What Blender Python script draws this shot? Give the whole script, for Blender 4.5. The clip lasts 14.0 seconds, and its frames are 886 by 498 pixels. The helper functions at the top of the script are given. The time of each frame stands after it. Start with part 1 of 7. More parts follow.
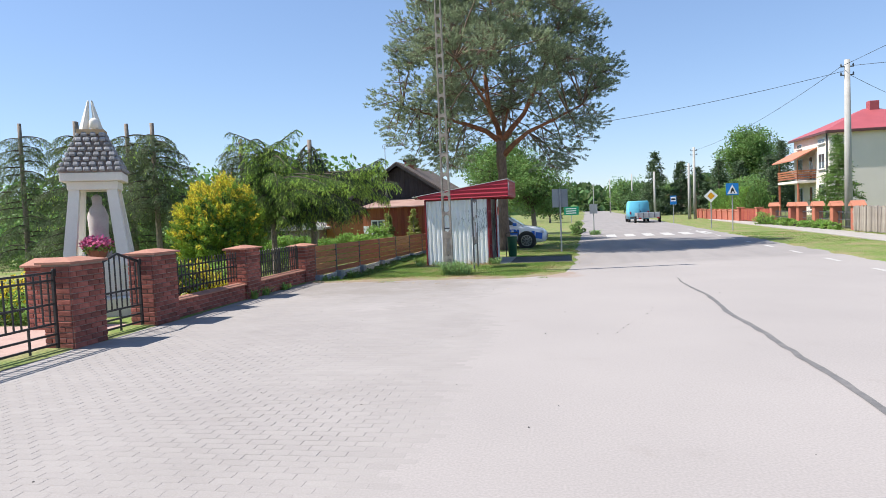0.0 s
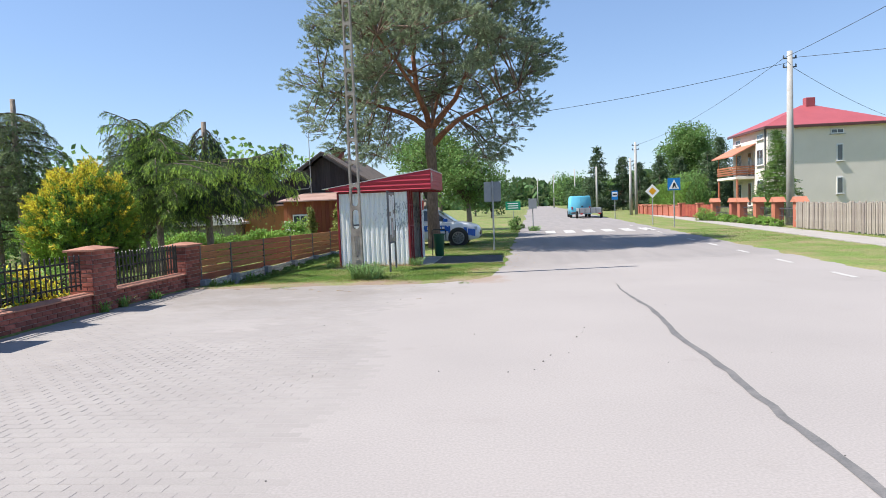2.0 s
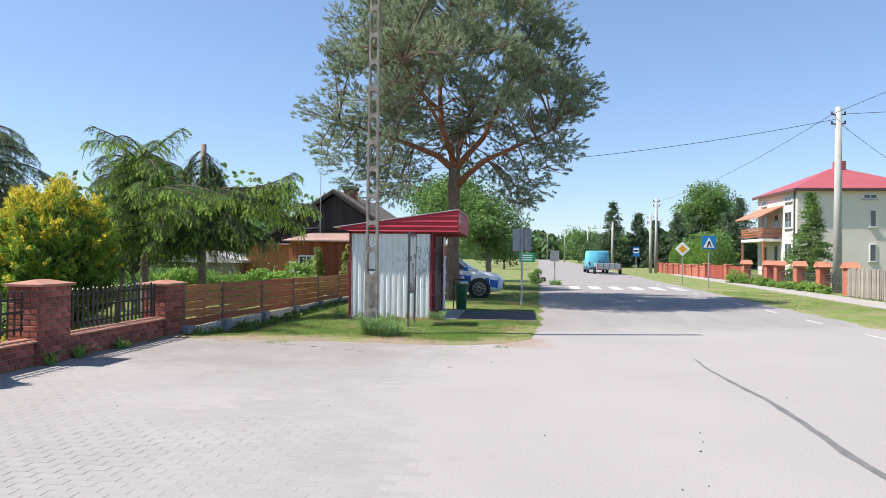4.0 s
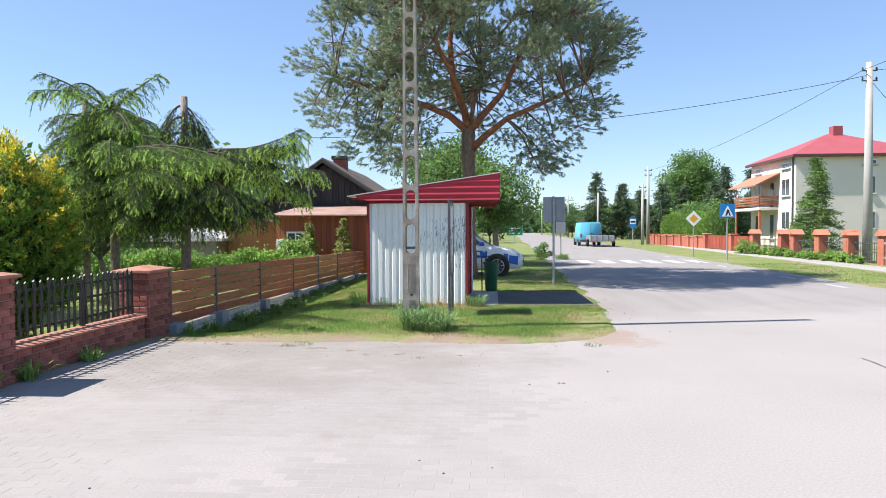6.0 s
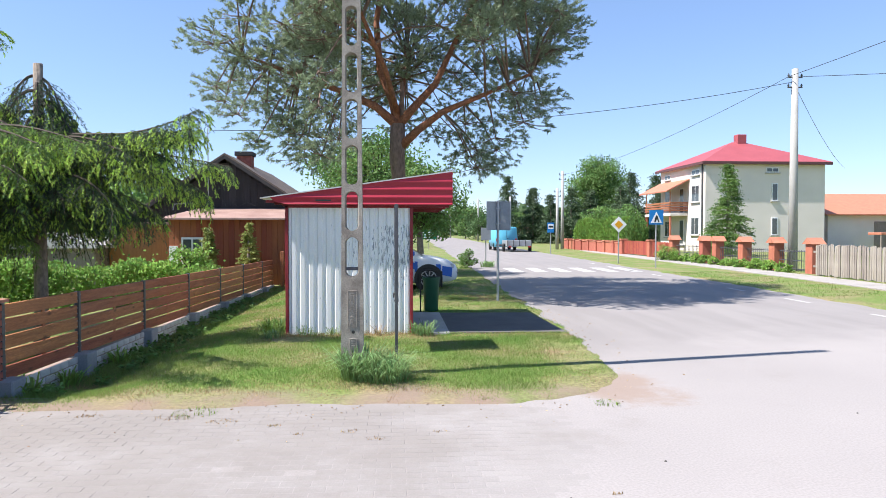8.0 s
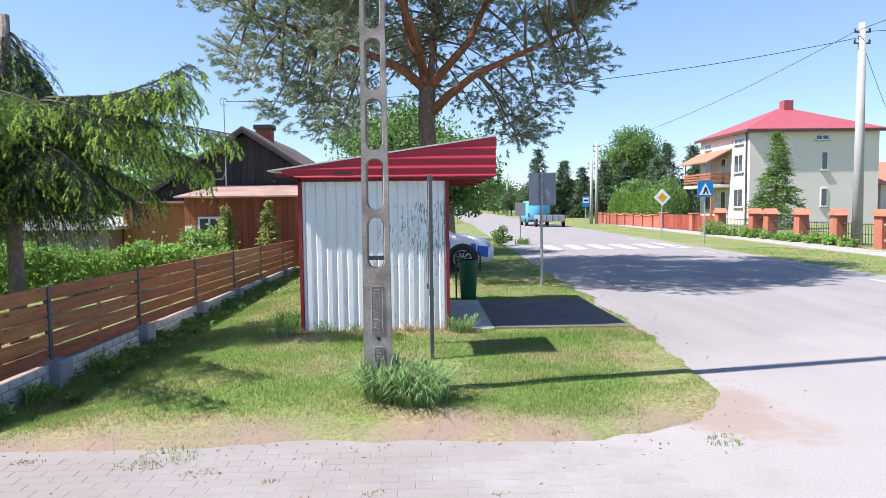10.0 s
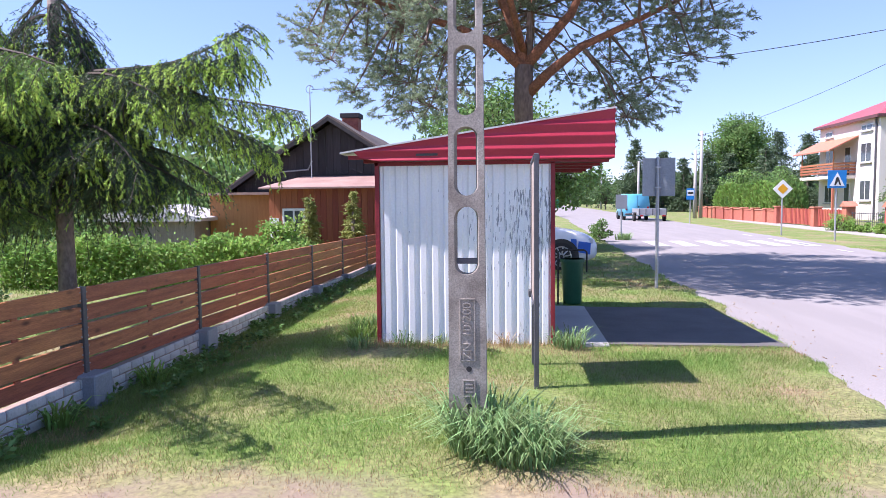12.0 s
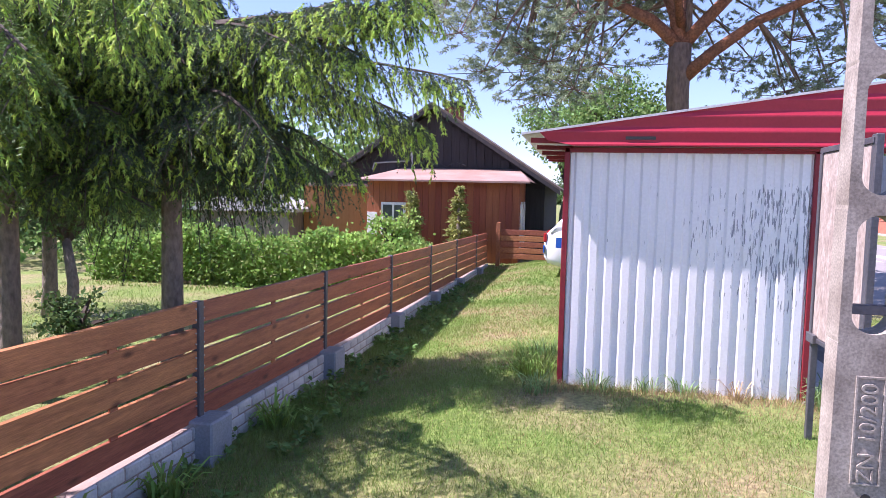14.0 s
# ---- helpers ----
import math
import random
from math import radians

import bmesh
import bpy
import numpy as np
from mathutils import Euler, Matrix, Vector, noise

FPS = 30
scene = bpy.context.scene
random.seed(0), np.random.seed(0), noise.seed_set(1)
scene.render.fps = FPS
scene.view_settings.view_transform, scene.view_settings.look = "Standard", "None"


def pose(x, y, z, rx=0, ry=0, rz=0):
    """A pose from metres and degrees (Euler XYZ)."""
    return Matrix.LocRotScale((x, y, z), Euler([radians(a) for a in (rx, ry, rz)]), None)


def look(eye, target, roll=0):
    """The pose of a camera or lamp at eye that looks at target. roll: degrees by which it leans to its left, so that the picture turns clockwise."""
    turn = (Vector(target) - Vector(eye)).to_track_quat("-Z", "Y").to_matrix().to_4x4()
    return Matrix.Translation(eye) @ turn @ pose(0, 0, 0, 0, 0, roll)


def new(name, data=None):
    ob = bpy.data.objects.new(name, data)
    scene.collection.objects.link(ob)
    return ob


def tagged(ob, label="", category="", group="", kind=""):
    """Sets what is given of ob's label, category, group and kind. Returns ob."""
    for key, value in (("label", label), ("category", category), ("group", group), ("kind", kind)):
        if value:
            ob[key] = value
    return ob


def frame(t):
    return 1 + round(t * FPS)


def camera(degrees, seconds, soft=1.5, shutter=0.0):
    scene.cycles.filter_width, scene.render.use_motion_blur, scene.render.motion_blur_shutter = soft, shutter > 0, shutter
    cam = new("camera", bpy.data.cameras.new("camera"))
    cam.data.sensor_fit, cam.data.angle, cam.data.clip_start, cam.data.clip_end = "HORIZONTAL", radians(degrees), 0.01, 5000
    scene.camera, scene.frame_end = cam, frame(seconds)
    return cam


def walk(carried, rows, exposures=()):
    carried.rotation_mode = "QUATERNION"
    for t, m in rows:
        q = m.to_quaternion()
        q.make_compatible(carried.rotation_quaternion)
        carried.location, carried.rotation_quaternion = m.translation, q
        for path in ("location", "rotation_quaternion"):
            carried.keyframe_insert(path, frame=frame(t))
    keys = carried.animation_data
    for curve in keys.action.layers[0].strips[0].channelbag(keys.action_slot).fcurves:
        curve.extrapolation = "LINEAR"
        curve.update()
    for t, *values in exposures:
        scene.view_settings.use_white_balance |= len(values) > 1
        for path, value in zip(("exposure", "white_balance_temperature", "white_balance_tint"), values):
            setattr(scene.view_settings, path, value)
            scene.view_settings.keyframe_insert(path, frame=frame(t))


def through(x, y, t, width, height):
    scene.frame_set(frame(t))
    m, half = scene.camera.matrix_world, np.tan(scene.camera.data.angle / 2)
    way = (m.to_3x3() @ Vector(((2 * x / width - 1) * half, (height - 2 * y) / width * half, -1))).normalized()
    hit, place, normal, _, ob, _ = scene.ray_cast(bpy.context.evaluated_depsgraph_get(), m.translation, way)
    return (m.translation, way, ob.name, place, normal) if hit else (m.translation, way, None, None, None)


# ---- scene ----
cam = camera(66.6, 14.0, soft=0.6)
PATH = [
    (0, (1.022, -0.925, 1.578), (0.654, 1.038, 1.473), -2.5),
    (0.5, (1.127, -0.375, 1.547), (0.883, 1.608, 1.476), -0.2),
    (1, (1.262, 0.229, 1.557), (1.002, 2.211, 1.494), 1.6),
    (1.5, (1.391, 0.836, 1.527), (1.237, 2.828, 1.428), 1.1),
    (2, (1.436, 1.452, 1.547), (1.223, 3.437, 1.419), -2.2),
    (2.5, (1.443, 1.96, 1.541), (1.094, 3.924, 1.406), 0.1),
    (3, (1.287, 2.578, 1.591), (0.954, 4.549, 1.533), -0.8),
    (3.5, (1.058, 3.165, 1.545), (0.69, 5.131, 1.507), 1.4),
    (3.7, (0.931, 3.392, 1.516), (0.658, 5.373, 1.534), 1.1),
    (6, (-0.858, 6.226, 1.462), (-1.0, 8.22, 1.403), -0.3),
    (6.4, (-1.007, 6.724, 1.545), (-1.325, 8.698, 1.499), 0.0),
    (6.5, (-1.038, 6.895, 1.545), (-1.315, 8.875, 1.487), 0.4),
    (7, (-1.24, 7.43, 1.58), (-1.239, 9.428, 1.509), 0.3),
    (7.5, (-1.42, 8.06, 1.58), (-1.293, 10.054, 1.486), 0.0),
    (8, (-1.542, 8.618, 1.601), (-1.404, 10.613, 1.548), 0.0),
    (8.5, (-1.634, 8.988, 1.631), (-1.494, 10.979, 1.508), -1.5),
    (9, (-1.669, 9.397, 1.635), (-1.592, 11.392, 1.523), -0.4),
    (9.1, (-1.647, 9.476, 1.646), (-1.621, 11.472, 1.519), -0.7),
    (11.3, (-1.579, 11.233, 1.579), (-1.472, 13.229, 1.474), -0.7),
    (11.5, (-1.534, 11.333, 1.597), (-1.471, 13.331, 1.498), -1.1),
    (12, (-1.728, 11.739, 1.573), (-1.936, 13.724, 1.431), -0.6),
    (12.5, (-1.987, 12.154, 1.593), (-2.293, 14.126, 1.431), -3.2),
    (13, (-2.309, 12.507, 1.598), (-2.689, 14.469, 1.482), 0.5),
    (13.5, (-2.722, 12.897, 1.604), (-3.043, 14.867, 1.442), 1.0),
    (14, (-3.042, 13.304, 1.564), (-3.45, 15.258, 1.411), 1.3),
]
EXPOSURES = [(0, 0.77, 6500, 10), (3.7, 0.80, 6500, 10), (6, 0.95, 6450, 10), (9.1, 1.02, 6250, 13), (11.3, 1.10, 6050, 21), (12.5, 1.22, 5950, 33), (14, 1.30, 6050, 36)]
walk(cam, [(t, look(eye, target, roll)) for t, eye, target, roll in PATH], EXPOSURES)


# ---- light ----
SUN_AZ, SUN_EL = math.atan2(-0.195, -0.981), radians(54)
TO_SUN = Vector((math.cos(SUN_AZ) * math.cos(SUN_EL), math.sin(SUN_AZ) * math.cos(SUN_EL), math.sin(SUN_EL)))
world = bpy.data.worlds.new("sky")
scene.world = world
world.use_nodes = True
wn = world.node_tree
sky = wn.nodes.new("ShaderNodeTexSky")
sky.sky_type, sky.sun_disc = "NISHITA", False
sky.sun_elevation, sky.sun_rotation = SUN_EL, math.pi / 2 - SUN_AZ
sky.air_density, sky.dust_density, sky.ozone_density = 1.0, 0.1, 1.5
flat = wn.nodes.new("ShaderNodeGamma")
flat.inputs[1].default_value = 0.72
tint = wn.nodes.new("ShaderNodeMix")
tint.data_type, tint.blend_type = "RGBA", "MULTIPLY"
tint.inputs[0].default_value = 1.0
tint.inputs[7].default_value = (0.94, 1.09, 1.36, 1)
wn.links.new(sky.outputs[0], flat.inputs[0])
wn.links.new(flat.outputs[0], tint.inputs[6])
wn.links.new(tint.outputs[2], wn.nodes["Background"].inputs[0])
wn.nodes["Background"].inputs[1].default_value = 0.118
sun_data = bpy.data.lights.new("sun", "SUN")
sun_data.energy, sun_data.angle, sun_data.color = 5.0, radians(0.53), (1.0, 0.95, 0.88)
sun = new("sun", sun_data)
sun.rotation_euler = TO_SUN.to_track_quat("Z", "Y").to_euler()

# ---- helpers of this scene ----
rng = np.random.default_rng(7)


def mesh_np(name, verts, faces, materials, parent=None, smooth=False, mat_index=None):
    """A mesh object from arrays: verts (n, 3) and faces (m, 3 or 4)."""
    verts, faces = np.asarray(verts, np.float32), np.asarray(faces, np.int32)
    me = bpy.data.meshes.new(name)
    n, k = faces.shape
    me.vertices.add(len(verts))
    me.vertices.foreach_set("co", verts.ravel())
    me.loops.add(n * k)
    me.loops.foreach_set("vertex_index", faces.ravel())
    me.polygons.add(n)
    me.polygons.foreach_set("loop_start", np.arange(0, n * k, k, dtype=np.int32))
    me.polygons.foreach_set("loop_total", np.full(n, k, np.int32))
    if mat_index is not None:
        me.polygons.foreach_set("material_index", np.asarray(mat_index, np.int32))
    me.update(calc_edges=True)
    me.polygons.foreach_set("use_smooth", np.full(n, smooth))
    for m in materials if isinstance(materials, (list, tuple)) else [materials]:
        me.materials.append(m)
    ob = new(name, me)
    ob.parent = parent
    return ob


class Shape:
    """Collects solid pieces into one mesh."""

    def __init__(self):
        self.v, self.f = [], []

    def add(self, verts, faces):
        o = len(self.v)
        self.v += [tuple(p) for p in verts]
        self.f += [tuple(i + o for i in q) for q in faces]
        return self

    def box(self, x0, x1, y0, y1, z0, z1, c=0.0, m=None):
        """A box with chamfered edges of c metres."""
        lo, hi = (min(x0, x1), min(y0, y1), min(z0, z1)), (max(x0, x1), max(y0, y1), max(z0, z1))
        if c <= 0:
            vs = [(hi[0] if i & 1 else lo[0], hi[1] if i & 2 else lo[1], hi[2] if i & 4 else lo[2]) for i in range(8)]
            fs = [(0, 2, 3, 1), (4, 5, 7, 6), (0, 1, 5, 4), (2, 6, 7, 3), (0, 4, 6, 2), (1, 3, 7, 5)]
        else:
            vs, fs = [], []
            for i in range(8):
                p = [hi[a] if i >> a & 1 else lo[a] for a in range(3)]
                for a in range(3):
                    q = [p[b] + (c if not i >> b & 1 else -c) if b != a else p[b] for b in range(3)]
                    vs.append(tuple(q))
            def k(i, a):
                return 3 * i + a
            for a in range(3):
                b, d = (a + 1) % 3, (a + 2) % 3
                for s in (0, 1):
                    base = s << a
                    q = [base, base | 1 << b, base | 1 << b | 1 << d, base | 1 << d]
                    q = q if s else q[::-1]
                    fs.append(tuple(k(i, a) for i in q))
            for a in range(3):
                b, d = (a + 1) % 3, (a + 2) % 3
                for s in (0, 1):
                    for t in (0, 1):
                        i = s << b | t << d
                        j = i | 1 << a
                        q = (k(i, b), k(j, b), k(j, d), k(i, d))
                        fs.append(q if s != t else q[::-1])
            for i in range(8):
                q = (k(i, 0), k(i, 1), k(i, 2))
                fs.append(q if bin(i).count("1") % 2 else q[::-1])
        if m is not None:
            vs = [m @ Vector(p) for p in vs]
        return self.add(vs, fs)

    def tube(self, points, radii, n=8, cap=True):
        """A round bar along points; radii is one number or one a point."""
        pts = [Vector(p) for p in points]
        rs = [radii] * len(pts) if isinstance(radii, (int, float)) else list(radii)
        vs, fs = [], []
        side = None
        for i, p in enumerate(pts):
            d = (pts[min(i + 1, len(pts) - 1)] - pts[max(i - 1, 0)]).normalized()
            if side is None:
                side = d.orthogonal().normalized()
            side = (side - d * side.dot(d)).normalized()
            up = d.cross(side)
            for j in range(n):
                a = 2 * math.pi * j / n
                vs.append(p + (side * math.cos(a) + up * math.sin(a)) * rs[i])
        for i in range(len(pts) - 1):
            for j in range(n):
                a, b = i * n + j, i * n + (j + 1) % n
                fs.append((a, b, b + n, a + n))
        if cap:
            fs.append(tuple(range(n - 1, -1, -1)))
            fs.append(tuple(range((len(pts) - 1) * n, len(pts) * n)))
        return self.add(vs, fs)

    def prism(self, poly, axis, a, b):
        """A polygon (u, v) drawn out along an axis from a to b; u, v are the other two axes in order."""
        n = len(poly)
        def at(u, v, w):
            return {"x": (w, u, v), "y": (u, w, v), "z": (u, v, w)}[axis]
        vs = [at(u, v, a) for u, v in poly] + [at(u, v, b) for u, v in poly]
        fs = [tuple(range(n)), tuple(range(2 * n - 1, n - 1, -1))]
        fs += [(i, (i + 1) % n, (i + 1) % n + n, i + n) for i in range(n)]
        return self.add(vs, fs)

    def make(self, name, material, parent=None, label="", smooth=False, weld=False):
        me = bpy.data.meshes.new(name)
        me.from_pydata(self.v, [], self.f)
        bm = bmesh.new()
        bm.from_mesh(me)
        if weld:
            bmesh.ops.remove_doubles(bm, verts=bm.verts, dist=1e-5)
        bmesh.ops.recalc_face_normals(bm, faces=bm.faces)
        for f in bm.faces:
            f.smooth = smooth
        bm.to_mesh(me)
        bm.free()
        me.materials.append(material)
        ob = new(name, me)
        ob.parent = parent
        return tagged(ob, label)


def thing(name, label, category, group="", kind="", at=(0, 0, 0), turn=0):
    ob = tagged(new(name), label, category, group, kind)
    ob.matrix_basis = pose(*at, 0, 0, turn)
    return ob


# ---- materials ----
def mat(name, c1, c2=None, scale=4.0, fine=60.0, rough=0.7, metal=0.0, bump=0.15, var=0.12, rand=0.0, island=0.0,
        stretch=(1, 1, 1), spec=0.4, detail=5.0, mid=0.5, width=0.25):
    """Two colours mixed by a broad noise, a fine grain on top, and relief from both."""
    m = bpy.data.materials.new(name)
    m.use_nodes = True
    t = m.node_tree
    b = t.nodes["Principled BSDF"]
    co = t.nodes.new("ShaderNodeTexCoord")
    mp = t.nodes.new("ShaderNodeMapping")
    mp.inputs["Scale"].default_value = stretch
    t.links.new(co.outputs["Object"], mp.inputs[0])
    n1, n2 = t.nodes.new("ShaderNodeTexNoise"), t.nodes.new("ShaderNodeTexNoise")
    for n, s in ((n1, scale), (n2, fine)):
        n.inputs["Scale"].default_value, n.inputs["Detail"].default_value = s, detail
        t.links.new(mp.outputs[0], n.inputs["Vector"])
    ramp = t.nodes.new("ShaderNodeMapRange")
    ramp.inputs[1].default_value, ramp.inputs[2].default_value = mid - width, mid + width
    t.links.new(n1.outputs[0], ramp.inputs[0])
    mix = t.nodes.new("ShaderNodeMix")
    mix.data_type = "RGBA"
    c2 = c2 or tuple(v * 0.75 for v in c1)
    mix.inputs[6].default_value, mix.inputs[7].default_value = (*c1, 1), (*c2, 1)
    t.links.new(ramp.outputs[0], mix.inputs[0])
    hsv = t.nodes.new("ShaderNodeHueSaturation")
    t.links.new(mix.outputs[2], hsv.inputs["Color"])
    val = t.nodes.new("ShaderNodeMapRange")
    val.inputs[1].default_value, val.inputs[2].default_value = 0.3, 0.7
    val.inputs[3].default_value, val.inputs[4].default_value = 1 - var, 1 + var
    t.links.new(n2.outputs[0], val.inputs[0])
    out = val.outputs[0]
    for amount, node, sock in ((rand, "ShaderNodeObjectInfo", "Random"), (island, "ShaderNodeNewGeometry", "Random Per Island")):
        if amount:
            src = t.nodes.new(node)
            r = t.nodes.new("ShaderNodeMapRange")
            r.inputs[3].default_value, r.inputs[4].default_value = 1 - amount, 1 + amount
            t.links.new(src.outputs[sock], r.inputs[0])
            mul = t.nodes.new("ShaderNodeMath")
            mul.operation = "MULTIPLY"
            t.links.new(out, mul.inputs[0])
            t.links.new(r.outputs[0], mul.inputs[1])
            out = mul.outputs[0]
            hue = t.nodes.new("ShaderNodeMapRange")
            hue.inputs[3].default_value, hue.inputs[4].default_value = 0.5 - 0.06 * amount, 0.5 + 0.06 * amount
            t.links.new(src.outputs[sock], hue.inputs[0])
            t.links.new(hue.outputs[0], hsv.inputs["Hue"])
    t.links.new(out, hsv.inputs["Value"])
    t.links.new(hsv.outputs[0], b.inputs["Base Color"])
    b.inputs["Roughness"].default_value, b.inputs["Metallic"].default_value = rough, metal
    b.inputs["Specular IOR Level"].default_value = spec
    if bump:
        bp = t.nodes.new("ShaderNodeBump")
        bp.inputs["Strength"].default_value, bp.inputs["Distance"].default_value = bump, 0.02
        add = t.nodes.new("ShaderNodeMath")
        t.links.new(n1.outputs[0], add.inputs[0])
        t.links.new(n2.outputs[0], add.inputs[1])
        t.links.new(add.outputs[0], bp.inputs["Height"])
        t.links.new(bp.outputs[0], b.inputs["Normal"])
    return m


def leaf_mat(name, c1, c2, island=0.35, through=0.35, rough=0.55):
    """Leaves and needles: colour varies from piece to piece, and some light passes through."""
    m = mat(name, c1, c2, scale=0.9, fine=9, rough=rough, bump=0, var=0.15, island=island, spec=0.25)
    t = m.node_tree
    b, o = t.nodes["Principled BSDF"], t.nodes["Material Output"]
    tr = t.nodes.new("ShaderNodeBsdfTranslucent")
    sh = t.nodes.new("ShaderNodeMixShader")
    sh.inputs[0].default_value = through
    src = b.inputs["Base Color"].links[0].from_socket
    t.links.new(src, tr.inputs[0])
    t.links.new(b.outputs[0], sh.inputs[1])
    t.links.new(tr.outputs[0], sh.inputs[2])
    t.links.new(sh.outputs[0], o.inputs["Surface"])
    return m


ASPHALT = mat("asphalt", (0.322, 0.295, 0.28), (0.28, 0.257, 0.245), scale=0.35, fine=55, rough=0.94, bump=0.07, var=0.1)
TAR = mat("tar", (0.10, 0.10, 0.10), (0.18, 0.17, 0.165), scale=6, fine=70, rough=0.8)
SLAB = mat("old_tarmac", (0.09, 0.085, 0.08), (0.14, 0.13, 0.12), scale=2, fine=60, rough=0.9, bump=0.3)
PAVER = mat("paver", (0.297, 0.274, 0.259), (0.258, 0.237, 0.224), scale=0.8, fine=70, rough=0.92, rand=0.03, island=0.03, bump=0.15, var=0.07)
GROUND = mat("lawn_soil", (0.135, 0.19, 0.04), (0.25, 0.20, 0.105), scale=0.9, fine=30, rough=0.95, var=0.4, bump=0.6, mid=0.56, width=0.14)
PATH = mat("concrete_path", (0.37, 0.345, 0.32), (0.30, 0.275, 0.25), scale=1.2, fine=40, rough=0.9)
MARK = mat("road_paint", (0.52, 0.51, 0.49), (0.36, 0.345, 0.33), scale=5, fine=60, rough=0.85, bump=0, var=0.2)
CONCRETE = mat("weathered_concrete", (0.36, 0.325, 0.275), (0.21, 0.18, 0.15), scale=6, fine=120, rough=0.92, bump=0.05, var=0.28, width=0.18)
CONC_PALE = mat("pale_concrete", (0.42, 0.41, 0.39), (0.34, 0.33, 0.31), scale=2.5, fine=60, rough=0.9)
BRICK = mat("brick", (0.37, 0.13, 0.088), (0.22, 0.075, 0.055), scale=9, fine=90, rough=0.85, rand=0.36, island=0.2, bump=0.3)
MORTAR = mat("mortar", (0.33, 0.26, 0.225), (0.24, 0.18, 0.155), scale=8, fine=90, rough=0.95)
CAPTILE = mat("clay_cap", (0.40, 0.19, 0.13), (0.3, 0.14, 0.1), scale=5, fine=70, rough=0.8)
IRON = mat("black_iron", (0.022, 0.022, 0.024), (0.04, 0.035, 0.03), scale=8, fine=60, rough=0.5, bump=0.1)
STEEL = mat("dark_steel", (0.11, 0.11, 0.12), (0.075, 0.075, 0.085), scale=6, fine=60, rough=0.5, metal=0.3)
WOOD = mat("stained_board", (0.44, 0.165, 0.072), (0.24, 0.078, 0.04), scale=3, fine=26, rough=0.6, rand=0.22, stretch=(6, 0.6, 9), bump=0.2, var=0.25)
WHITEBLOCK = mat("limewashed_block", (0.55, 0.55, 0.54), (0.38, 0.38, 0.36), scale=3, fine=50, rough=0.9, rand=0.08, bump=0.4)
PEDESTAL = mat("grey_pedestal", (0.2, 0.22, 0.25), (0.27, 0.29, 0.3), scale=4, fine=60, rough=0.85)
RED = mat("red_sheet", (0.42, 0.028, 0.05), (0.36, 0.022, 0.042), scale=2, fine=40, rough=0.42, bump=0.05, var=0.06)
REDDARK = mat("red_steel", (0.28, 0.02, 0.03), (0.2, 0.02, 0.025), scale=5, fine=50, rough=0.5)
ROOFWHITE = mat("galvanised_edge", (0.62, 0.6, 0.58), (0.5, 0.49, 0.47), scale=4, fine=50, rough=0.5, metal=0.2)
UNDER = mat("soffit_sheet", (0.2, 0.1, 0.09), (0.14, 0.08, 0.07), scale=3, fine=50, rough=0.8)
OSB = mat("weathered_panel", (0.42, 0.36, 0.32), (0.25, 0.2, 0.17), scale=14, fine=60, rough=0.9, var=0.25, bump=0.3, stretch=(1, 1, 0.5))
GREYWOOD = mat("greyed_wood", (0.33, 0.29, 0.25), (0.22, 0.19, 0.16), scale=4, fine=40, rough=0.9, rand=0.2, stretch=(6, 6, 0.7), var=0.2)
BARKPINE = mat("pine_bark", (0.235, 0.16, 0.12), (0.14, 0.095, 0.075), scale=5, fine=22, rough=0.95, bump=0.9, stretch=(1, 1, 0.35), var=0.3)
TWIGBARK = mat("dark_twig_bark", (0.1, 0.08, 0.062), (0.065, 0.05, 0.04), scale=6, fine=30, rough=0.95, bump=0.4)
BARKRED = mat("orange_bark", (0.34, 0.135, 0.07), (0.15, 0.075, 0.05), scale=7, fine=30, rough=0.92, bump=0.8, var=0.35)
BARKSPR = mat("spruce_bark", (0.30, 0.25, 0.205), (0.19, 0.155, 0.125), scale=6, fine=30, rough=0.95, bump=0.8, stretch=(1, 1, 0.5), var=0.3)
NEEDLE = leaf_mat("pine_needle", (0.33, 0.385, 0.245), (0.22, 0.275, 0.165), through=0.45)
SPRUCE = leaf_mat("spruce_needle", (0.105, 0.155, 0.075), (0.05, 0.085, 0.042), through=0.1)
SHOOT = leaf_mat("young_shoot", (0.50, 0.66, 0.13), (0.36, 0.52, 0.10), through=0.45)
SPRGREEN = leaf_mat("bright_spruce", (0.19, 0.30, 0.07), (0.08, 0.14, 0.045), through=0.2)
SPRGREY = leaf_mat("thin_spruce", (0.20, 0.25, 0.12), (0.09, 0.13, 0.065), through=0.25)
LEAF = leaf_mat("broad_leaf", (0.30, 0.45, 0.10), (0.17, 0.29, 0.07), through=0.42)
TREELEAF = leaf_mat("tree_leaf", (0.20, 0.32, 0.09), (0.12, 0.21, 0.065), through=0.38)
SPARSE = leaf_mat("yellowish_conifer", (0.33, 0.34, 0.10), (0.2, 0.24, 0.07), through=0.35)
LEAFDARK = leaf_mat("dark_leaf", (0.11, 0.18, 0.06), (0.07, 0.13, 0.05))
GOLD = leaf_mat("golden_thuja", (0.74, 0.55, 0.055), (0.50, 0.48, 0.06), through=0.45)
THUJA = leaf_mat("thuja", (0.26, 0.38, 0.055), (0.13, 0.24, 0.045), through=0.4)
GRASS = leaf_mat("grass_blade", (0.15, 0.285, 0.055), (0.255, 0.285, 0.09), island=0.35, through=0.42)
DRYGRASS = leaf_mat("dry_grass", (0.42, 0.31, 0.17), (0.36, 0.24, 0.135), island=0.35, through=0.3)
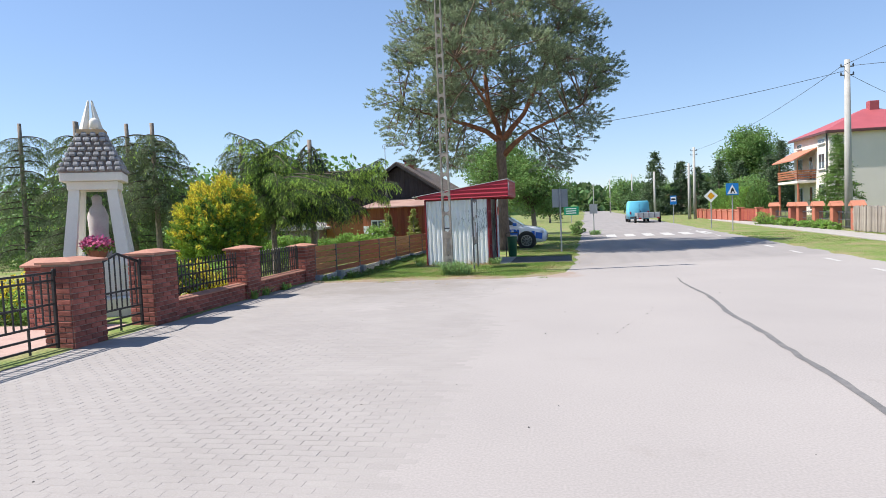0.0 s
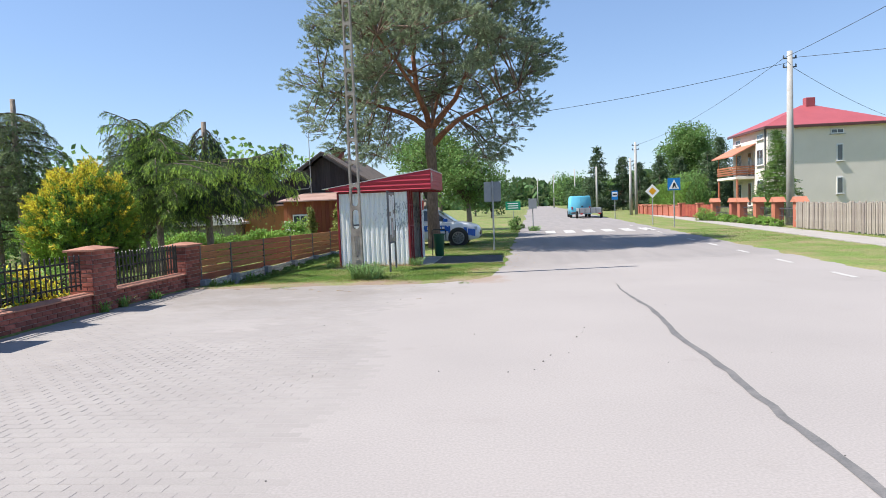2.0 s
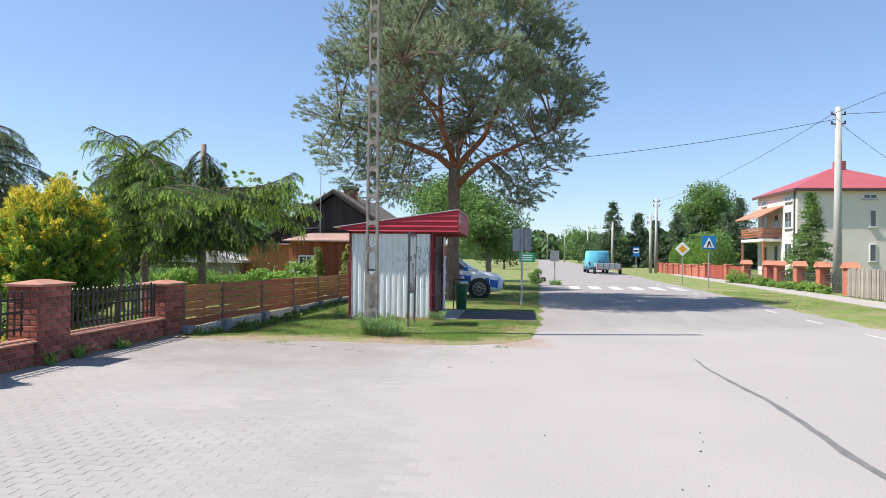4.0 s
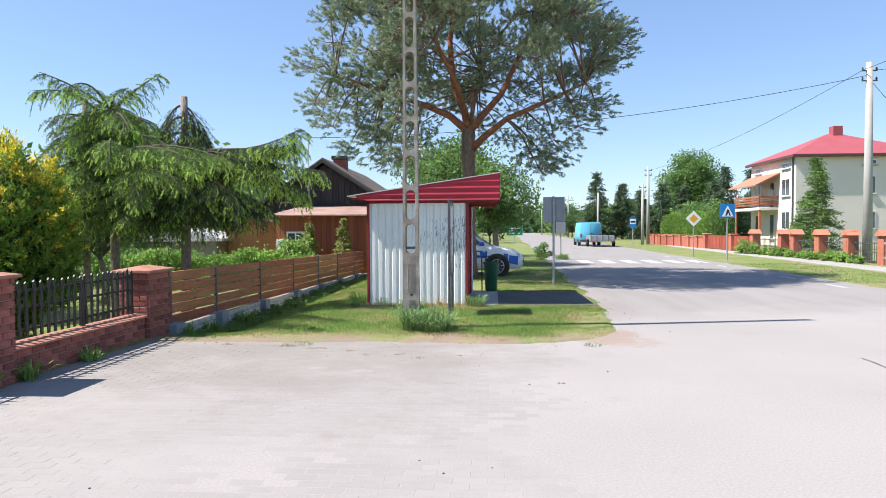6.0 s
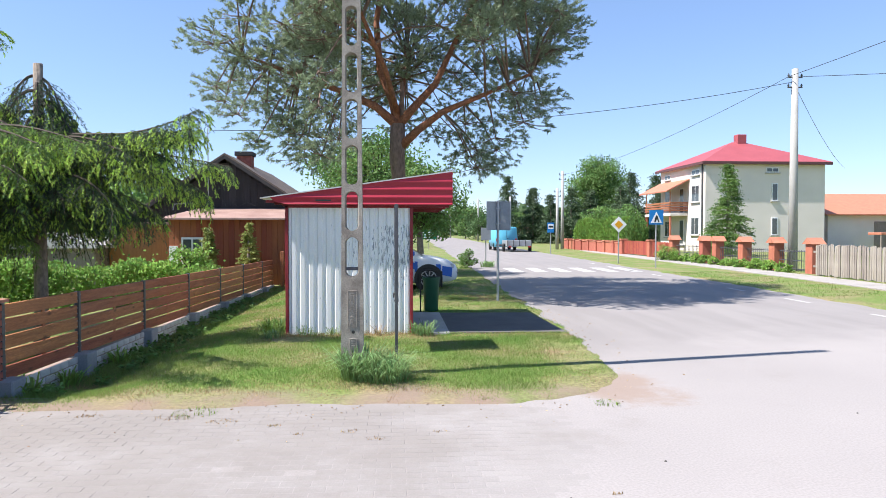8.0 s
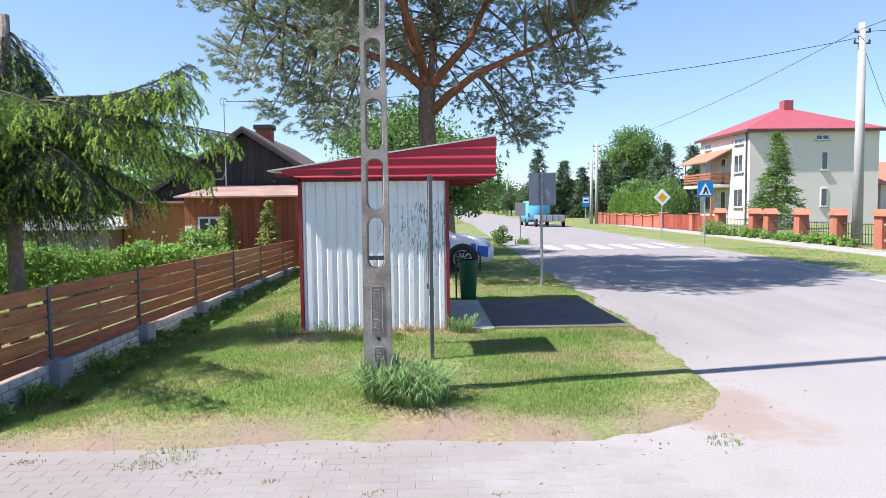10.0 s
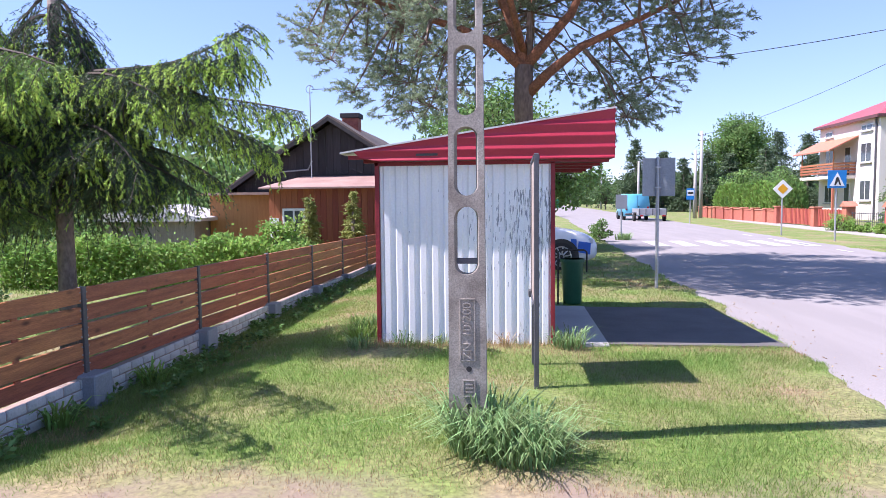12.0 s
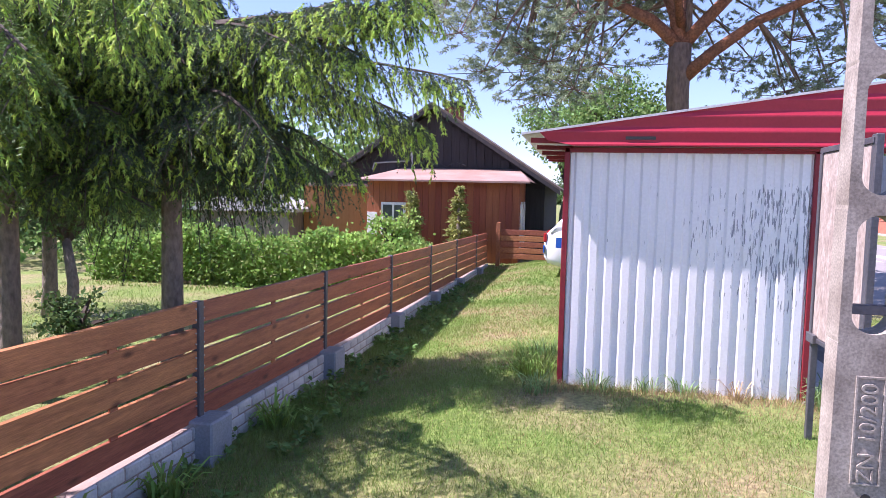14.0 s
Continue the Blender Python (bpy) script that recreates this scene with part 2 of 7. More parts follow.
TUFT = leaf_mat("couch_grass", (0.25, 0.37, 0.145), (0.17, 0.27, 0.10), island=0.4, through=0.35)
BROWNWALL = mat("brown_board_wall", (0.33, 0.095, 0.045), (0.25, 0.07, 0.036), scale=2, fine=24, rough=0.75, stretch=(7, 7, 0.5), rand=0.14)
OCHRE = mat("ochre_board_wall", (0.40, 0.19, 0.07), (0.33, 0.15, 0.055), scale=2, fine=24, rough=0.75, stretch=(7, 7, 0.5))
DARKWOOD = mat("tarred_board", (0.05, 0.046, 0.048), (0.032, 0.03, 0.032), scale=3, fine=30, rough=0.85, stretch=(7, 7, 0.5), rand=0.25)
ETERNIT = mat("fibre_cement_roof", (0.16, 0.125, 0.105), (0.085, 0.068, 0.06), scale=3, fine=40, rough=0.95, var=0.3)
PINKROOF = mat("faded_tin_roof", (0.40, 0.27, 0.23), (0.25, 0.15, 0.125), scale=1.6, fine=40, rough=0.6)
RENDER_CREAM = mat("cream_plaster", (0.72, 0.655, 0.59), (0.66, 0.60, 0.535), scale=0.7, fine=50, rough=0.95, var=0.05)
WHITEPLASTER = mat("white_plaster", (0.75, 0.72, 0.66), (0.66, 0.63, 0.57), scale=1.5, fine=60, rough=0.9, var=0.06)
REDROOF = mat("red_tin_roof", (0.37, 0.085, 0.095), (0.31, 0.07, 0.08), scale=1, fine=20, rough=0.55, var=0.08)
ORANGETILE = mat("orange_tile", (0.5, 0.2, 0.12), (0.42, 0.16, 0.1), scale=3, fine=30, rough=0.7)
ORANGEBRICK = mat("orange_brick", (0.42, 0.14, 0.09), (0.33, 0.1, 0.065), scale=5, fine=40, rough=0.85, rand=0.12)
REDFENCE = mat("red_fence_board", (0.38, 0.09, 0.05), (0.3, 0.07, 0.045), scale=4, fine=40, rough=0.7, rand=0.15)
FRAME = mat("window_frame_white", (0.78, 0.78, 0.77), (0.7, 0.7, 0.69), scale=4, fine=40, rough=0.5, bump=0)
GLASSDARK = mat("window_glass", (0.05, 0.06, 0.07), (0.09, 0.10, 0.11), scale=2, fine=9, rough=0.08, bump=0, spec=0.8)
RUBBER = mat("rubber", (0.02, 0.02, 0.02), (0.03, 0.03, 0.03), scale=9, fine=60, rough=0.8)
CARWHITE = mat("silver_paint", (0.78, 0.79, 0.80), (0.75, 0.76, 0.77), rough=0.25, bump=0, var=0.02, metal=0.0, spec=0.6)
CARBLUE = mat("blue_film", (0.02, 0.13, 0.55), (0.02, 0.12, 0.5), rough=0.3, bump=0, var=0.02)
VANBLUE = mat("light_blue_paint", (0.13, 0.47, 0.62), (0.12, 0.43, 0.57), scale=2, rough=0.35, bump=0, var=0.04)
CHROME = mat("alloy", (0.5, 0.5, 0.5), (0.42, 0.42, 0.42), rough=0.3, metal=0.8, bump=0)
LAMPRED = mat("red_lens", (0.4, 0.02, 0.02), (0.35, 0.02, 0.02), rough=0.2, bump=0)
LAMPCLEAR = mat("clear_lens", (0.6, 0.62, 0.65), (0.5, 0.52, 0.55), rough=0.12, bump=0, spec=0.8)
GREENBIN = mat("green_plastic", (0.012, 0.085, 0.04), (0.018, 0.10, 0.05), scale=3, fine=40, rough=0.45, bump=0.05)
GALV = mat("galvanised", (0.42, 0.43, 0.44), (0.34, 0.35, 0.36), scale=6, fine=50, rough=0.45, metal=0.5, bump=0.05)
SIGNBACK = mat("sign_back", (0.32, 0.34, 0.36), (0.27, 0.29, 0.31), scale=3, fine=40, rough=0.5, metal=0.2, bump=0)
SIGNBLUE = mat("sign_blue", (0.01, 0.2, 0.55), (0.01, 0.18, 0.5), rough=0.4, bump=0)
SIGNWHITE = mat("sign_white", (0.8, 0.8, 0.8), (0.75, 0.75, 0.75), rough=0.4, bump=0)
SIGNYELLOW = mat("sign_yellow", (0.75, 0.36, 0.01), (0.7, 0.33, 0.01), rough=0.4, bump=0)
SIGNBLACK = mat("sign_black", (0.02, 0.02, 0.02), (0.03, 0.03, 0.03), rough=0.4, bump=0)
SIGNGREEN = mat("sign_green", (0.01, 0.25, 0.14), (0.01, 0.22, 0.12), rough=0.4, bump=0)
SIGNRED = mat("sign_red", (0.6, 0.02, 0.02), (0.55, 0.02, 0.02), rough=0.4, bump=0)
STATUE = mat("pale_stone", (0.5, 0.45, 0.43), (0.42, 0.37, 0.36), scale=6, fine=60, rough=0.8)
COBBLE = mat("grey_cobble", (0.34, 0.34, 0.35), (0.24, 0.24, 0.25), scale=5, fine=50, rough=0.9, rand=0.3, bump=0.4)
PETAL = leaf_mat("pink_petal", (0.7, 0.2, 0.36), (0.6, 0.13, 0.3))
STRAW = mat("dead_needles", (0.3, 0.17, 0.1), (0.24, 0.14, 0.09), scale=4, fine=30, rough=0.95)
PAPERPINK = mat("faded_paper", (0.6, 0.42, 0.42), (0.7, 0.62, 0.6), scale=9, fine=50, rough=0.9, bump=0)
PINKPATH = mat("reddish_paving", (0.42, 0.29, 0.25), (0.34, 0.23, 0.2), scale=3, fine=40, rough=0.9)
TANSTONE = mat("tan_stone", (0.46, 0.34, 0.21), (0.36, 0.26, 0.16), scale=5, fine=50, rough=0.9)
TERRA = mat("terracotta", (0.36, 0.14, 0.08), (0.3, 0.11, 0.06), rough=0.8)

PEEL = mat("peeling_white_sheet", (0.86, 0.86, 0.855), (0.79, 0.79, 0.79), scale=1.6, fine=45, rough=0.5, bump=0.05, var=0.04)


def add_peeling(m):
    """Streaks where the white paint has flaked off the grey metal, thickest high on the wall's road end."""
    t = m.node_tree
    b = t.nodes["Principled BSDF"]
    base = b.inputs["Base Color"].links[0].from_socket
    co = t.nodes.new("ShaderNodeTexCoord")
    mp = t.nodes.new("ShaderNodeMapping")
    mp.inputs["Scale"].default_value = (72, 72, 7.5)
    t.links.new(co.outputs["Object"], mp.inputs[0])
    n = t.nodes.new("ShaderNodeTexNoise")
    n.inputs["Scale"].default_value, n.inputs["Detail"].default_value = 1.0, 6
    t.links.new(mp.outputs[0], n.inputs["Vector"])
    big = t.nodes.new("ShaderNodeTexNoise")
    big.inputs["Scale"].default_value, big.inputs["Detail"].default_value = 3.0, 2
    t.links.new(co.outputs["Object"], big.inputs["Vector"])
    sep = t.nodes.new("ShaderNodeSeparateXYZ")
    t.links.new(co.outputs["Object"], sep.inputs[0])
    def ramp(sock, a, b_, lo, hi):
        r = t.nodes.new("ShaderNodeMapRange")
        r.interpolation_type = "SMOOTHSTEP"
        for i, v in enumerate((a, b_, lo, hi), 1):
            r.inputs[i].default_value = v
        t.links.new(sock, r.inputs[0])
        return r.outputs[0]
    def op(kind, p, q):
        k = t.nodes.new("ShaderNodeMath")
        k.operation = kind
        for i, s in enumerate((p, q)):
            if isinstance(s, (int, float)):
                k.inputs[i].default_value = s
            else:
                t.links.new(s, k.inputs[i])
        return k.outputs[0]
    up = op("MULTIPLY", ramp(sep.outputs["Z"], 0.35, 1.3, 0.35, 1), ramp(sep.outputs["Z"], 1.62, 1.82, 1, 0))
    right = ramp(sep.outputs["X"], -2.75, -1.45, 0.15, 1)
    amount = op("MULTIPLY", up, right)
    amount = op("ADD", op("MULTIPLY", amount, 0.26), op("MULTIPLY", op("SUBTRACT", big.outputs[0], 0.5), 0.3))
    flake = ramp(op("ADD", n.outputs[0], amount), 0.77, 0.80, 0, 1)
    mix = t.nodes.new("ShaderNodeMix")
    mix.data_type = "RGBA"
    mix.inputs[7].default_value = (0.27, 0.285, 0.31, 1)
    t.links.new(flake, mix.inputs[0])
    t.links.new(base, mix.inputs[6])
    t.links.new(mix.outputs[2], b.inputs["Base Color"])


add_peeling(PEEL)


def add_worn_edge(m):
    """Bare trodden soil along the lawn's edge towards the lay-by."""
    t = m.node_tree
    b = t.nodes["Principled BSDF"]
    base = b.inputs["Base Color"].links[0].from_socket
    co = t.nodes.new("ShaderNodeTexCoord")
    sep = t.nodes.new("ShaderNodeSeparateXYZ")
    t.links.new(co.outputs["Object"], sep.inputs[0])
    n = t.nodes.new("ShaderNodeTexNoise")
    n.inputs["Scale"].default_value, n.inputs["Detail"].default_value = 1.6, 6
    t.links.new(co.outputs["Object"], n.inputs["Vector"])
    def node(kind, *socks):
        k = t.nodes.new("ShaderNodeMath")
        k.operation, k.use_clamp = kind, kind == "MULTIPLY"
        for i, s in enumerate(socks):
            if isinstance(s, (int, float)):
                k.inputs[i].default_value = s
            else:
                t.links.new(s, k.inputs[i])
        return k.outputs[0]
    near = t.nodes.new("ShaderNodeMapRange")
    near.interpolation_type = "SMOOTHSTEP"
    for i, v in enumerate((15.6, 14.6, 0, 1), 1):
        near.inputs[i].default_value = v
    t.links.new(node("ADD", sep.outputs["Y"], node("MULTIPLY_ADD", n.outputs[0], -2.2, 1.1)), near.inputs[0])
    side = node("MULTIPLY", node("GREATER_THAN", sep.outputs["X"], -5.4), node("LESS_THAN", sep.outputs["X"], 2.3))
    mix = t.nodes.new("ShaderNodeMix")
    mix.data_type = "RGBA"
    mix.inputs[7].default_value = (0.235, 0.172, 0.13, 1)
    t.links.new(node("MULTIPLY", near.outputs[0], side), mix.inputs[0])
    t.links.new(base, mix.inputs[6])
    t.links.new(mix.outputs[2], b.inputs["Base Color"])


add_worn_edge(GROUND)


def add_dirt(m, colour=(0.19, 0.165, 0.143), most=0.5):
    """Blotches of trodden-in soil, thickest where the lay-by meets the lawn."""
    t = m.node_tree
    b = t.nodes["Principled BSDF"]
    base = b.inputs["Base Color"].links[0].from_socket
    co = t.nodes.new("ShaderNodeTexCoord")
    geo = t.nodes.new("ShaderNodeNewGeometry")
    sep = t.nodes.new("ShaderNodeSeparateXYZ")
    t.links.new(geo.outputs["Position"], sep.inputs[0])
    n = t.nodes.new("ShaderNodeTexNoise")
    n.inputs["Scale"].default_value, n.inputs["Detail"].default_value, n.inputs["Roughness"].default_value = 0.9, 9, 0.68
    t.links.new(geo.outputs["Position"], n.inputs["Vector"])
    def ramp(sock, a, b_, lo, hi):
        r = t.nodes.new("ShaderNodeMapRange")
        r.interpolation_type = "SMOOTHSTEP"
        for i, v in enumerate((a, b_, lo, hi), 1):
            r.inputs[i].default_value = v
        t.links.new(sock, r.inputs[0])
        return r.outputs[0]
    def op(kind, p, q):
        k = t.nodes.new("ShaderNodeMath")
        k.operation = kind
        for i, s in enumerate((p, q)):
            if isinstance(s, (int, float)):
                k.inputs[i].default_value = s
            else:
                t.links.new(s, k.inputs[i])
        return k.outputs[0]
    near = op("MULTIPLY", ramp(sep.outputs["Y"], 9.5, 14.6, 0.0, 1), ramp(sep.outputs["X"], -3.2, 1.8, 1, 0))
    spread = op("ADD", op("MULTIPLY", near, 0.34), n.outputs[0])
    amount = op("MULTIPLY", ramp(spread, 0.56, 0.86, 0, most), 1.0)
    mix = t.nodes.new("ShaderNodeMix")
    mix.data_type = "RGBA"
    mix.inputs[7].default_value = (*colour, 1)
    t.links.new(amount, mix.inputs[0])
    t.links.new(base, mix.inputs[6])
    # loose reddish sand washed out over the corner of the lawn
    gap = t.nodes.new("ShaderNodeVectorMath")
    gap.operation = "DISTANCE"
    gap.inputs[1].default_value = (0.75, 15.4, 0)
    t.links.new(geo.outputs["Position"], gap.inputs[0])
    wash = op("ADD", ramp(gap.outputs["Value"], 0.3, 1.4, 0.30, 0.0), n.outputs[0])
    sand = t.nodes.new("ShaderNodeMix")
    sand.data_type = "RGBA"
    sand.inputs[7].default_value = (0.26, 0.185, 0.14, 1)
    t.links.new(ramp(wash, 0.66, 0.86, 0, 0.7), sand.inputs[0])
    t.links.new(mix.outputs[2], sand.inputs[6])
    t.links.new(sand.outputs[2], b.inputs["Base Color"])


def add_old_surface(m, colour=(0.165, 0.152, 0.148)):
    """The older, greyer carriageway surface beyond the lay-by, with a ragged joint and pale dust drifting over it."""
    t = m.node_tree
    b = t.nodes["Principled BSDF"]
    base = b.inputs["Base Color"].links[0].from_socket
    geo = t.nodes.new("ShaderNodeNewGeometry")
    sep = t.nodes.new("ShaderNodeSeparateXYZ")
    t.links.new(geo.outputs["Position"], sep.inputs[0])
    n = t.nodes.new("ShaderNodeTexNoise")
    n.inputs["Scale"].default_value, n.inputs["Detail"].default_value, n.inputs["Roughness"].default_value = 0.55, 8, 0.62
    t.links.new(geo.outputs["Position"], n.inputs["Vector"])
    def op(kind, p, q, r=0.0):
        k = t.nodes.new("ShaderNodeMath")
        k.operation = kind
        for i, v in enumerate((p, q, r)):
            if isinstance(v, (int, float)):
                k.inputs[i].default_value = v
            else:
                t.links.new(v, k.inputs[i])
        return k.outputs[0]
    def ramp(sock, a, b_, lo, hi):
        r = t.nodes.new("ShaderNodeMapRange")
        r.interpolation_type = "SMOOTHSTEP"
        for i, v in enumerate((a, b_, lo, hi), 1):
            r.inputs[i].default_value = v
        t.links.new(sock, r.inputs[0])
        return r.outputs[0]
    wander = op("MULTIPLY_ADD", n.outputs[0], 6.0, -3.0)
    along = op("ADD", op("MULTIPLY_ADD", sep.outputs["X"], -0.35, sep.outputs["Y"]), wander)
    far = ramp(along, 15.4, 18.2, 0.0, 0.42)
    streak = t.nodes.new("ShaderNodeTexNoise")
    streak.inputs["Scale"].default_value, streak.inputs["Detail"].default_value = 1.0, 7
    mp = t.nodes.new("ShaderNodeMapping")
    mp.inputs["Scale"].default_value = (2.2, 0.25, 1)
    t.links.new(geo.outputs["Position"], mp.inputs[0])
    t.links.new(mp.outputs[0], streak.inputs["Vector"])
    amount = op("MULTIPLY", far, ramp(streak.outputs[0], 0.35, 0.65, 0.7, 1.15))
    mix = t.nodes.new("ShaderNodeMix")
    mix.data_type = "RGBA"
    mix.inputs[7].default_value = (*colour, 1)
    t.links.new(amount, mix.inputs[0])
    t.links.new(base, mix.inputs[6])
    t.links.new(mix.outputs[2], b.inputs["Base Color"])


add_old_surface(ASPHALT)
add_dirt(PAVER)
add_dirt(ASPHALT)


def add_knots(m):
    """Dark knots scattered along the fence boards."""
    t = m.node_tree
    b = t.nodes["Principled BSDF"]
    base = b.inputs["Base Color"].links[0].from_socket
    co = t.nodes.new("ShaderNodeTexCoord")
    mp = t.nodes.new("ShaderNodeMapping")
    mp.inputs["Scale"].default_value = (1.0, 2.6, 6.3)
    t.links.new(co.outputs["Object"], mp.inputs[0])
    v = t.nodes.new("ShaderNodeTexVoronoi")
    v.inputs["Scale"].default_value = 1.0
    t.links.new(mp.outputs[0], v.inputs["Vector"])
    r = t.nodes.new("ShaderNodeMapRange")
    for i, q in enumerate((0.05, 0.17, 0.85, 0.0), 1):
        r.inputs[i].default_value = q
    t.links.new(v.outputs["Distance"], r.inputs[0])
    mix = t.nodes.new("ShaderNodeMix")
    mix.data_type = "RGBA"
    mix.inputs[7].default_value = (0.085, 0.03, 0.018, 1)
    t.links.new(r.outputs[0], mix.inputs[0])
    t.links.new(base, mix.inputs[6])
    t.links.new(mix.outputs[2], b.inputs["Base Color"])


add_knots(WOOD)


# ---- ground, road, paving ----
def road_left(y):
    return 1.2 + (0.026 if y > 19 else 0.085) * (y - 19)


def road_right(y):
    return 8.35 + 0.026 * (y - 21)


def paved(x, y):
    """How far a place lies inside the tarred or paved area (metres; negative on grass)."""
    r = 1.4
    a, b = x - (road_left(y) - r), 14.78 + r - y
    island = math.hypot(max(a, 0), max(b, 0)) + min(max(a, b), 0) - r
    n = 0.16 * noise.noise((x * 1.1, y * 1.1, 3.0)) + 0.07 * noise.noise((x * 4, y * 4, 1.0))
    return min(island, road_right(y) - x, x + 5.40) + n


def smooth(v):
    v = min(max(v, 0), 1)
    return v * v * (3 - 2 * v)


def height(x, y):
    d = paved(x, y)
    if -1.4 < x < 1.0 and 19.0 < y < 21.6:
        return -0.03
    z = 0.02 - 0.065 * smooth((d + 0.10) / 0.20)
    z -= 0.20 * smooth((-3.7 - x) / 1.5) * smooth((y - 15.0) / 1.4)
    if d < -0.1:
        z += 0.02 * noise.noise((x * 1.7, y * 1.7, 5.0)) * min(1.0, -d)
    return z


def ground():
    xs = np.r_[[-900, -500, -250, -120, -60, -35, -24, -17, -13, -10.5, -8.5, -7, -6.2], np.arange(-5.75, 2.2, 0.085),
               np.arange(2.4, 7.6, 0.6), np.arange(7.7, 10.2, 0.14), np.arange(10.6, 20, 0.8), [24, 32, 45, 70, 120, 250, 500, 900]]
    ys = np.r_[[-300, -100, -40, -15], np.arange(-6, 13.8, 0.45), np.arange(13.9, 24, 0.085), np.arange(24.2, 48, 0.4),
               np.arange(49, 90, 2.0), [100, 120, 160, 220, 320, 500, 800, 1400]]
    verts = [(x, y, height(x, y)) for y in ys for x in xs]
    w = len(xs)
    i, j = np.meshgrid(np.arange(w - 1), np.arange(len(ys) - 1))
    a = (j * w + i).ravel()
    ob = mesh_np("ground", verts, np.c_[a, a + 1, a + w + 1, a + w], GROUND, smooth=True)
    tagged(ob, "sunlit lawn and verge with dry yellowed patches", "ground", kind="structure")


ground()

s = Shape()
s.add([(-5.62, -80, 0), (9.2, -80, 0), (9.2, 15.3, 0), (-5.62, 15.3, 0)], [(0, 1, 2, 3)])
s.add([(-0.6, 15.3, 0), (9.2, 15.3, 0), (9.2, 26, 0), (0.4, 26, 0)], [(0, 1, 2, 3)])
s.add([(0.4, 26, 0), (9.2, 26, 0), (20.5, 520, 0), (13.2, 520, 0)], [(0, 1, 2, 3)])
tagged(s.make("road", ASPHALT), "pale sun-bleached asphalt road and lay-by", "road", kind="structure")

s = Shape()
seam = [(3.255 + 0.08 * noise.noise((0, y * 0.5, 0)) + 0.035 * noise.noise((0, y * 3, 2)), y) for y in np.arange(-4, 14.2, 0.25)]
for (xa, ya), (xb, yb) in zip(seam, seam[1:]):
    wa = 0.026 * (1 - smooth((ya - 9) / 6)) + 0.009 + 0.02 * abs(noise.noise((ya * 2, 0, 0)))
    wb = 0.026 * (1 - smooth((yb - 9) / 6)) + 0.009 + 0.02 * abs(noise.noise((yb * 2, 0, 0)))
    s.add([(xa - wa, ya, 0.004), (xa + wa, ya, 0.004), (xb + wb, yb, 0.004), (xb - wb, yb, 0.004)], [(0, 1, 2, 3)])
tagged(s.make("tar_seam", TAR), "dark tar seam along the edge of the carriageway", "road seam", kind="structure")

for k in range(6):
    s = Shape()
    x = 2.95 + 0.95 * k
    s.add([(x, 34.6, 0.004), (x + 0.5, 34.6, 0.004), (x + 0.58, 37.6, 0.004), (x + 0.08, 37.6, 0.004)], [(0, 1, 2, 3)])
    tagged(s.make("crossing_stripe", MARK), "worn white zebra crossing stripe on asphalt", "road marking", "zebra crossing stripes", kind="structure")
for k in range(12):
    s = Shape()
    y = 8 + 3.0 * k
    x = 7.55 + 0.026 * (y - 21)
    s.add([(x, y, 0.004), (x + 0.11, y, 0.004), (x + 0.13, y + 1.0, 0.004), (x + 0.02, y + 1.0, 0.004)], [(0, 1, 2, 3)])
    tagged(s.make("edge_dash", MARK), "faded white edge dash on the road", "road marking", "edge dashes", kind="structure")

s = Shape()
s.prism([(-1.32, 19.02), (1.12, 18.98), (1.02, 21.5), (-1.32, 21.6)], "z", -0.03, 0.028)
tagged(s.make("stop_pad", SLAB), "dark tarmac pad in front of the shelter", "pavement", kind="structure")
s = Shape()
s.prism([(-1.32, 18.9), (-0.72, 18.9), (-0.72, 21.58), (-1.32, 21.6)], "z", 0.0, 0.036)
tagged(s.make("pad_step", CONC_PALE), "narrow concrete strip beside the shelter", "pavement", kind="structure")

s = Shape()
for y in np.arange(6, 62, 1.0):
    xa, xb = 11.15 + 0.048 * (y - 20), 11.15 + 0.048 * (y + 1 - 20)
    s.add([(xa, y + 0.01, 0.045), (xa + 1.35, y + 0.01, 0.045), (xb + 1.35, y + 0.99, 0.045), (xb, y + 0.99, 0.045),
           (xa, y + 0.01, -0.02), (xa + 1.35, y + 0.01, -0.02), (xb + 1.35, y + 0.99, -0.02), (xb, y + 0.99, -0.02)],
          [(0, 1, 2, 3), (0, 4, 5, 1), (1, 5, 6, 2), (2, 6, 7, 3), (3, 7, 4, 0)])
tagged(s.make("pavement", PATH), "pale concrete slab footpath through the verge", "pavement", kind="structure")


# ---- bus shelter ----
def corrugated(name, parent, axis, fixed, a, b, z0, z1, out, material):
    """A trapezoid-ribbed sheet standing on the line from a to b; ribs stand out by `out`."""
    n = max(2, round(abs(b - a) / 0.127))
    p = (b - a) / n
    line = []
    for k in range(n):
        u = a + k * p
        line += [(u, 0), (u + 0.22 * p, 0), (u + 0.36 * p, out), (u + 0.78 * p, out), (u + 0.92 * p, 0)]
    line.append((b, 0))
    s = Shape()
    th = -0.004 if out > 0 else 0.004
    vs = []
    for u, d in line:
        for dd in (d, d + th):
            for z in (z0 + 0.01 * math.sin(u * 9), z1):
                vs.append((u, fixed + dd, z) if axis == "x" else (fixed + dd, u, z))
    fs = []
    for i in range(len(line) - 1):
        o, q = 4 * i, 4 * i + 4
        fs += [(o, q, q + 1, o + 1), (o + 2, o + 3, q + 3, q + 2), (o, o + 2, q + 2, q), (o + 1, q + 1, q + 3, o + 3)]
    s.add(vs, fs)
    return s.make(name, material, parent)


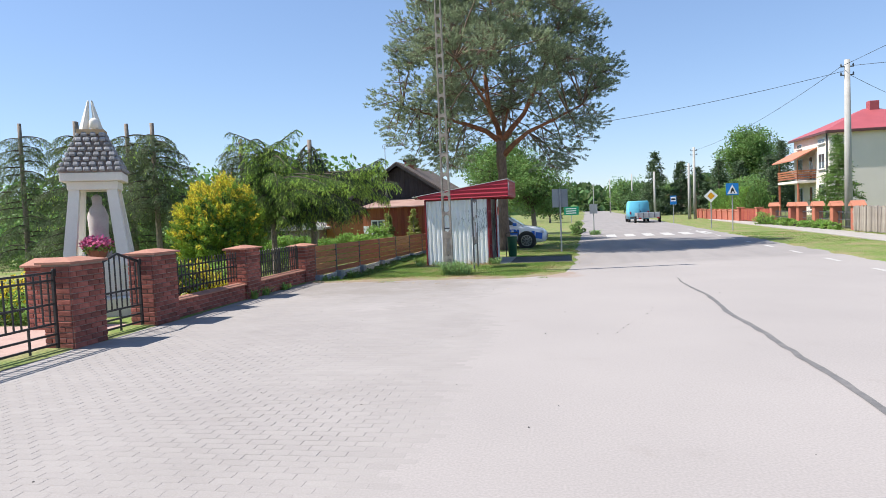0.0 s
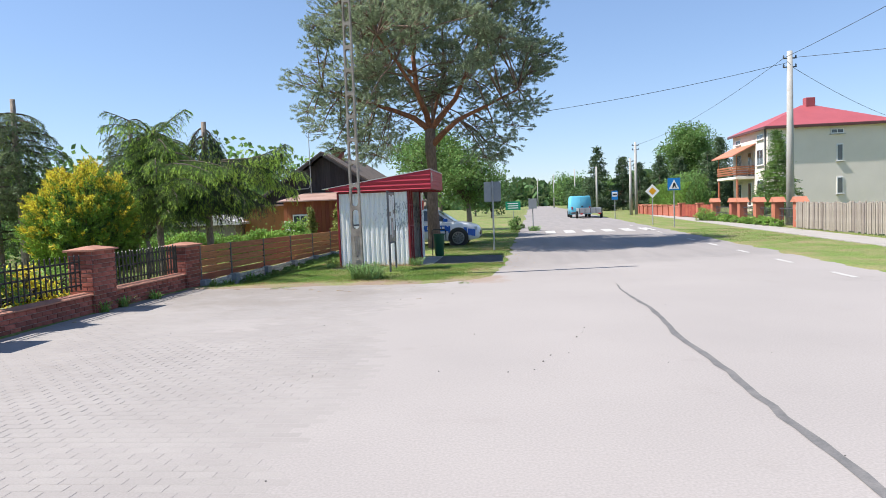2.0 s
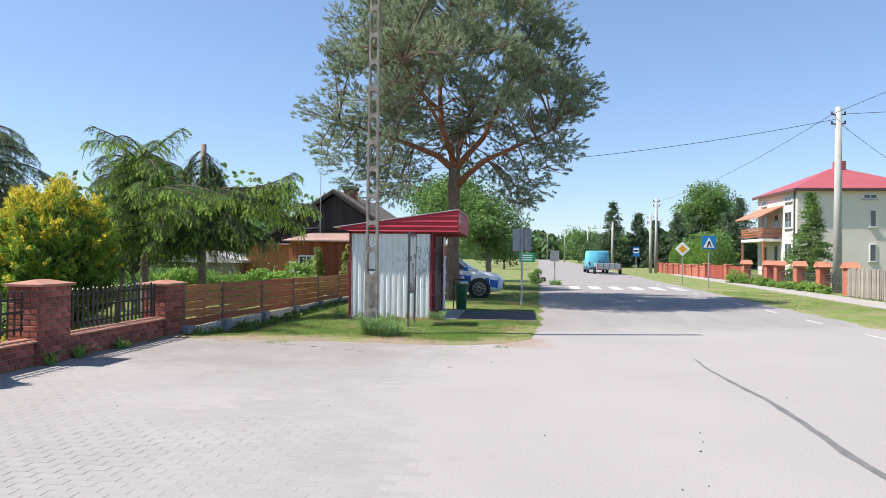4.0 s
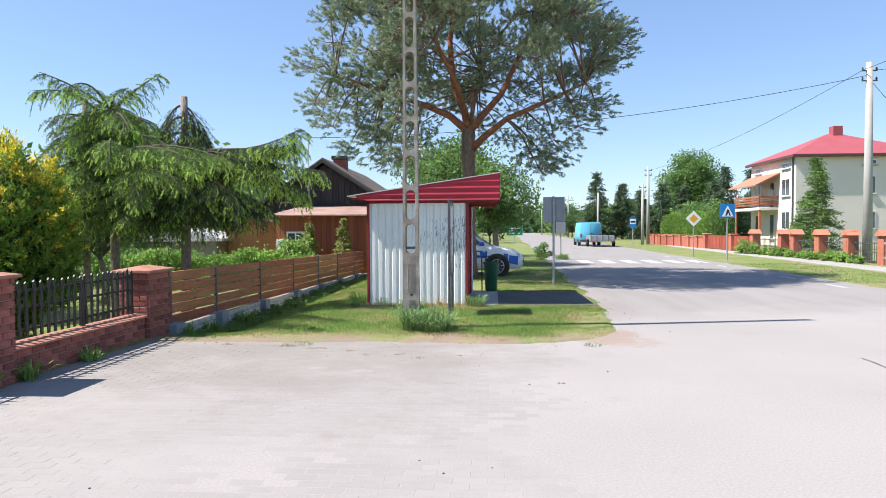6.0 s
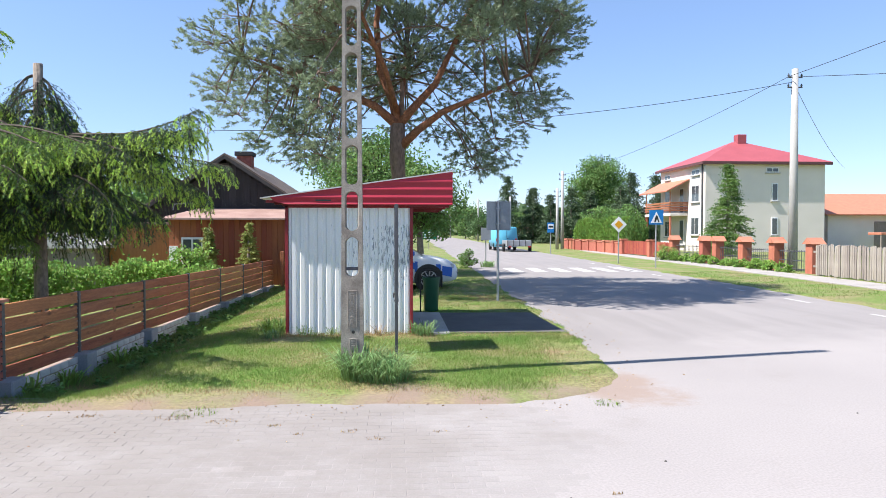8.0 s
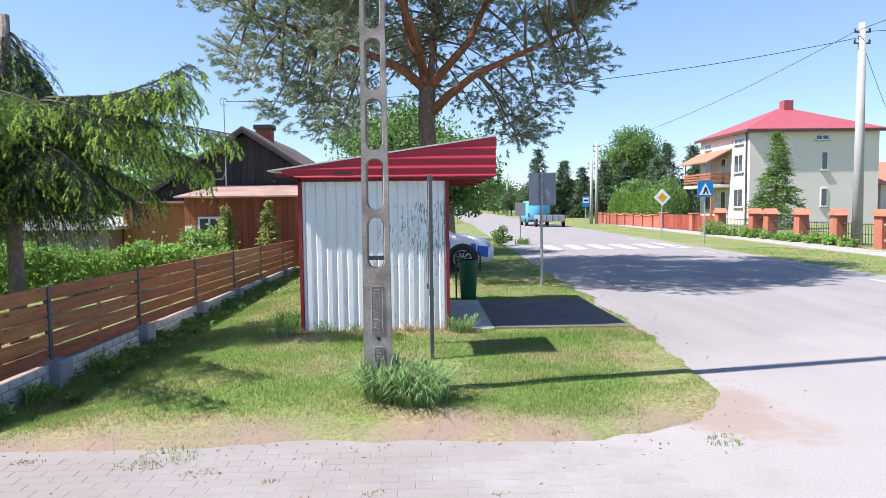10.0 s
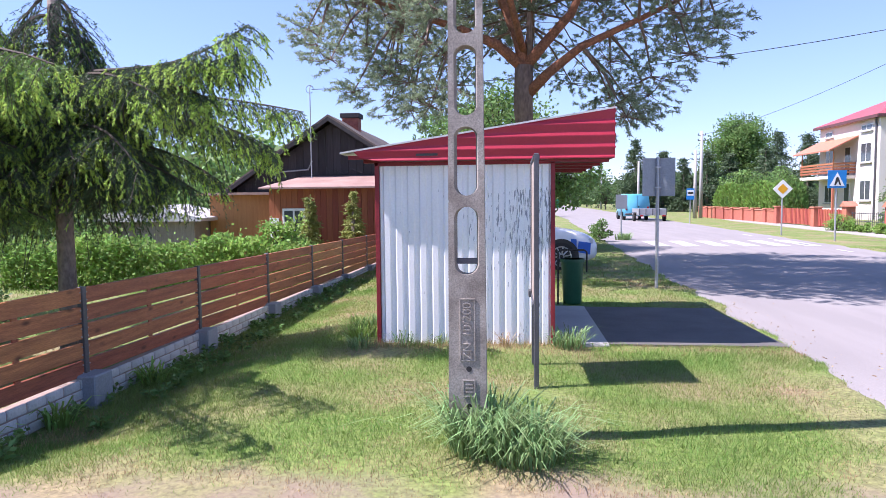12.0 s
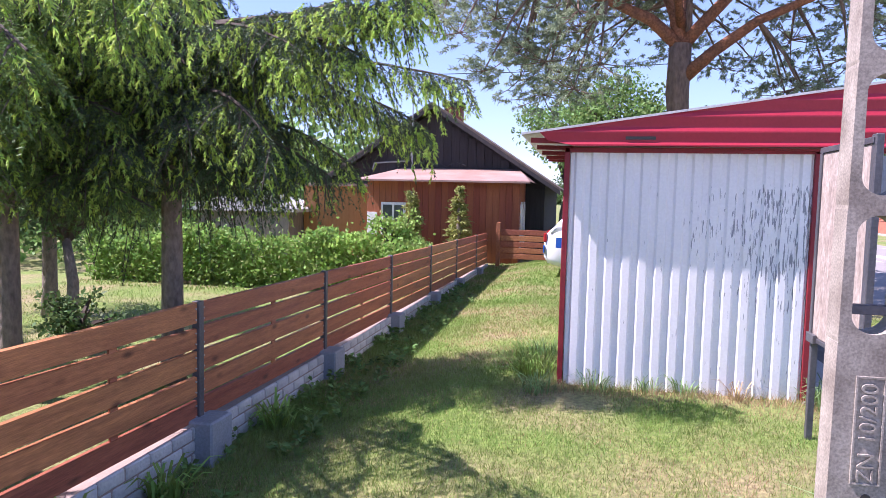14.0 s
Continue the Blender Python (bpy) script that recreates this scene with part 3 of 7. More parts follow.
kiosk = thing("bus_shelter", "white corrugated metal bus shelter with red lean-to roof", "bus shelter")
corrugated("side_wall", kiosk, "x", 19.0, -3.17, -1.33, 0.0, 1.99, -0.022, PEEL)
corrugated("back_wall", kiosk, "y", -3.19, 19.03, 21.57, 0.0, 1.99, -0.022, PEEL)
corrugated("side_wall", kiosk, "x", 21.6, -3.17, -1.33, 0.0, 1.99, 0.022, PEEL)
for x, y in ((-3.2, 18.99), (-1.31, 18.99), (-3.2, 21.6), (-1.31, 21.6)):
    Shape().box(x - 0.022, x + 0.022, y - 0.022, y + 0.022, -0.05, 2.0, 0.003).make("corner_post", REDDARK, kiosk, "dull red steel corner post")
# open front: short red framed panel beside the opening
for y in (19.3, 19.62, 21.2):
    Shape().box(-1.33, -1.29, y - 0.02, y + 0.02, 0, 2.0, 0.003).make("front_post", REDDARK, kiosk, "red steel upright of the open front")
for z in (0.55, 1.05, 1.6):
    Shape().box(-1.325, -1.295, 19.0, 19.62, z - 0.015, z + 0.015, 0.003).make("front_rail", REDDARK, kiosk, "red steel rail")
Shape().box(-1.30, -1.27, 21.2, 21.6, 0.05, 1.95, 0.004).make("front_panel", PEEL, kiosk, "white metal front panel")
Shape().box(-1.26, -1.245, 21.28, 21.5, 1.45, 1.72, 0.004).make("notice_plate", SIGNRED, kiosk, "small red notice plate")
s = Shape()
s.box(-3.0, -2.62, 19.2, 21.4, 0.42, 0.46, 0.006)
for y in (19.4, 20.3, 21.2):
    s.box(-2.98, -2.66, y - 0.03, y + 0.03, 0.0, 0.42, 0.004)
s.make("bench", GREYWOOD, kiosk, "plain grey wooden bench inside")
# roof: sheet with pale edge, red ribbed fascias, soffit and rafters
def roof_z(x):
    return 2.085 + (x + 3.56) * (2.50 - 2.085) / (3.56 - 0.69)
Y0, Y1 = 18.855, 21.75
s = Shape()
s.prism([(-3.57, roof_z(-3.57)), (-0.68, roof_z(-0.68)), (-0.68, roof_z(-0.68) + 0.018), (-3.57, roof_z(-3.57) + 0.018)], "y", Y0 - 0.02, Y1 + 0.02)
s.make("roof_sheet", ROOFWHITE, kiosk, "pale galvanised roof sheet edge")
def fascia(name, y, sign):
    """Horizontal red ribs, cut off by the slope of the roof on top."""
    steps = [2.0, 2.012, 2.035, 2.045, 2.105, 2.115, 2.15, 2.16, 2.225, 2.235, 2.27, 2.28, 2.345, 2.355, 2.39, 2.40, 2.47, 2.52]
    s = Shape()
    for i in range(len(steps) - 1):
        za, zb = steps[i], steps[i + 1]
        rib = (i // 2) % 2 == 0
        da, db = (0.014 if (i % 4) in (0, 1) else 0.0), (0.014 if ((i + 1) % 4) in (0, 1) else 0.0)
        def left(z):
            x = -3.56 + max(0.0, (z - 2.085)) / (2.50 - 2.085) * 2.87
            return x if z > 2.09 else -3.15 - (z - 2.0) / 0.085 * 0.40
        if left(za) > -0.72:
            break
        xa, xb = left(za), min(left(zb), -0.70)
        ya, yb = y + sign * da, y + sign * db
        s.add([(xa, ya, za), (-0.69, ya, za), (-0.69, yb, zb), (xb, yb, zb),
               (xa, ya - sign * 0.006, za), (-0.69, ya - sign * 0.006, za), (-0.69, yb - sign * 0.006, zb), (xb, yb - sign * 0.006, zb)],
              [(0, 1, 2, 3), (7, 6, 5, 4), (0, 3, 7, 4), (1, 5, 6, 2)])
    return s.make(name, RED, kiosk, "bright red ribbed fascia", weld=True)
fascia("fascia", Y0, -1)
fascia("fascia", Y1, 1)
s = Shape()
for z in (2.0, 2.12, 2.24, 2.36):
    s.box(-0.70, -0.688, Y0, Y1, z, z + 0.1, 0.003)
    s.box(-0.695, -0.678, Y0, Y1, z + 0.1, z + 0.12, 0.002)
s.make("front_fascia", RED, kiosk, "red ribbed front fascia")
Shape().box(-0.676, -0.672, 19.0, 19.14, 2.2, 2.42, 0.001).make("number_plate", SIGNWHITE, kiosk, "small white plate")
s = Shape()
s.prism([(-3.15, 1.995), (-0.72, 1.995), (-0.72, 2.0), (-3.15, 2.0)], "y", Y0 + 0.02, Y1 - 0.02)
s.make("soffit", UNDER, kiosk, "shaded rusty soffit")
for y in (18.95, 19.7, 20.45, 21.2, 21.68):
    s = Shape()
    s.prism([(-3.5, 2.03), (-0.74, 1.96), (-0.74, 1.994), (-3.5, 2.07)], "y", y - 0.025, y + 0.025)
    s.make("rafter", REDDARK, kiosk, "red rafter")
Shape().box(-2.75, -2.52, 18.845, 18.865, 2.05, 2.075, 0).make("fascia_gap", SIGNBLACK, kiosk, "dark slot in the fascia")
Shape().box(-3.22, -1.3, 18.968, 18.978, 1.955, 1.995, 0.003).make("wall_trim", REDDARK, kiosk, "dark trim under the fascia")


# ---- concrete power pole with slots ----
pole = thing("concrete_utility_pole", "weathered concrete pole with oblong slots and raised lettering", "utility pole")
PX, PY = -2.02, 16.0
def half_width(z):
    return 0.122 - 0.0062 * z
def pole_bay(z0, z1):
    """One stretch of the pole with a rounded slot through it."""
    zc, hz = (z0 + z1) / 2, (z1 - z0) / 2
    s, n, d = Shape(), 32, 0.062
    ins, outs = [], []
    for k in range(n):
        a = 2 * math.pi * (k + 0.5) / n
        r = half_width(zc) * 0.60
        st = hz - 0.035 - r
        cx, cz = r * math.cos(a), r * math.sin(a)
        cz += st if cz > 0 else -st
        ins.append((cx, zc + cz))
        sx = math.copysign(1, math.cos(a))
        if abs(cz) > st + 0.45 * r:
            outs.append((half_width(z1 if cz > 0 else z0) * max(-1, min(1, cx / (r * 0.9))), z1 if cz > 0 else z0))
        else:
            z = zc + cz * hz / (st + 0.45 * r)
            outs.append((sx * half_width(z), z))
    vs = []
    for (ix, iz), (ox, oz) in zip(ins, outs):
        vs += [(PX + ix * 1.12, PY - d, iz), (PX + ix * 0.9, PY, iz), (PX + ix * 1.12, PY + d, iz), (PX + ox, PY - d, oz), (PX + ox, PY + d, oz)]
    fs = []
    for k in range(n):
        p, q = 5 * k, 5 * ((k + 1) % n)
        fs += [(p, q, q + 3, p + 3), (p + 2, p + 4, q + 4, q + 2), (p, p + 1, q + 1, q), (p + 1, p + 2, q + 2, q + 1), (p + 3, q + 3, q + 4, p + 4)]
    s.add(vs, fs)
    return s
foot = Shape()
foot.add([(PX + sx * half_width(z), PY + sy * 0.062, z) for z in (-0.3, 1.075) for sx, sy in ((-1, -1), (1, -1), (1, 1), (-1, 1))],
         [(3, 2, 1, 0), (4, 5, 6, 7), (0, 1, 5, 4), (1, 2, 6, 5), (2, 3, 7, 6), (3, 0, 4, 7)])
foot.make("pole_foot", CONCRETE, pole)
z = 1.075
for k in range(15):
    pole_bay(z, z + 0.495).make("slotted_shaft", CONCRETE, pole)
    z += 0.495
foot = Shape()
foot.add([(PX + sx * half_width(z), PY + sy * 0.062, z) for z in (z, z + 0.15) for sx, sy in ((-1, -1), (1, -1), (1, 1), (-1, 1))],
         [(3, 2, 1, 0), (4, 5, 6, 7), (0, 1, 5, 4), (1, 2, 6, 5), (2, 3, 7, 6), (3, 0, 4, 7)])
foot.make("pole_head", CONCRETE, pole)
FY = PY - 0.062
def frame_ring(x0, x1, z0, z1, w=0.008):
    s = Shape()
    for a, b, c, d in ((x0, x1, z0, z0 + w), (x0, x1, z1 - w, z1), (x0, x0 + w, z0 + w, z1 - w), (x1 - w, x1, z0 + w, z1 - w)):
        s.box(a, b, FY - 0.006, FY + 0.004, c, d, 0.001)
    return s
frame_ring(PX - 0.048, PX + 0.052, 0.56, 0.96).make("lettering_border", CONCRETE, pole, "raised border round the lettering")
def letters(text, size, m, material, parent, label, depth=0.005):
    cu = bpy.data.curves.new("lettering", "FONT")
    cu.body, cu.size, cu.extrude = text, size, depth
    cu.align_x, cu.align_y = "CENTER", "CENTER"
    tmp = new("lettering", cu)
    me = bpy.data.meshes.new_from_object(tmp.evaluated_get(bpy.context.evaluated_depsgraph_get()))
    bpy.data.objects.remove(tmp)
    me.materials.append(material)
    ob = new("lettering", me)
    ob.matrix_basis = m
    ob.parent = parent
    return tagged(ob, label)
for word, zz in (("ZN", 0.625), ("10/200", 0.825)):
    letters(word, 0.08, Matrix.Translation((PX + 0.002, FY - 0.004, zz)) @ pose(0, 0, 0, 90, 0, 0) @ pose(0, 0, 0, 0, 0, 90), CONCRETE, pole, "raised concrete lettering")
frame_ring(PX - 0.03, PX + 0.05, 0.33, 0.44, 0.007).make("mark_border", CONCRETE, pole)
for zz in (0.36, 0.385, 0.41):
    Shape().box(PX - 0.012, PX + 0.035, FY - 0.006, FY + 0.004, zz - 0.005, zz + 0.005, 0.001).make("worn_mark", CONCRETE, pole)
for zz in (0.51, 0.27):
    s = Shape()
    s.tube([(PX + 0.01, FY - 0.002, zz), (PX + 0.01, FY + 0.02, zz)], 0.018, 12)
    s.make("bolt_hole", SIGNBLACK, pole, "dark bolt hole")
Shape().box(PX - 0.085, PX + 0.085, PY - 0.02, PY + 0.02, 1.175, 1.21, 0.002).make("earthing_strap", STEEL, pole, "dark steel strap across the slot")

# ---- notice board on two posts ----
board = thing("notice_board", "weathered bare notice board on two thin posts in grass", "notice board")
Shape().box(-1.56, -1.525, 17.32, 18.06, 0.72, 1.9, 0.004).make("panel", OSB, board, "peeling fibre panel with paper remains")
for y0, y1, z0, z1 in ((17.28, 18.1, 1.9, 1.935), (17.32, 18.06, 0.69, 0.72), (18.06, 18.1, 0.72, 1.9)):
    Shape().box(-1.57, -1.515, y0, y1, z0, z1, 0.003).make("frame_bar", STEEL, board, "dark steel frame bar")
for y0, y1, z0, z1, m in ((17.36, 17.55, 1.45, 1.85, SIGNWHITE), (17.58, 17.78, 1.3, 1.82, FRAME), (17.82, 18.02, 1.5, 1.86, SIGNWHITE), (17.36, 17.52, 0.9, 1.35, FRAME), (17.6, 17.76, 0.82, 1.2, PAPERPINK), (17.84, 18.0, 1.0, 1.4, SIGNWHITE)):
    Shape().box(-1.525, -1.522, y0, y1, z0, z1).make("paper", m, board, "torn faded paper notice")
Shape().box(-1.562, -1.522, 17.26, 17.32, -0.1, 1.95, 0.004).make("post", STEEL, board, "dull grey steel post")
Shape().box(-1.56, -1.52, 18.06, 18.1, -0.1, 0.72, 0.003).make("post", STEEL, board, "thin dark steel post")
s = Shape()
s.box(-1.59, -1.565, 17.95, 18.09, 0.68, 0.74, 0.004)
s.make("clamp", STEEL, board)


# ---- litter bin ----
bin_ = thing("litter_bin", "dark green plastic litter bin hung in a steel frame", "litter bin")
s = Shape()
s.tube([(-0.86, 21.85, 0.03), (-0.86, 21.85, 0.06), (-0.86, 21.85, 0.66), (-0.86, 21.85, 0.7)], [0.12, 0.135, 0.165, 0.175], 20)
s.make("body", GREENBIN, bin_, smooth=True)
s = Shape()
s.tube([(-0.86, 21.85, 0.655), (-0.86, 21.85, 0.70)], [0.18, 0.18], 20)
s.make("rim", GREENBIN, bin_)
s = Shape()
s.tube([(-1.07, 21.85, 0.0), (-1.07, 21.85, 0.80), (-1.03, 21.85, 0.83), (-0.69, 21.85, 0.83), (-0.65, 21.85, 0.8), (-0.65, 21.85, 0.5)], 0.014, 8)
s.make("hanger", IRON, bin_, "black steel hanging frame")


# ---- brick pillars, low walls, iron fence ----
PIECES = []   # bricks and stones are laid at the end of the file


def pillar(y0, y1, x0, x1, top, label, cap="hip"):
    p = thing("brick_pillar", label, "gate pillar", "brick fence pillars")
    Shape().box(x0 + 0.012, x1 - 0.012, y0 + 0.012, y1 - 0.012, -0.15, top).make("mortar_core", MORTAR, p)
    s = Shape()
    o = 0.045
    if cap == "hip":
        ym, xm = (y0 + y1) / 2, (x0 + x1) / 2
        a = [(x0 - o, y0 - o), (x1 + o, y0 - o), (x1 + o, y1 + o), (x0 - o, y1 + o)]
        vs = [(u, v, top) for u, v in a] + [(u, v, top + 0.03) for u, v in a] + [(xm, y0 + 0.18, top + 0.085), (xm, y1 - 0.18, top + 0.085)]
        s.add(vs, [(3, 2, 1, 0), (0, 1, 5, 4), (1, 2, 6, 5), (2, 3, 7, 6), (3, 0, 4, 7), (4, 5, 8), (5, 6, 9, 8), (6, 7, 9), (7, 4, 8, 9)])
    else:
        ym = (y0 + y1) / 2
        s.prism([(y0 - o, top), (y1 + o, top), (y1 + o, top + 0.03), (ym, top + 0.13), (y0 - o, top + 0.03)], "x", x0 - o, x1 + o)
    s.make("cap", CAPTILE, p, "weathered clay tile cap")
    PIECES.append(("pillar", p, y0, y1, x0, x1, top))
    return p


pillar(6.86, 7.5, -5.88, -5.42, 1.13, "red brick gate pillar with clay cap beside iron gates")
pillar(8.66, 9.3, -5.88, -5.42, 1.13, "red brick gate pillar with clay cap beside iron gates")
pillar(11.78, 12.38, -5.88, -5.42, 1.02, "red brick pillar between iron fence panels")
pillar(14.93, 15.53, -5.88, -5.42, 0.9, "red brick pillar where the wooden fence begins")
pillar(8.2, 8.75, -7.35, -6.9, 1.02, "red brick pillar inside the yard behind the gate", "gable")


def low_wall(y0, y1):
    w = thing("low_brick_wall", "low red brick wall under the iron fence", "wall", "low brick walls")
    Shape().box(-5.76, -5.50, y0, y1, -0.15, 0.30).make("mortar_core", MORTAR, w)
    s = Shape()
    s.prism([(-5.81, 0.30), (-5.45, 0.30), (-5.45, 0.32), (-5.63, 0.355), (-5.81, 0.32)], "y", y0, y1)
    s.make("coping", CAPTILE, w, "worn clay coping")
    PIECES.append(("wall", w, y0, y1, -5.76, -5.49, 0.30))


low_wall(9.3, 11.78)
low_wall(12.38, 14.93)


def iron_panel(y0, y1, z0, z1, crooked, label):
    f = thing("iron_fence_panel", label, "fence", "iron fence panels")
    for z in (z0 + 0.08, (z0 + z1) / 2 + 0.02, z1 - 0.1):
        Shape().box(-5.645, -5.625, y0, y1, z - 0.014, z + 0.014, 0.002).make("rail", IRON, f)
    n = round((y1 - y0) / 0.115)
    for k in range(n):
        y = y0 + (k + 0.5) * (y1 - y0) / n
        dz = 0.03 * random.random() if crooked else 0.0
        tilt = random.uniform(-0.025, 0.025) if crooked else 0
        w = 0.018 if crooked else 0.009
        s = Shape()
        s.prism([(y - w, z0), (y + w, z0), (y + w + tilt, z1 - dz), (y + tilt, z1 - dz + 0.02), (y - w + tilt, z1 - dz)], "x", -5.622, -5.606)
        s.make("bar", IRON, f)
    if crooked:
        for y in (y0 + 0.55 * (y1 - y0), y0 + 0.06, y1 - 0.06):
            Shape().box(-5.66, -5.61, y - 0.02, y + 0.02, 0.33, z1 - 0.05, 0.003).make("stay", IRON, f)


iron_panel(9.33, 11.75, 0.40, 0.96, False, "black iron bar fence panel on a low brick wall")
iron_panel(12.41, 14.9, 0.37, 0.95, True, "black slatted fence panel on a low brick wall")


def gate(y0, y1, ridge, label, x=-5.64):
    g = thing("iron_gate", label, "gate")
    for y in (y0 + 0.02, y1 - 0.02):
        Shape().box(x - 0.02, x + 0.02, y - 0.02, y + 0.02, 0.03, 1.05, 0.003).make("stile", IRON, g)
    for z in (0.09, 0.22, 0.36, 0.62):
        Shape().box(x - 0.014, x + 0.014, y0, y1, z - 0.014, z + 0.014, 0.002).make("rail", IRON, g)
    ym = (y0 + y1) / 2
    def top(y):
        return 1.03 + (0.16 * (1 - abs(y - ym) / ((y1 - y0) / 2)) if ridge else 0.0)
    if ridge:
        for a, b in ((y0, ym), (ym, y1)):
            s = Shape()
            s.tube([(x, a, top(a)), (x, b, top(b))], 0.022, 6)
            s.make("top_rail", IRON, g)
    else:
        for z in (0.93, 1.03):
            Shape().box(x - 0.014, x + 0.014, y0, y1, z - 0.014, z + 0.014, 0.002).make("top_rail", IRON, g)
    n = round((y1 - y0) / 0.12)
    for k in range(1, n):
        y = y0 + k * (y1 - y0) / n
        Shape().box(x - 0.009, x + 0.009, y - 0.009, y + 0.009, 0.36, top(y) - (0 if ridge else 0.02), 0.001).make("bar", IRON, g)
    for k in range(1, max(2, n // 4)):
        y = y0 + k * (y1 - y0) / max(2, n // 4)
        Shape().box(x - 0.012, x + 0.012, y - 0.012, y + 0.012, 0.03, 0.36, 0.001).make("short_bar", IRON, g)
    s = Shape()
    s.box(x + 0.02, x + 0.045, y1 - 0.07, y1 - 0.01, 0.98, 1.08, 0.004)
    s.make("latch_box", IRON, g)


gate(7.55, 8.62, True, "black iron pedestrian gate with gabled top, closed")
gate(2.9, 6.82, False, "black iron vehicle gate with vertical bars, closed")


# ---- wooden plank fence ----
POSTS = [15.58, 17.2, 19.36, 21.62, 23.9, 26.15, 28.6, 30.4]
def fence_top(y):
    return 0.875 - 0.0125 * (y - 15.5)
for a, b in zip(POSTS, POSTS[1:]):
    f = thing("plank_fence_section", "stained brown five-plank fence section on dark posts", "fence", "plank fence sections")
    for k in range(5):
        s = Shape()
        z0a, z0b = fence_top(a) - 0.158 * (k + 1) + 0.02, fence_top(b) - 0.158 * (k + 1) + 0.02
        x0, x1 = -5.475 + random.uniform(-0.003, 0.003), -5.452 + random.uniform(-0.003, 0.003)
        e = random.uniform(-0.006, 0.006)
        pts = []
        for y, z in ((a + 0.03, z0a + e), (b - 0.03, z0b - e)):
            pts += [(x0, y, z), (x1, y, z + 0.004), (x1, y, z + 0.134), (x0, y, z + 0.138)]
        s.add(pts, [(3, 2, 1, 0), (4, 5, 6, 7), (0, 1, 5, 4), (1, 2, 6, 5), (2, 3, 7, 6), (3, 0, 4, 7)])
        s.make("plank", WOOD, f)
        if k < 4:
            ym = (a + b) / 2
            Shape().box(-5.47, -5.457, ym - 0.03, ym + 0.03, fence_top(ym) - 0.158 * (k + 1) - 0.003, fence_top(ym) - 0.158 * (k + 1) + 0.02).make("spacer", WOOD, f)
    Shape().box(-5.49, -5.435, a - 0.027, a + 0.027, -0.15, fence_top(a) + 0.01, 0.004).make("post", STEEL, f, "dark grey steel post")
    for k in range(5):
        for z in (0.03, 0.1):
            for y in (a + 0.045, b - 0.045):
                s = Shape()
                zz = fence_top(y) - 0.158 * (k + 1) + 0.02 + z
                s.tube([(-5.452, y, zz), (-5.444, y, zz)], 0.006, 6)
                s.make("screw", GALV, f)
    w = thing("plinth_section", "low limewashed block plinth under a plank fence", "wall", "plinth sections")
    zt = fence_top(a) - 0.158 * 5 - 0.005
    Shape().box(-5.54, -5.415, a + 0.1, b - 0.1, -0.4, zt - 0.02).make("mortar_core", MORTAR, w)
    Shape().box(-5.56, -5.29, a - 0.13, a + 0.13, -0.4, zt + 0.05, 0.012).make("pedestal", PEDESTAL, w, "grey concrete post pedestal")
    PIECES.append(("plinth", w, a + 0.1, b - 0.1, -5.54, -5.41, zt))
# cross fence and gate posts at the far end
f = thing("plank_gate", "brown plank gate across the yard entrance, closed", "gate")
for k in range(5):
    Shape().box(-5.15, -3.3, 30.6, 30.63, 0.02 + 0.155 * k, 0.155 * k + 0.15, 0.004).make("plank", WOOD, f)
for x in (-5.2, -3.3):
    Shape().box(x - 0.05, x + 0.05, 30.53, 30.63, -0.25, 0.95, 0.006).make("post", WOOD, f, "orange-brown wooden post")


# ---- wooden house ----
HY, HX, HL, HR, HZ, HE = 33.0, -7.5, -10.9, -4.0, 4.22, 1.95   # gable plane, ridge, eaves, ridge height, eave height
house = thing("wooden_house", "old timber house, dark gable over brown board walls", "house")
s = Shape()
s.prism([(HL + 0.2, -0.3), (HR - 0.2, -0.3), (HR - 0.2, HE + 0.1), (HX, HZ - 0.12), (HL + 0.2, HE + 0.1)], "y", HY + 0.03, HY + 8.5)
s.make("wall", DARKWOOD, house, "dark boarded wall")
n = 26
for k in range(n):
    xa = HL + 0.25 + k * (HR - HL - 0.5) / n
    xb = xa + (HR - HL - 0.5) / n - 0.008
    xm = (xa + xb) / 2
    zt = HE + (HZ - HE) * (1 - abs(xm - HX) / (HR - HX if xm > HX else HX - HL)) - 0.16
    if zt > HE + 0.05:
        Shape().box(xa, xb, HY, HY + 0.03, HE - 0.1, zt, 0.003).make("gable_board", DARKWOOD, house, "tar-black gable board")
for sgn, xe in ((-1, HL), (1, HR)):
    s = Shape()
    s.prism([(HX, HZ + 0.03), (xe + sgn * 0.25, HE - 0.12), (xe + sgn * 0.25, HE - 0.06), (HX, HZ + 0.1)], "y", HY - 0.4, HY + 8.8)
    s.make("roof", ETERNIT, house, "grey-brown fibre cement roof")
    s = Shape()
    s.prism([(HX, HZ - 0.1), (xe + sgn * 0.25, HE - 0.25), (xe + sgn * 0.25, HE - 0.12), (HX, HZ + 0.03)], "y", HY - 0.41, HY - 0.37)
    s.make("bargeboard", DARKWOOD, house, "dark weathered bargeboard")
s = Shape().box(-7.55, -7.0, 34.6, 35.1, 3.6, 4.5, 0.01)
s.make("chimney", BRICK, house, "red brick chimney")
Shape().box(-7.61, -6.94, 34.54, 35.16, 4.44, 4.6, 0.01).make("chimney_cap", DARKWOOD, house, "soot-black chimney cap")
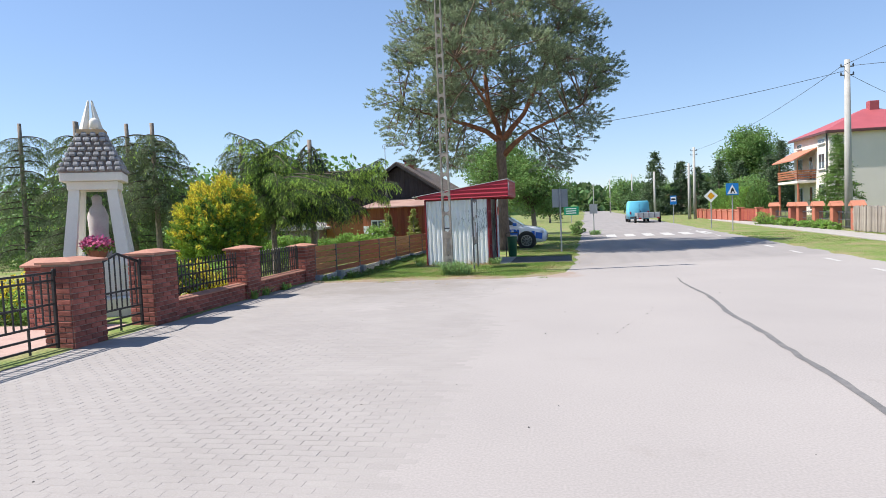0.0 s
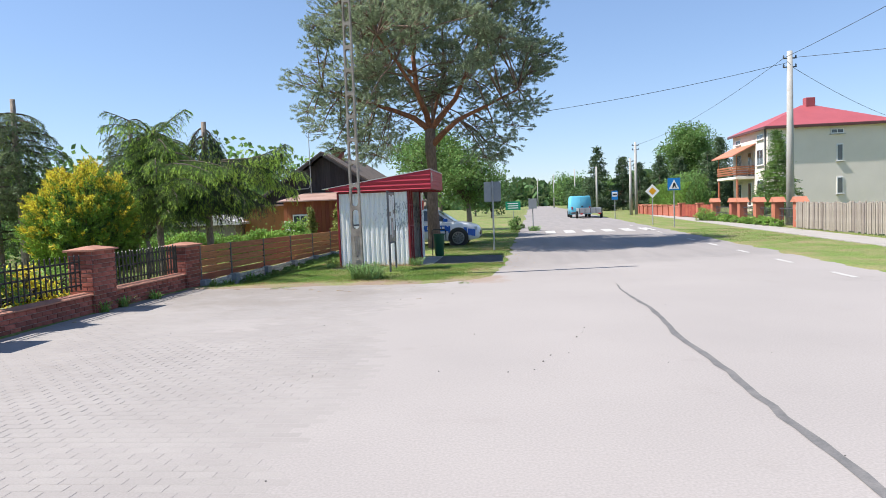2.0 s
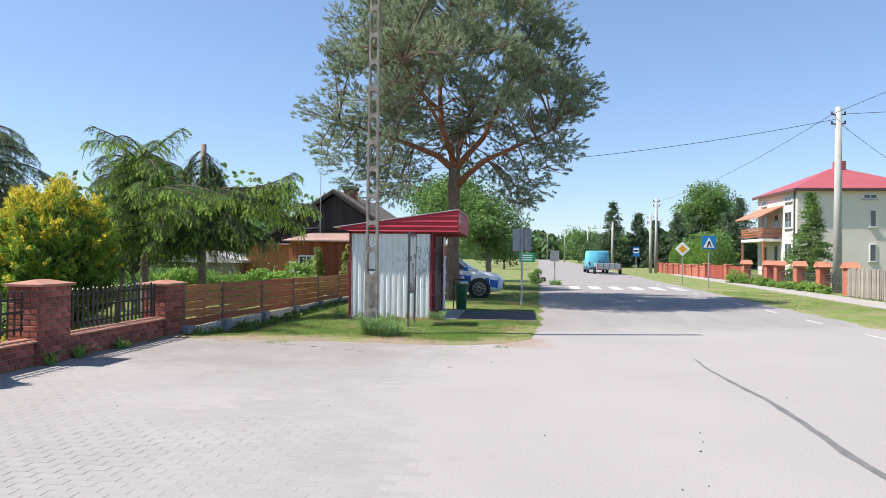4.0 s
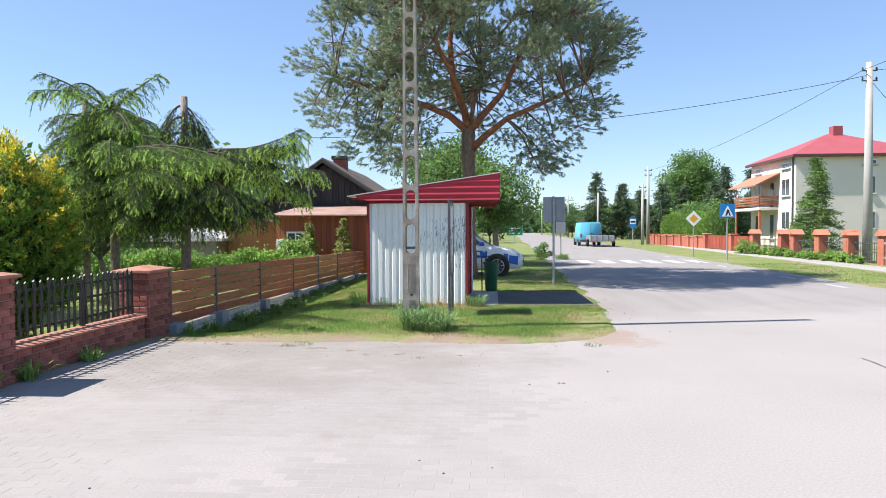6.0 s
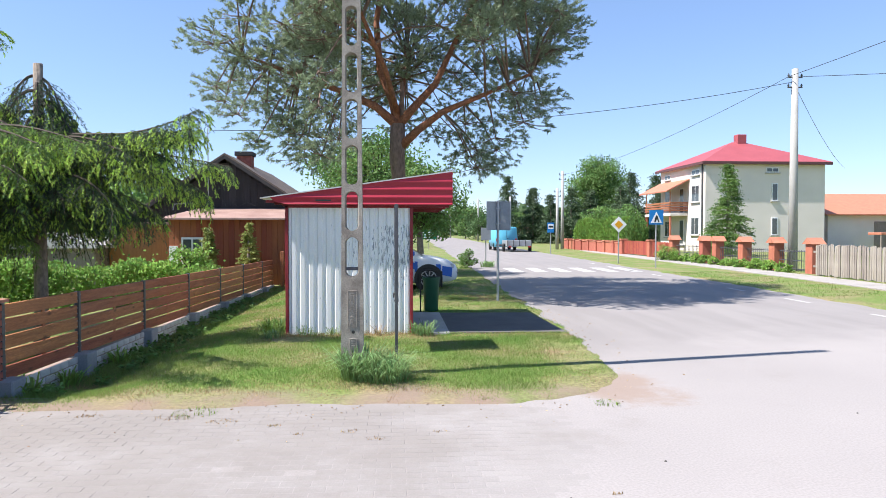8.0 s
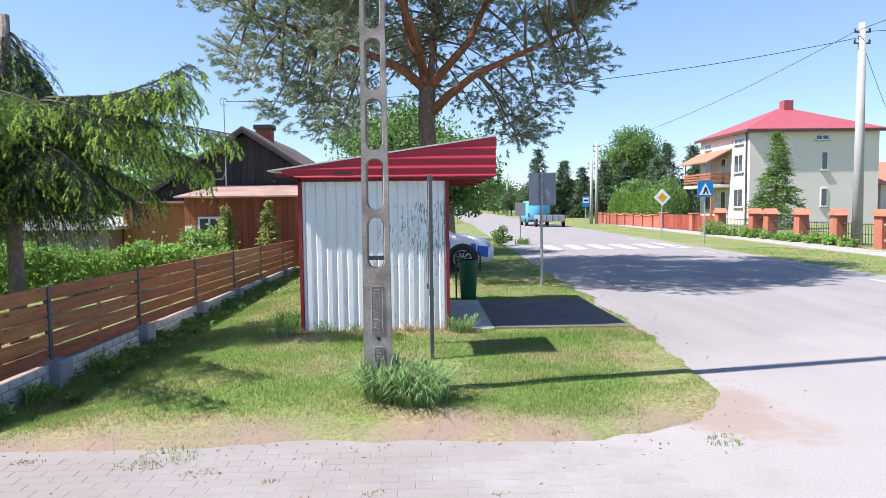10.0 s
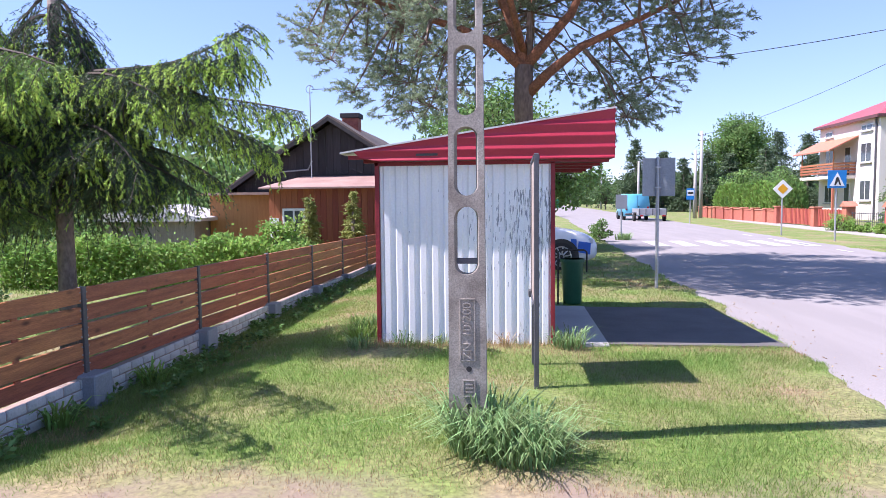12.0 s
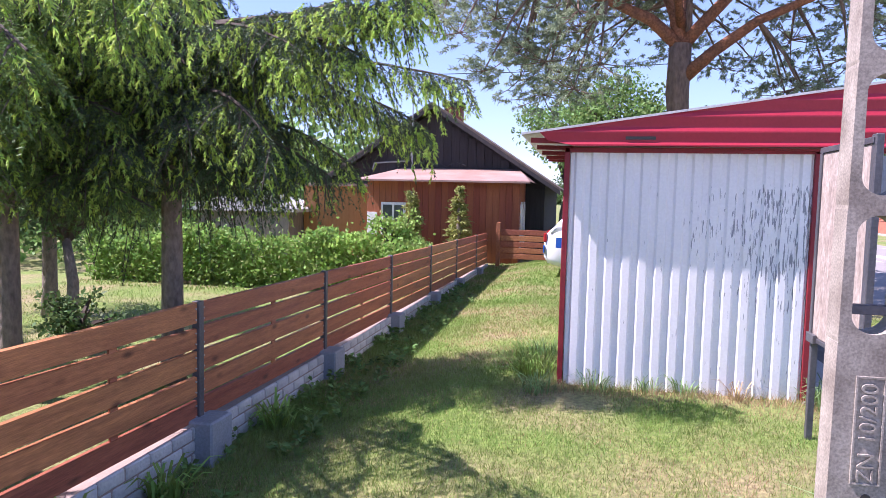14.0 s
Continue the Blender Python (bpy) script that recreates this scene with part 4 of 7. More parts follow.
# board-clad lean-to in front
EX0, EX1, EY = -8.95, -4.75, 31.2
Shape().box(EX0 + 0.03, EX1 - 0.03, EY + 0.03, HY, -0.3, 2.02).make("porch_core", BROWNWALL, house, "brown board porch wall")
n = 24
for k in range(n):
    xa = EX0 + k * (EX1 - EX0) / n
    if not -8.5 < xa + 0.08 < -7.8:
        Shape().box(xa, xa + (EX1 - EX0) / n - 0.008, EY, EY + 0.03, -0.3, 2.02, 0.003).make("wall_board", BROWNWALL, house)
    else:
        Shape().box(xa, xa + (EX1 - EX0) / n - 0.008, EY, EY + 0.03, -0.3, 0.55, 0.003).make("wall_board", BROWNWALL, house)
        Shape().box(xa, xa + (EX1 - EX0) / n - 0.008, EY, EY + 0.03, 1.42, 2.02, 0.003).make("wall_board", BROWNWALL, house)
for k in range(4):
    ya = EY + 0.02 + k * 0.44
    Shape().box(EX1 - 0.03, EX1, ya, ya + 0.43, -0.3, 2.02, 0.003).make("side_board", BROWNWALL, house)
s = Shape()
s.add([(EX0 - 0.2, EY - 0.35, 2.02), (EX1 + 0.3, EY - 0.35, 2.02), (EX1 - 0.2, HY + 0.02, 2.42), (EX0 + 0.5, HY + 0.02, 2.42),
       (EX0 - 0.2, EY - 0.35, 1.97), (EX1 + 0.3, EY - 0.35, 1.97), (EX1 - 0.2, HY + 0.02, 2.37), (EX0 + 0.5, HY + 0.02, 2.37),
       (EX1 + 0.3, HY + 0.02, 2.02), (EX0 - 0.2, HY + 0.02, 2.02)],
      [(0, 1, 2, 3), (4, 7, 6, 5), (0, 4, 5, 1), (1, 8, 2), (0, 3, 9)])
s.make("porch_roof", PINKROOF, house, "faded pinkish tin porch roof")
win = Shape().box(-8.55, -7.85, EY - 0.02, EY + 0.05, 0.5, 1.4, 0.006).make("window", FRAME, house, "small white framed window")
for xa, xb in ((-8.49, -8.23), (-8.17, -7.91)):
    Shape().box(xa, xb, EY - 0.026, EY - 0.022, 0.57, 1.33).make("pane", GLASSDARK, win)
Shape().box(-8.94, -8.66, EY - 0.03, EY, 0.5, 1.12, 0.004).make("white_panel", FRAME, house, "pale leaning panel")
for y in (31.75, 32.55):
    s = Shape()
    a = [(y + 0.24 * math.cos(t), 1.25 + 0.24 * math.sin(t)) for t in np.linspace(0, math.pi, 9)] + [(y - 0.24, 0.25), (y + 0.24, 0.25)]
    s.prism(a, "x", EX1 - 0.02, EX1 + 0.03)
    s.make("arched_window", FRAME, house, "white arched window")
Shape().box(EX0 - 2.2, EX0, EY + 0.75, HY + 4, -0.3, 1.85, 0.01).make("side_wing", OCHRE, house, "ochre board side wing")
s = Shape()
s.prism([(EX0 - 2.5, 1.82), (EX0 + 0.1, 1.82), (EX0 + 0.1, 1.9), (EX0 - 2.5, 1.9)], "y", EY + 0.5, HY + 4)
s.make("wing_roof", PINKROOF, house)
s = Shape()
s.tube([(-8.05, HY - 0.42, 2.2), (-8.05, HY - 0.42, 5.15), (-8.0, HY - 0.42, 5.2)], 0.02, 6)
s.make("aerial_mast", GALV, house, "pale aerial mast")
s = Shape()
s.tube([(-8.05 + 0.12 * math.cos(t), HY - 0.42, 5.1 + 0.12 * math.sin(t)) for t in np.linspace(0, 5.5, 14)], 0.009, 5)
s.make("aerial_loop", IRON, house)
s = Shape()
s.tube([(-9.35, HY - 0.12, 2.35), (-9.3, HY - 0.12, 2.55), (-8.25, HY - 0.12, 2.62), (-8.12, HY - 0.12, 2.9)], 0.025, 6)
s.make("vent_pipe", GALV, house, "pale bent pipe on the gable")
s = Shape()
s.tube([(-7.7, HY - 0.08, 3.7), (-7.68, HY - 0.08, 2.75), (-7.5, HY - 0.12, 2.45), (-7.3, HY - 0.15, 2.6), (-7.1, HY - 0.15, 2.46), (-6.8, HY - 0.15, 2.62), (-6.5, HY - 0.2, 2.5)], 0.016, 5)
s.make("cable", IRON, house, "black cable loops")

shed = thing("pale_shed", "low pale garden shed with white roof behind the hedge", "shed")
Shape().box(-14.2, -11.2, 31.0, 33.5, -0.3, 1.1, 0.02).make("wall", GREYWOOD, shed)
s = Shape()
s.prism([(-14.5, 1.05), (-10.9, 1.05), (-10.9, 1.15), (-12.7, 1.55), (-14.5, 1.15)], "y", 30.8, 33.7)
s.make("roof", ROOFWHITE, shed, "pale tin roof")


# ---- cream house across the road ----
cream = thing("cream_house", "cream plastered house with red hipped tin roof", "house")
CX0, CX1, CY0, CY1, CE = 21.75, 31.2, 58.2, 66.8, 6.75
Shape().box(CX0, CX1, CY0, CY1, -0.3, CE, 0.02).make("wall", RENDER_CREAM, cream, "cream plaster wall")
o = 0.35
xm, ym = (CX0 + CX1) / 2, (CY0 + CY1) / 2
s = Shape()
vs = [(CX0 - o, CY0 - o, CE), (CX1 + o, CY0 - o, CE), (CX1 + o, CY1 + o, CE), (CX0 - o, CY1 + o, CE)]
vs += [(a, b, CE + 0.12) for a, b, c in vs] + [(xm - 0.5, ym, CE + 2.15), (xm + 0.5, ym, CE + 2.15)]
s.add(vs, [(3, 2, 1, 0), (0, 1, 5, 4), (1, 2, 6, 5), (2, 3, 7, 6), (3, 0, 4, 7), (4, 5, 9, 8), (5, 6, 9), (6, 7, 8, 9), (7, 4, 8)])
s.make("roof", REDROOF, cream, "red tin hipped roof")
for x0, x1, y0, y1 in ((CX0 - o - 0.03, CX1 + o, CY0 - o - 0.06, CY0 - o), (CX0 - o - 0.06, CX0 - o, CY0 - o, CY1 + o)):
    Shape().box(x0, x1, y0, y1, CE - 0.12, CE + 0.1, 0.02).make("gutter", mat("brown_gutter", (0.12, 0.05, 0.05), rough=0.5), cream)
Shape().box(xm - 0.2, xm + 0.55, ym - 0.4, ym + 0.3, CE + 1.6, CE + 2.75, 0.02).make("chimney", REDROOF, cream, "red clad chimney")
def window(parent, face, u0, u1, z0, z1, mullions=1):
    """A framed window on the road side ('x') or the gable side ('y') of the cream house."""
    def bx(ua, ub, za, zb, d0, d1):
        return (CX0 - d1, CX0 - d0, ua, ub, za, zb) if face == "x" else (ua, ub, CY0 - d1, CY0 - d0, za, zb)
    w = Shape().box(*bx(u0, u1, z0, z1, 0.0, 0.05), 0.008).make("window", FRAME, parent, "white framed window")
    n = mullions + 1
    for k in range(n):
        a = u0 + 0.07 + k * (u1 - u0 - 0.07) / n
        Shape().box(*bx(a, a + (u1 - u0 - 0.07) / n - 0.07, z0 + 0.08, z1 - 0.08, 0.051, 0.058)).make("pane", GLASSDARK, w)
    Shape().box(*bx(u0 - 0.08, u1 + 0.08, z0 - 0.07, z0, 0.0, 0.14), 0.01).make("sill", CONC_PALE, w)
window(cream, "y", 26.5, 27.5, 6.05, 6.45)
window(cream, "y", 26.95, 27.45, 3.9, 5.25, 0)
window(cream, "y", 26.95, 27.45, 1.3, 2.65, 0)
for z0, z1 in ((5.95, 6.4), (3.85, 5.2), (1.3, 2.7)):
    window(cream, "x", 59.1, 60.5, z0, z1)
window(cream, "x", 64.6, 65.8, 5.95, 6.4)
for z0 in (3.05, 0.5):
    window(cream, "x", 64.4, 65.7, z0 + 0.6, z0 + 2.0)
    window(cream, "x", 61.9, 62.7, z0, z0 + 2.05, 0)
Shape().box(CX0 - 1.5, CX0, 61.2, 66.6, 2.82, 3.05, 0.02).make("balcony_slab", RENDER_CREAM, cream, "pale balcony slab")
for z in (3.2, 3.4, 3.6, 3.8):
    Shape().box(CX0 - 1.5, CX0 - 1.46, 61.2, 66.6, z, z + 0.14, 0.01).make("balcony_board", WOOD, cream, "brown balcony board")
    Shape().box(CX0 - 1.5, CX0, 61.2, 61.24, z, z + 0.14, 0.01).make("balcony_board", WOOD, cream, "brown balcony board")
for y in (61.3, 66.4):
    Shape().box(CX0 - 1.45, CX0 - 1.3, y, y + 0.15, 0, 2.82, 0.01).make("column", ORANGEBRICK, cream, "slim red column")
    Shape().box(CX0 - 1.45, CX0 - 1.38, y, y + 0.07, 3.05, 4.85, 0.01).make("canopy_post", WOOD, cream)
s = Shape()
s.prism([(CX0 - 1.9, 4.72), (CX0, 5.68), (CX0, 5.78), (CX0 - 1.9, 4.82)], "y", 60.9, 66.9)
s.make("canopy", ORANGETILE, cream, "orange-red balcony canopy")
s = Shape()
s.tube([(CX0 - 0.08, CY0 + 0.35, 0), (CX0 - 0.08, CY0 + 0.35, CE - 0.05)], 0.06, 8)
s.make("downpipe", STEEL, cream)
annex = thing("tiled_annex", "low cream outbuilding with orange-red tiled roof", "outbuilding")
Shape().box(34, 44, 62, 70, -0.2, 3.0, 0.02).make("wall", RENDER_CREAM, annex)
s = Shape()
s.prism([(61.3, 2.9), (70.7, 2.9), (70.7, 3.0), (66, 4.9), (61.3, 3.0)], "x", 33.4, 44.6)
s.make("roof", ORANGETILE, annex, "orange-red tiled roof")
Shape().box(38, 41.5, 61.96, 62.0, 0.2, 2.4, 0.01).make("door", GREYWOOD, annex, "brown garage door")
Shape().box(36, 40, 58.5, 60, 1.3, 1.5, 0.02).make("canopy", ORANGETILE, annex)
for x in (36.1, 39.9):
    Shape().box(x - 0.06, x + 0.06, 58.55, 58.67, -0.1, 1.3, 0.01).make("canopy_post", GREYWOOD, annex)


# ---- street furniture ----
def sign_post(name, at, top, label, category="road sign", r=0.03):
    t = thing(name, label, category, at=at)
    s = Shape()
    s.tube([(0, 0, -0.1), (0, 0, top)], r, 10)
    s.make("post", GALV, t)
    return t
p = sign_post("double_traffic_sign", (0.75, 23.75, 0), 2.29, "two grey sign backs on a thin steel post")
for sgn in (-1, 1):
    s = Shape()
    a = math.radians(24) * sgn
    m = pose(0, 0.035, 0, 0, 0, sgn * -24)
    s.box(0.02 if sgn > 0 else -0.30, 0.30 if sgn > 0 else -0.02, -0.008, 0.0, 1.62, 2.27, 0.002, m)
    s.box(0.02 if sgn > 0 else -0.30, 0.30 if sgn > 0 else -0.02, -0.02, -0.008, 1.62, 1.635, 0.0, m)
    s.box(0.02 if sgn > 0 else -0.30, 0.30 if sgn > 0 else -0.02, -0.02, -0.008, 2.255, 2.27, 0.0, m)
    s.make("plate", SIGNBACK, p, "plain grey back of a sign plate")
for z in (1.75, 2.1):
    Shape().box(-0.05, 0.05, -0.04, 0.04, z, z + 0.03, 0.003).make("clamp", GALV, p)
p = sign_post("crossing_sign", (9.5, 36.7, 0), 2.5, "blue pedestrian crossing sign with white triangle on post")
plate = Shape().box(-0.31, 0.31, -0.05, -0.03, 1.88, 2.50, 0.003).make("plate", SIGNBLUE, p, "blue square plate")
s = Shape()
s.prism([(-0.25, 1.95), (0.25, 1.95), (0, 2.43)], "y", -0.056, -0.05)
s.make("triangle", SIGNWHITE, plate, "white triangle")
s = Shape()
s.prism([(-0.1, 1.98), (-0.05, 1.98), (0.03, 2.12), (0.08, 1.98), (0.13, 1.98), (0.05, 2.24), (0.0, 2.28), (-0.04, 2.22)], "y", -0.06, -0.056)
s.make("symbol", SIGNBLACK, plate, "dark symbol")
p = sign_post("priority_sign", (9.25, 40.8, 0), 2.3, "white and yellow diamond priority sign on post")
plate = Shape()
plate.prism([(0, 1.53), (0.39, 1.92), (0, 2.31), (-0.39, 1.92)], "y", -0.05, -0.03)
plate = plate.make("plate", SIGNWHITE, p, "white diamond plate")
s = Shape()
s.prism([(0, 1.71), (0.21, 1.92), (0, 2.13), (-0.21, 1.92)], "y", -0.056, -0.05)
s.make("centre", SIGNYELLOW, plate, "yellow diamond centre")
p = sign_post("bus_stop_sign", (9.3, 55.5, 0), 2.2, "blue and white bus stop sign on post")
Shape().box(-0.24, 0.24, -0.05, -0.03, 1.5, 2.2, 0.003).make("plate", SIGNBLUE, p, "blue plate")
Shape().box(-0.19, 0.19, -0.056, -0.05, 1.75, 2.1, 0.0).make("panel", SIGNWHITE, p, "white panel")
Shape().box(-0.16, 0.16, -0.06, -0.056, 1.85, 1.98, 0.0).make("symbol", SIGNBLACK, p, "dark symbol")
p = sign_post("small_road_sign", (2.45, 38.6, 0), 1.75, "weathered grey sign plate on a post")
Shape().box(-0.22, 0.22, -0.05, -0.035, 1.2, 1.75, 0.003).make("plate", SIGNBACK, p, "grey sign back")
p = sign_post("direction_sign", (1.35, 70, 0), 1.7, "green direction board on posts by the road")
Shape().box(-0.75, 0.75, -0.06, -0.04, 0.85, 1.7, 0.003).make("board", SIGNGREEN, p, "green board")
for z in (1.0, 1.22, 1.45):
    Shape().box(-0.55, 0.5, -0.066, -0.06, z, z + 0.09).make("writing_bar", SIGNWHITE, p, "white bar of writing")


def round_pole(at, top, r0, r1, label, fittings=True):
    t = thing("street_pole", label, "utility pole", "far utility poles" if at[1] > 40 else "", at=at)
    s = Shape()
    s.tube([(0, 0, -0.3), (0, 0, top)], [r0, r1], 14)
    s.make("shaft", CONC_PALE, t, smooth=True)
    if fittings:
        for z in (top - 0.35, top - 0.75):
            Shape().box(-0.3, 0.3, -0.03, 0.03, z, z + 0.05, 0.005).make("crossarm", STEEL, t)
            for x in (-0.27, 0.27):
                s = Shape()
                s.tube([(x, 0, z + 0.05), (x, 0, z + 0.1), (x, 0, z + 0.17)], [0.03, 0.045, 0.02], 8)
                s.make("insulator", GLASSDARK, t)
    return t
round_pole((14.3, 34.6, 0), 8.05, 0.19, 0.12, "tall grey concrete pole carrying wires above the verge")
for x, y, h in ((12.9, 66.6, 6.8), (12.3, 66.0, 5.3), (11.6, 86, 5.6), (12.0, 120, 7.0), (11.0, 165, 8.0), (9.5, 230, 9.0)):
    round_pole((x, y, 0), h, 0.15, 0.1, "slim grey concrete pole beside the road", y < 70)


def wire(a, b, sag, label):
    s = Shape()
    pts = []
    for k in range(25):
        u = k / 24
        p = Vector(a).lerp(Vector(b), u)
        p.z -= sag * 4 * u * (1 - u)
        pts.append(p)
    s.tube(pts, 0.011, 5)
    tagged(s.make("overhead_wire", IRON), label, "cable", "overhead wires")
wire((14.3, 34.6, 7.55), (-8.0, 32.6, 5.1), 0.55, "black service wire from the pole to the timber house")
wire((14.05, 34.6, 7.75), (12.9, 66.6, 6.5), 0.5, "black overhead wire along the road")
wire((14.55, 34.6, 7.75), (44, 22, 8.5), 0.5, "black overhead wire leaving the pole")
wire((14.05, 34.6, 7.75), (14.0, -6, 9.2), 0.6, "black overhead wire along the road")
wire((14.3, 34.6, 7.4), (34, 60, 6.6), 0.4, "black service wire to the cream house")


# ---- fences across the road ----
pf = thing("picket_fence", "grey weathered wooden picket fence", "fence")
for z in (0.3, 0.82):
    Shape().box(13.43, 13.47, 16.0, 31.9, z, z + 0.07, 0.005).make("rail", GREYWOOD, pf)
slat = Shape()
slat.prism([(-0.045, 0.05), (0.045, 0.05), (0.045, 1.1), (0.0, 1.14), (-0.045, 1.1)], "x", -0.011, 0.011)
first = slat.make("slat", GREYWOOD, pf)
first.location = (13.41, 16.05, 0)
for k in range(1, 138):
    ob = new("slat", first.data)
    ob.parent = pf
    ob.location = (13.41 + random.uniform(-0.01, 0.01), 16.05 + 0.114 * k, random.uniform(-0.04, 0.03))
    ob.rotation_euler = (random.uniform(-0.02, 0.02), 0, random.uniform(-0.05, 0.05))
for y in (16.2, 19.6, 23, 26.4, 29.3, 31.6):
    Shape().box(13.47, 13.57, y - 0.05, y + 0.05, -0.2, 1.1, 0.01).make("post", GREYWOOD, pf)

RX = 13.7
def orange_pillar(y, h, w=0.42, cap="gable"):
    p = thing("fence_pillar", "orange-red brick fence pillar with tiled cap", "fence pillar", "orange brick pillars")
    Shape().box(RX, RX + w, y - w / 2, y + w / 2, -0.1, h, 0.01).make("shaft", ORANGEBRICK, p)
    s = Shape()
    if cap == "gable":
        s.prism([(y - w / 2 - 0.1, h), (y + w / 2 + 0.1, h), (y, h + 0.24)], "x", RX - 0.08, RX + w + 0.08)
    else:
        s.box(RX - 0.05, RX + w + 0.05, y - w / 2 - 0.05, y + w / 2 + 0.05, h, h + 0.08, 0.02)
    s.make("cap", ORANGETILE, p, "orange tile cap")
for y in (32.6, 35.1, 37.6, 40.1, 41.5, 45.2):
    orange_pillar(y, 1.12)
for a, b in ((32.6, 35.1), (35.1, 37.6), (37.6, 40.1), (41.5, 45.2)):
    f = thing("wire_fence_panel", "grey iron fence panel between orange pillars", "fence", "roadside iron panels")
    for z in (0.12, 0.45, 0.8):
        Shape().box(RX + 0.2, RX + 0.225, a + 0.21, b - 0.21, z, z + 0.03, 0.003).make("rail", STEEL, f)
    n = int((b - a - 0.42) / 0.16)
    for k in range(n):
        y = a + 0.3 + k * 0.16
        Shape().box(RX + 0.205, RX + 0.22, y - 0.008, y + 0.008, 0.05, 0.88).make("bar", STEEL, f)
for y in [48.6, 53.6] + [55.4 + 2.1 * k for k in range(8)]:
    orange_pillar(y, 1.0 if y < 54 else 0.85, 0.4, "flat")
for k in range(8):
    a = 53.6 if k == 0 else 55.4 + 2.1 * (k - 1)
    b = 55.4 + 2.1 * k
    w = thing("brick_panel", "orange-red brick fence panel", "wall", "orange brick panels")
    Shape().box(RX + 0.1, RX + 0.3, a + 0.21, b - 0.21, -0.1, 0.78, 0.01).make("panel", ORANGEBRICK, w)
    Shape().box(RX + 0.06, RX + 0.34, a + 0.21, b - 0.21, 0.78, 0.84, 0.01).make("coping", ORANGETILE, w)
for a, b, label in ((48.85, 53.35, "red wooden vehicle gate between brick pillars, closed"), (45.5, 48.35, "red wooden fence panel")):
    g = thing("red_gate", label, "gate")
    for z in (0.2, 0.75):
        Shape().box(RX + 0.2, RX + 0.24, a, b, z, z + 0.07, 0.005).make("rail", REDFENCE, g)
    n = int((b - a) / 0.17)
    for k in range(n):
        y = a + (k + 0.5) * (b - a) / n
        Shape().box(RX + 0.17, RX + 0.2, y - 0.06, y + 0.06, 0.1, 0.95 + 0.03 * (k % 2), 0.004).make("slat", REDFENCE, g)
far = thing("far_bungalow", "small distant house with orange roof among trees", "house")
Shape().box(17.5, 22.5, 128, 134, -0.2, 1.7, 0.02).make("wall", RENDER_CREAM, far)
s = Shape()
s.prism([(17.0, 1.6), (23.0, 1.6), (23.0, 1.7), (20, 3.4), (17.0, 1.7)], "y", 127.4, 134.6)
s.make("roof", ORANGETILE, far)


# ---- parked police car ----
def wheel(parent, x, y, r, sgn, rim=CHROME):
    s = Shape()
    s.tube([(x, y, r), (x, y + sgn * 0.03, r), (x, y + sgn * 0.17, r), (x, y + sgn * 0.2, r)], [r * 0.93, r, r, r * 0.93], 24)
    w = s.make("wheel", RUBBER, parent, "black tyre", smooth=False)
    s = Shape()
    s.tube([(x, y - sgn * 0.006, r), (x, y + sgn * 0.02, r)], [r * 0.66, r * 0.66], 20)
    s.make("rim_well", SIGNBLACK, w)
    for k in range(10):
        a = 2 * math.pi * k / 10
        s = Shape()
        s.tube([(x + 0.04 * math.cos(a), y - sgn * 0.012, r + 0.04 * math.sin(a)), (x + 0.66 * r * math.cos(a + 0.15), y - sgn * 0.008, r + 0.66 * r * math.sin(a + 0.15))], 0.017, 6)
        s.make("spoke", rim, w, "alloy spoke")
    s = Shape()
    s.tube([(x + r * 0.66 * math.cos(a), y - sgn * 0.008, r + r * 0.66 * math.sin(a)) for a in np.linspace(0, 2 * math.pi, 25)], 0.014, 6, cap=False)
    s.make("rim_ring", rim, w)
    return w


def loft(name, sections, material, parent, label="", smooth_=True):
    """A skin over sections: each a list of (x, y, z), all of one length, closed round."""
    s = Shape()
    n = len(sections[0])
    vs = [p for sec in sections for p in sec]
    fs = []
    for i in range(len(sections) - 1):
        for j in range(n):
            a, b = i * n + j, i * n + (j + 1) % n
            fs.append((a, b, b + n, a + n))
    fs.append(tuple(range(n)))
    fs.append(tuple(range((len(sections) - 1) * n, len(sections) * n)))
    s.add(vs, fs)
    return s.make(name, material, parent, label, smooth_)


def car_body(cx, cy, length, width, profile, parent, material, label):
    """A body from rows of (share of length, bottom, belt height, belt half-width share)."""
    secs = []
    for u, zb, zt, wv in profile:
        x = cx + u * length
        w = width / 2 * wv
        secs.append([(x, cy - w * 0.92, zb), (x, cy - w, zb + 0.12), (x, cy - w, zt - 0.16), (x, cy - w * 0.95, zt - 0.05), (x, cy - w * 0.8, zt),
                     (x, cy + w * 0.8, zt), (x, cy + w * 0.95, zt - 0.05), (x, cy + w, zt - 0.16), (x, cy + w, zb + 0.12), (x, cy + w * 0.92, zb)])
    return loft("body", secs, material, parent, label)


car = thing("police_car", "silver and blue marked estate car parked on grass", "car")
CL, CW, CCX, CCY = 3.95, 1.78, -3.82, 27.65
prof = [(0.0, 0.42, 0.80, 0.78), (0.02, 0.3, 0.92, 0.9), (0.08, 0.24, 0.98, 0.98), (0.2, 0.2, 0.98, 1), (0.45, 0.2, 0.97, 1), (0.68, 0.2, 0.96, 1), (0.78, 0.2, 0.92, 1),
        (0.88, 0.22, 0.86, 0.97), (0.95, 0.24, 0.78, 0.9), (0.985, 0.28, 0.68, 0.8), (1.0, 0.36, 0.58, 0.7)]
body = car_body(CCX, CCY, CL, CW, prof, car, CARWHITE, "silver painted body")
secs = []
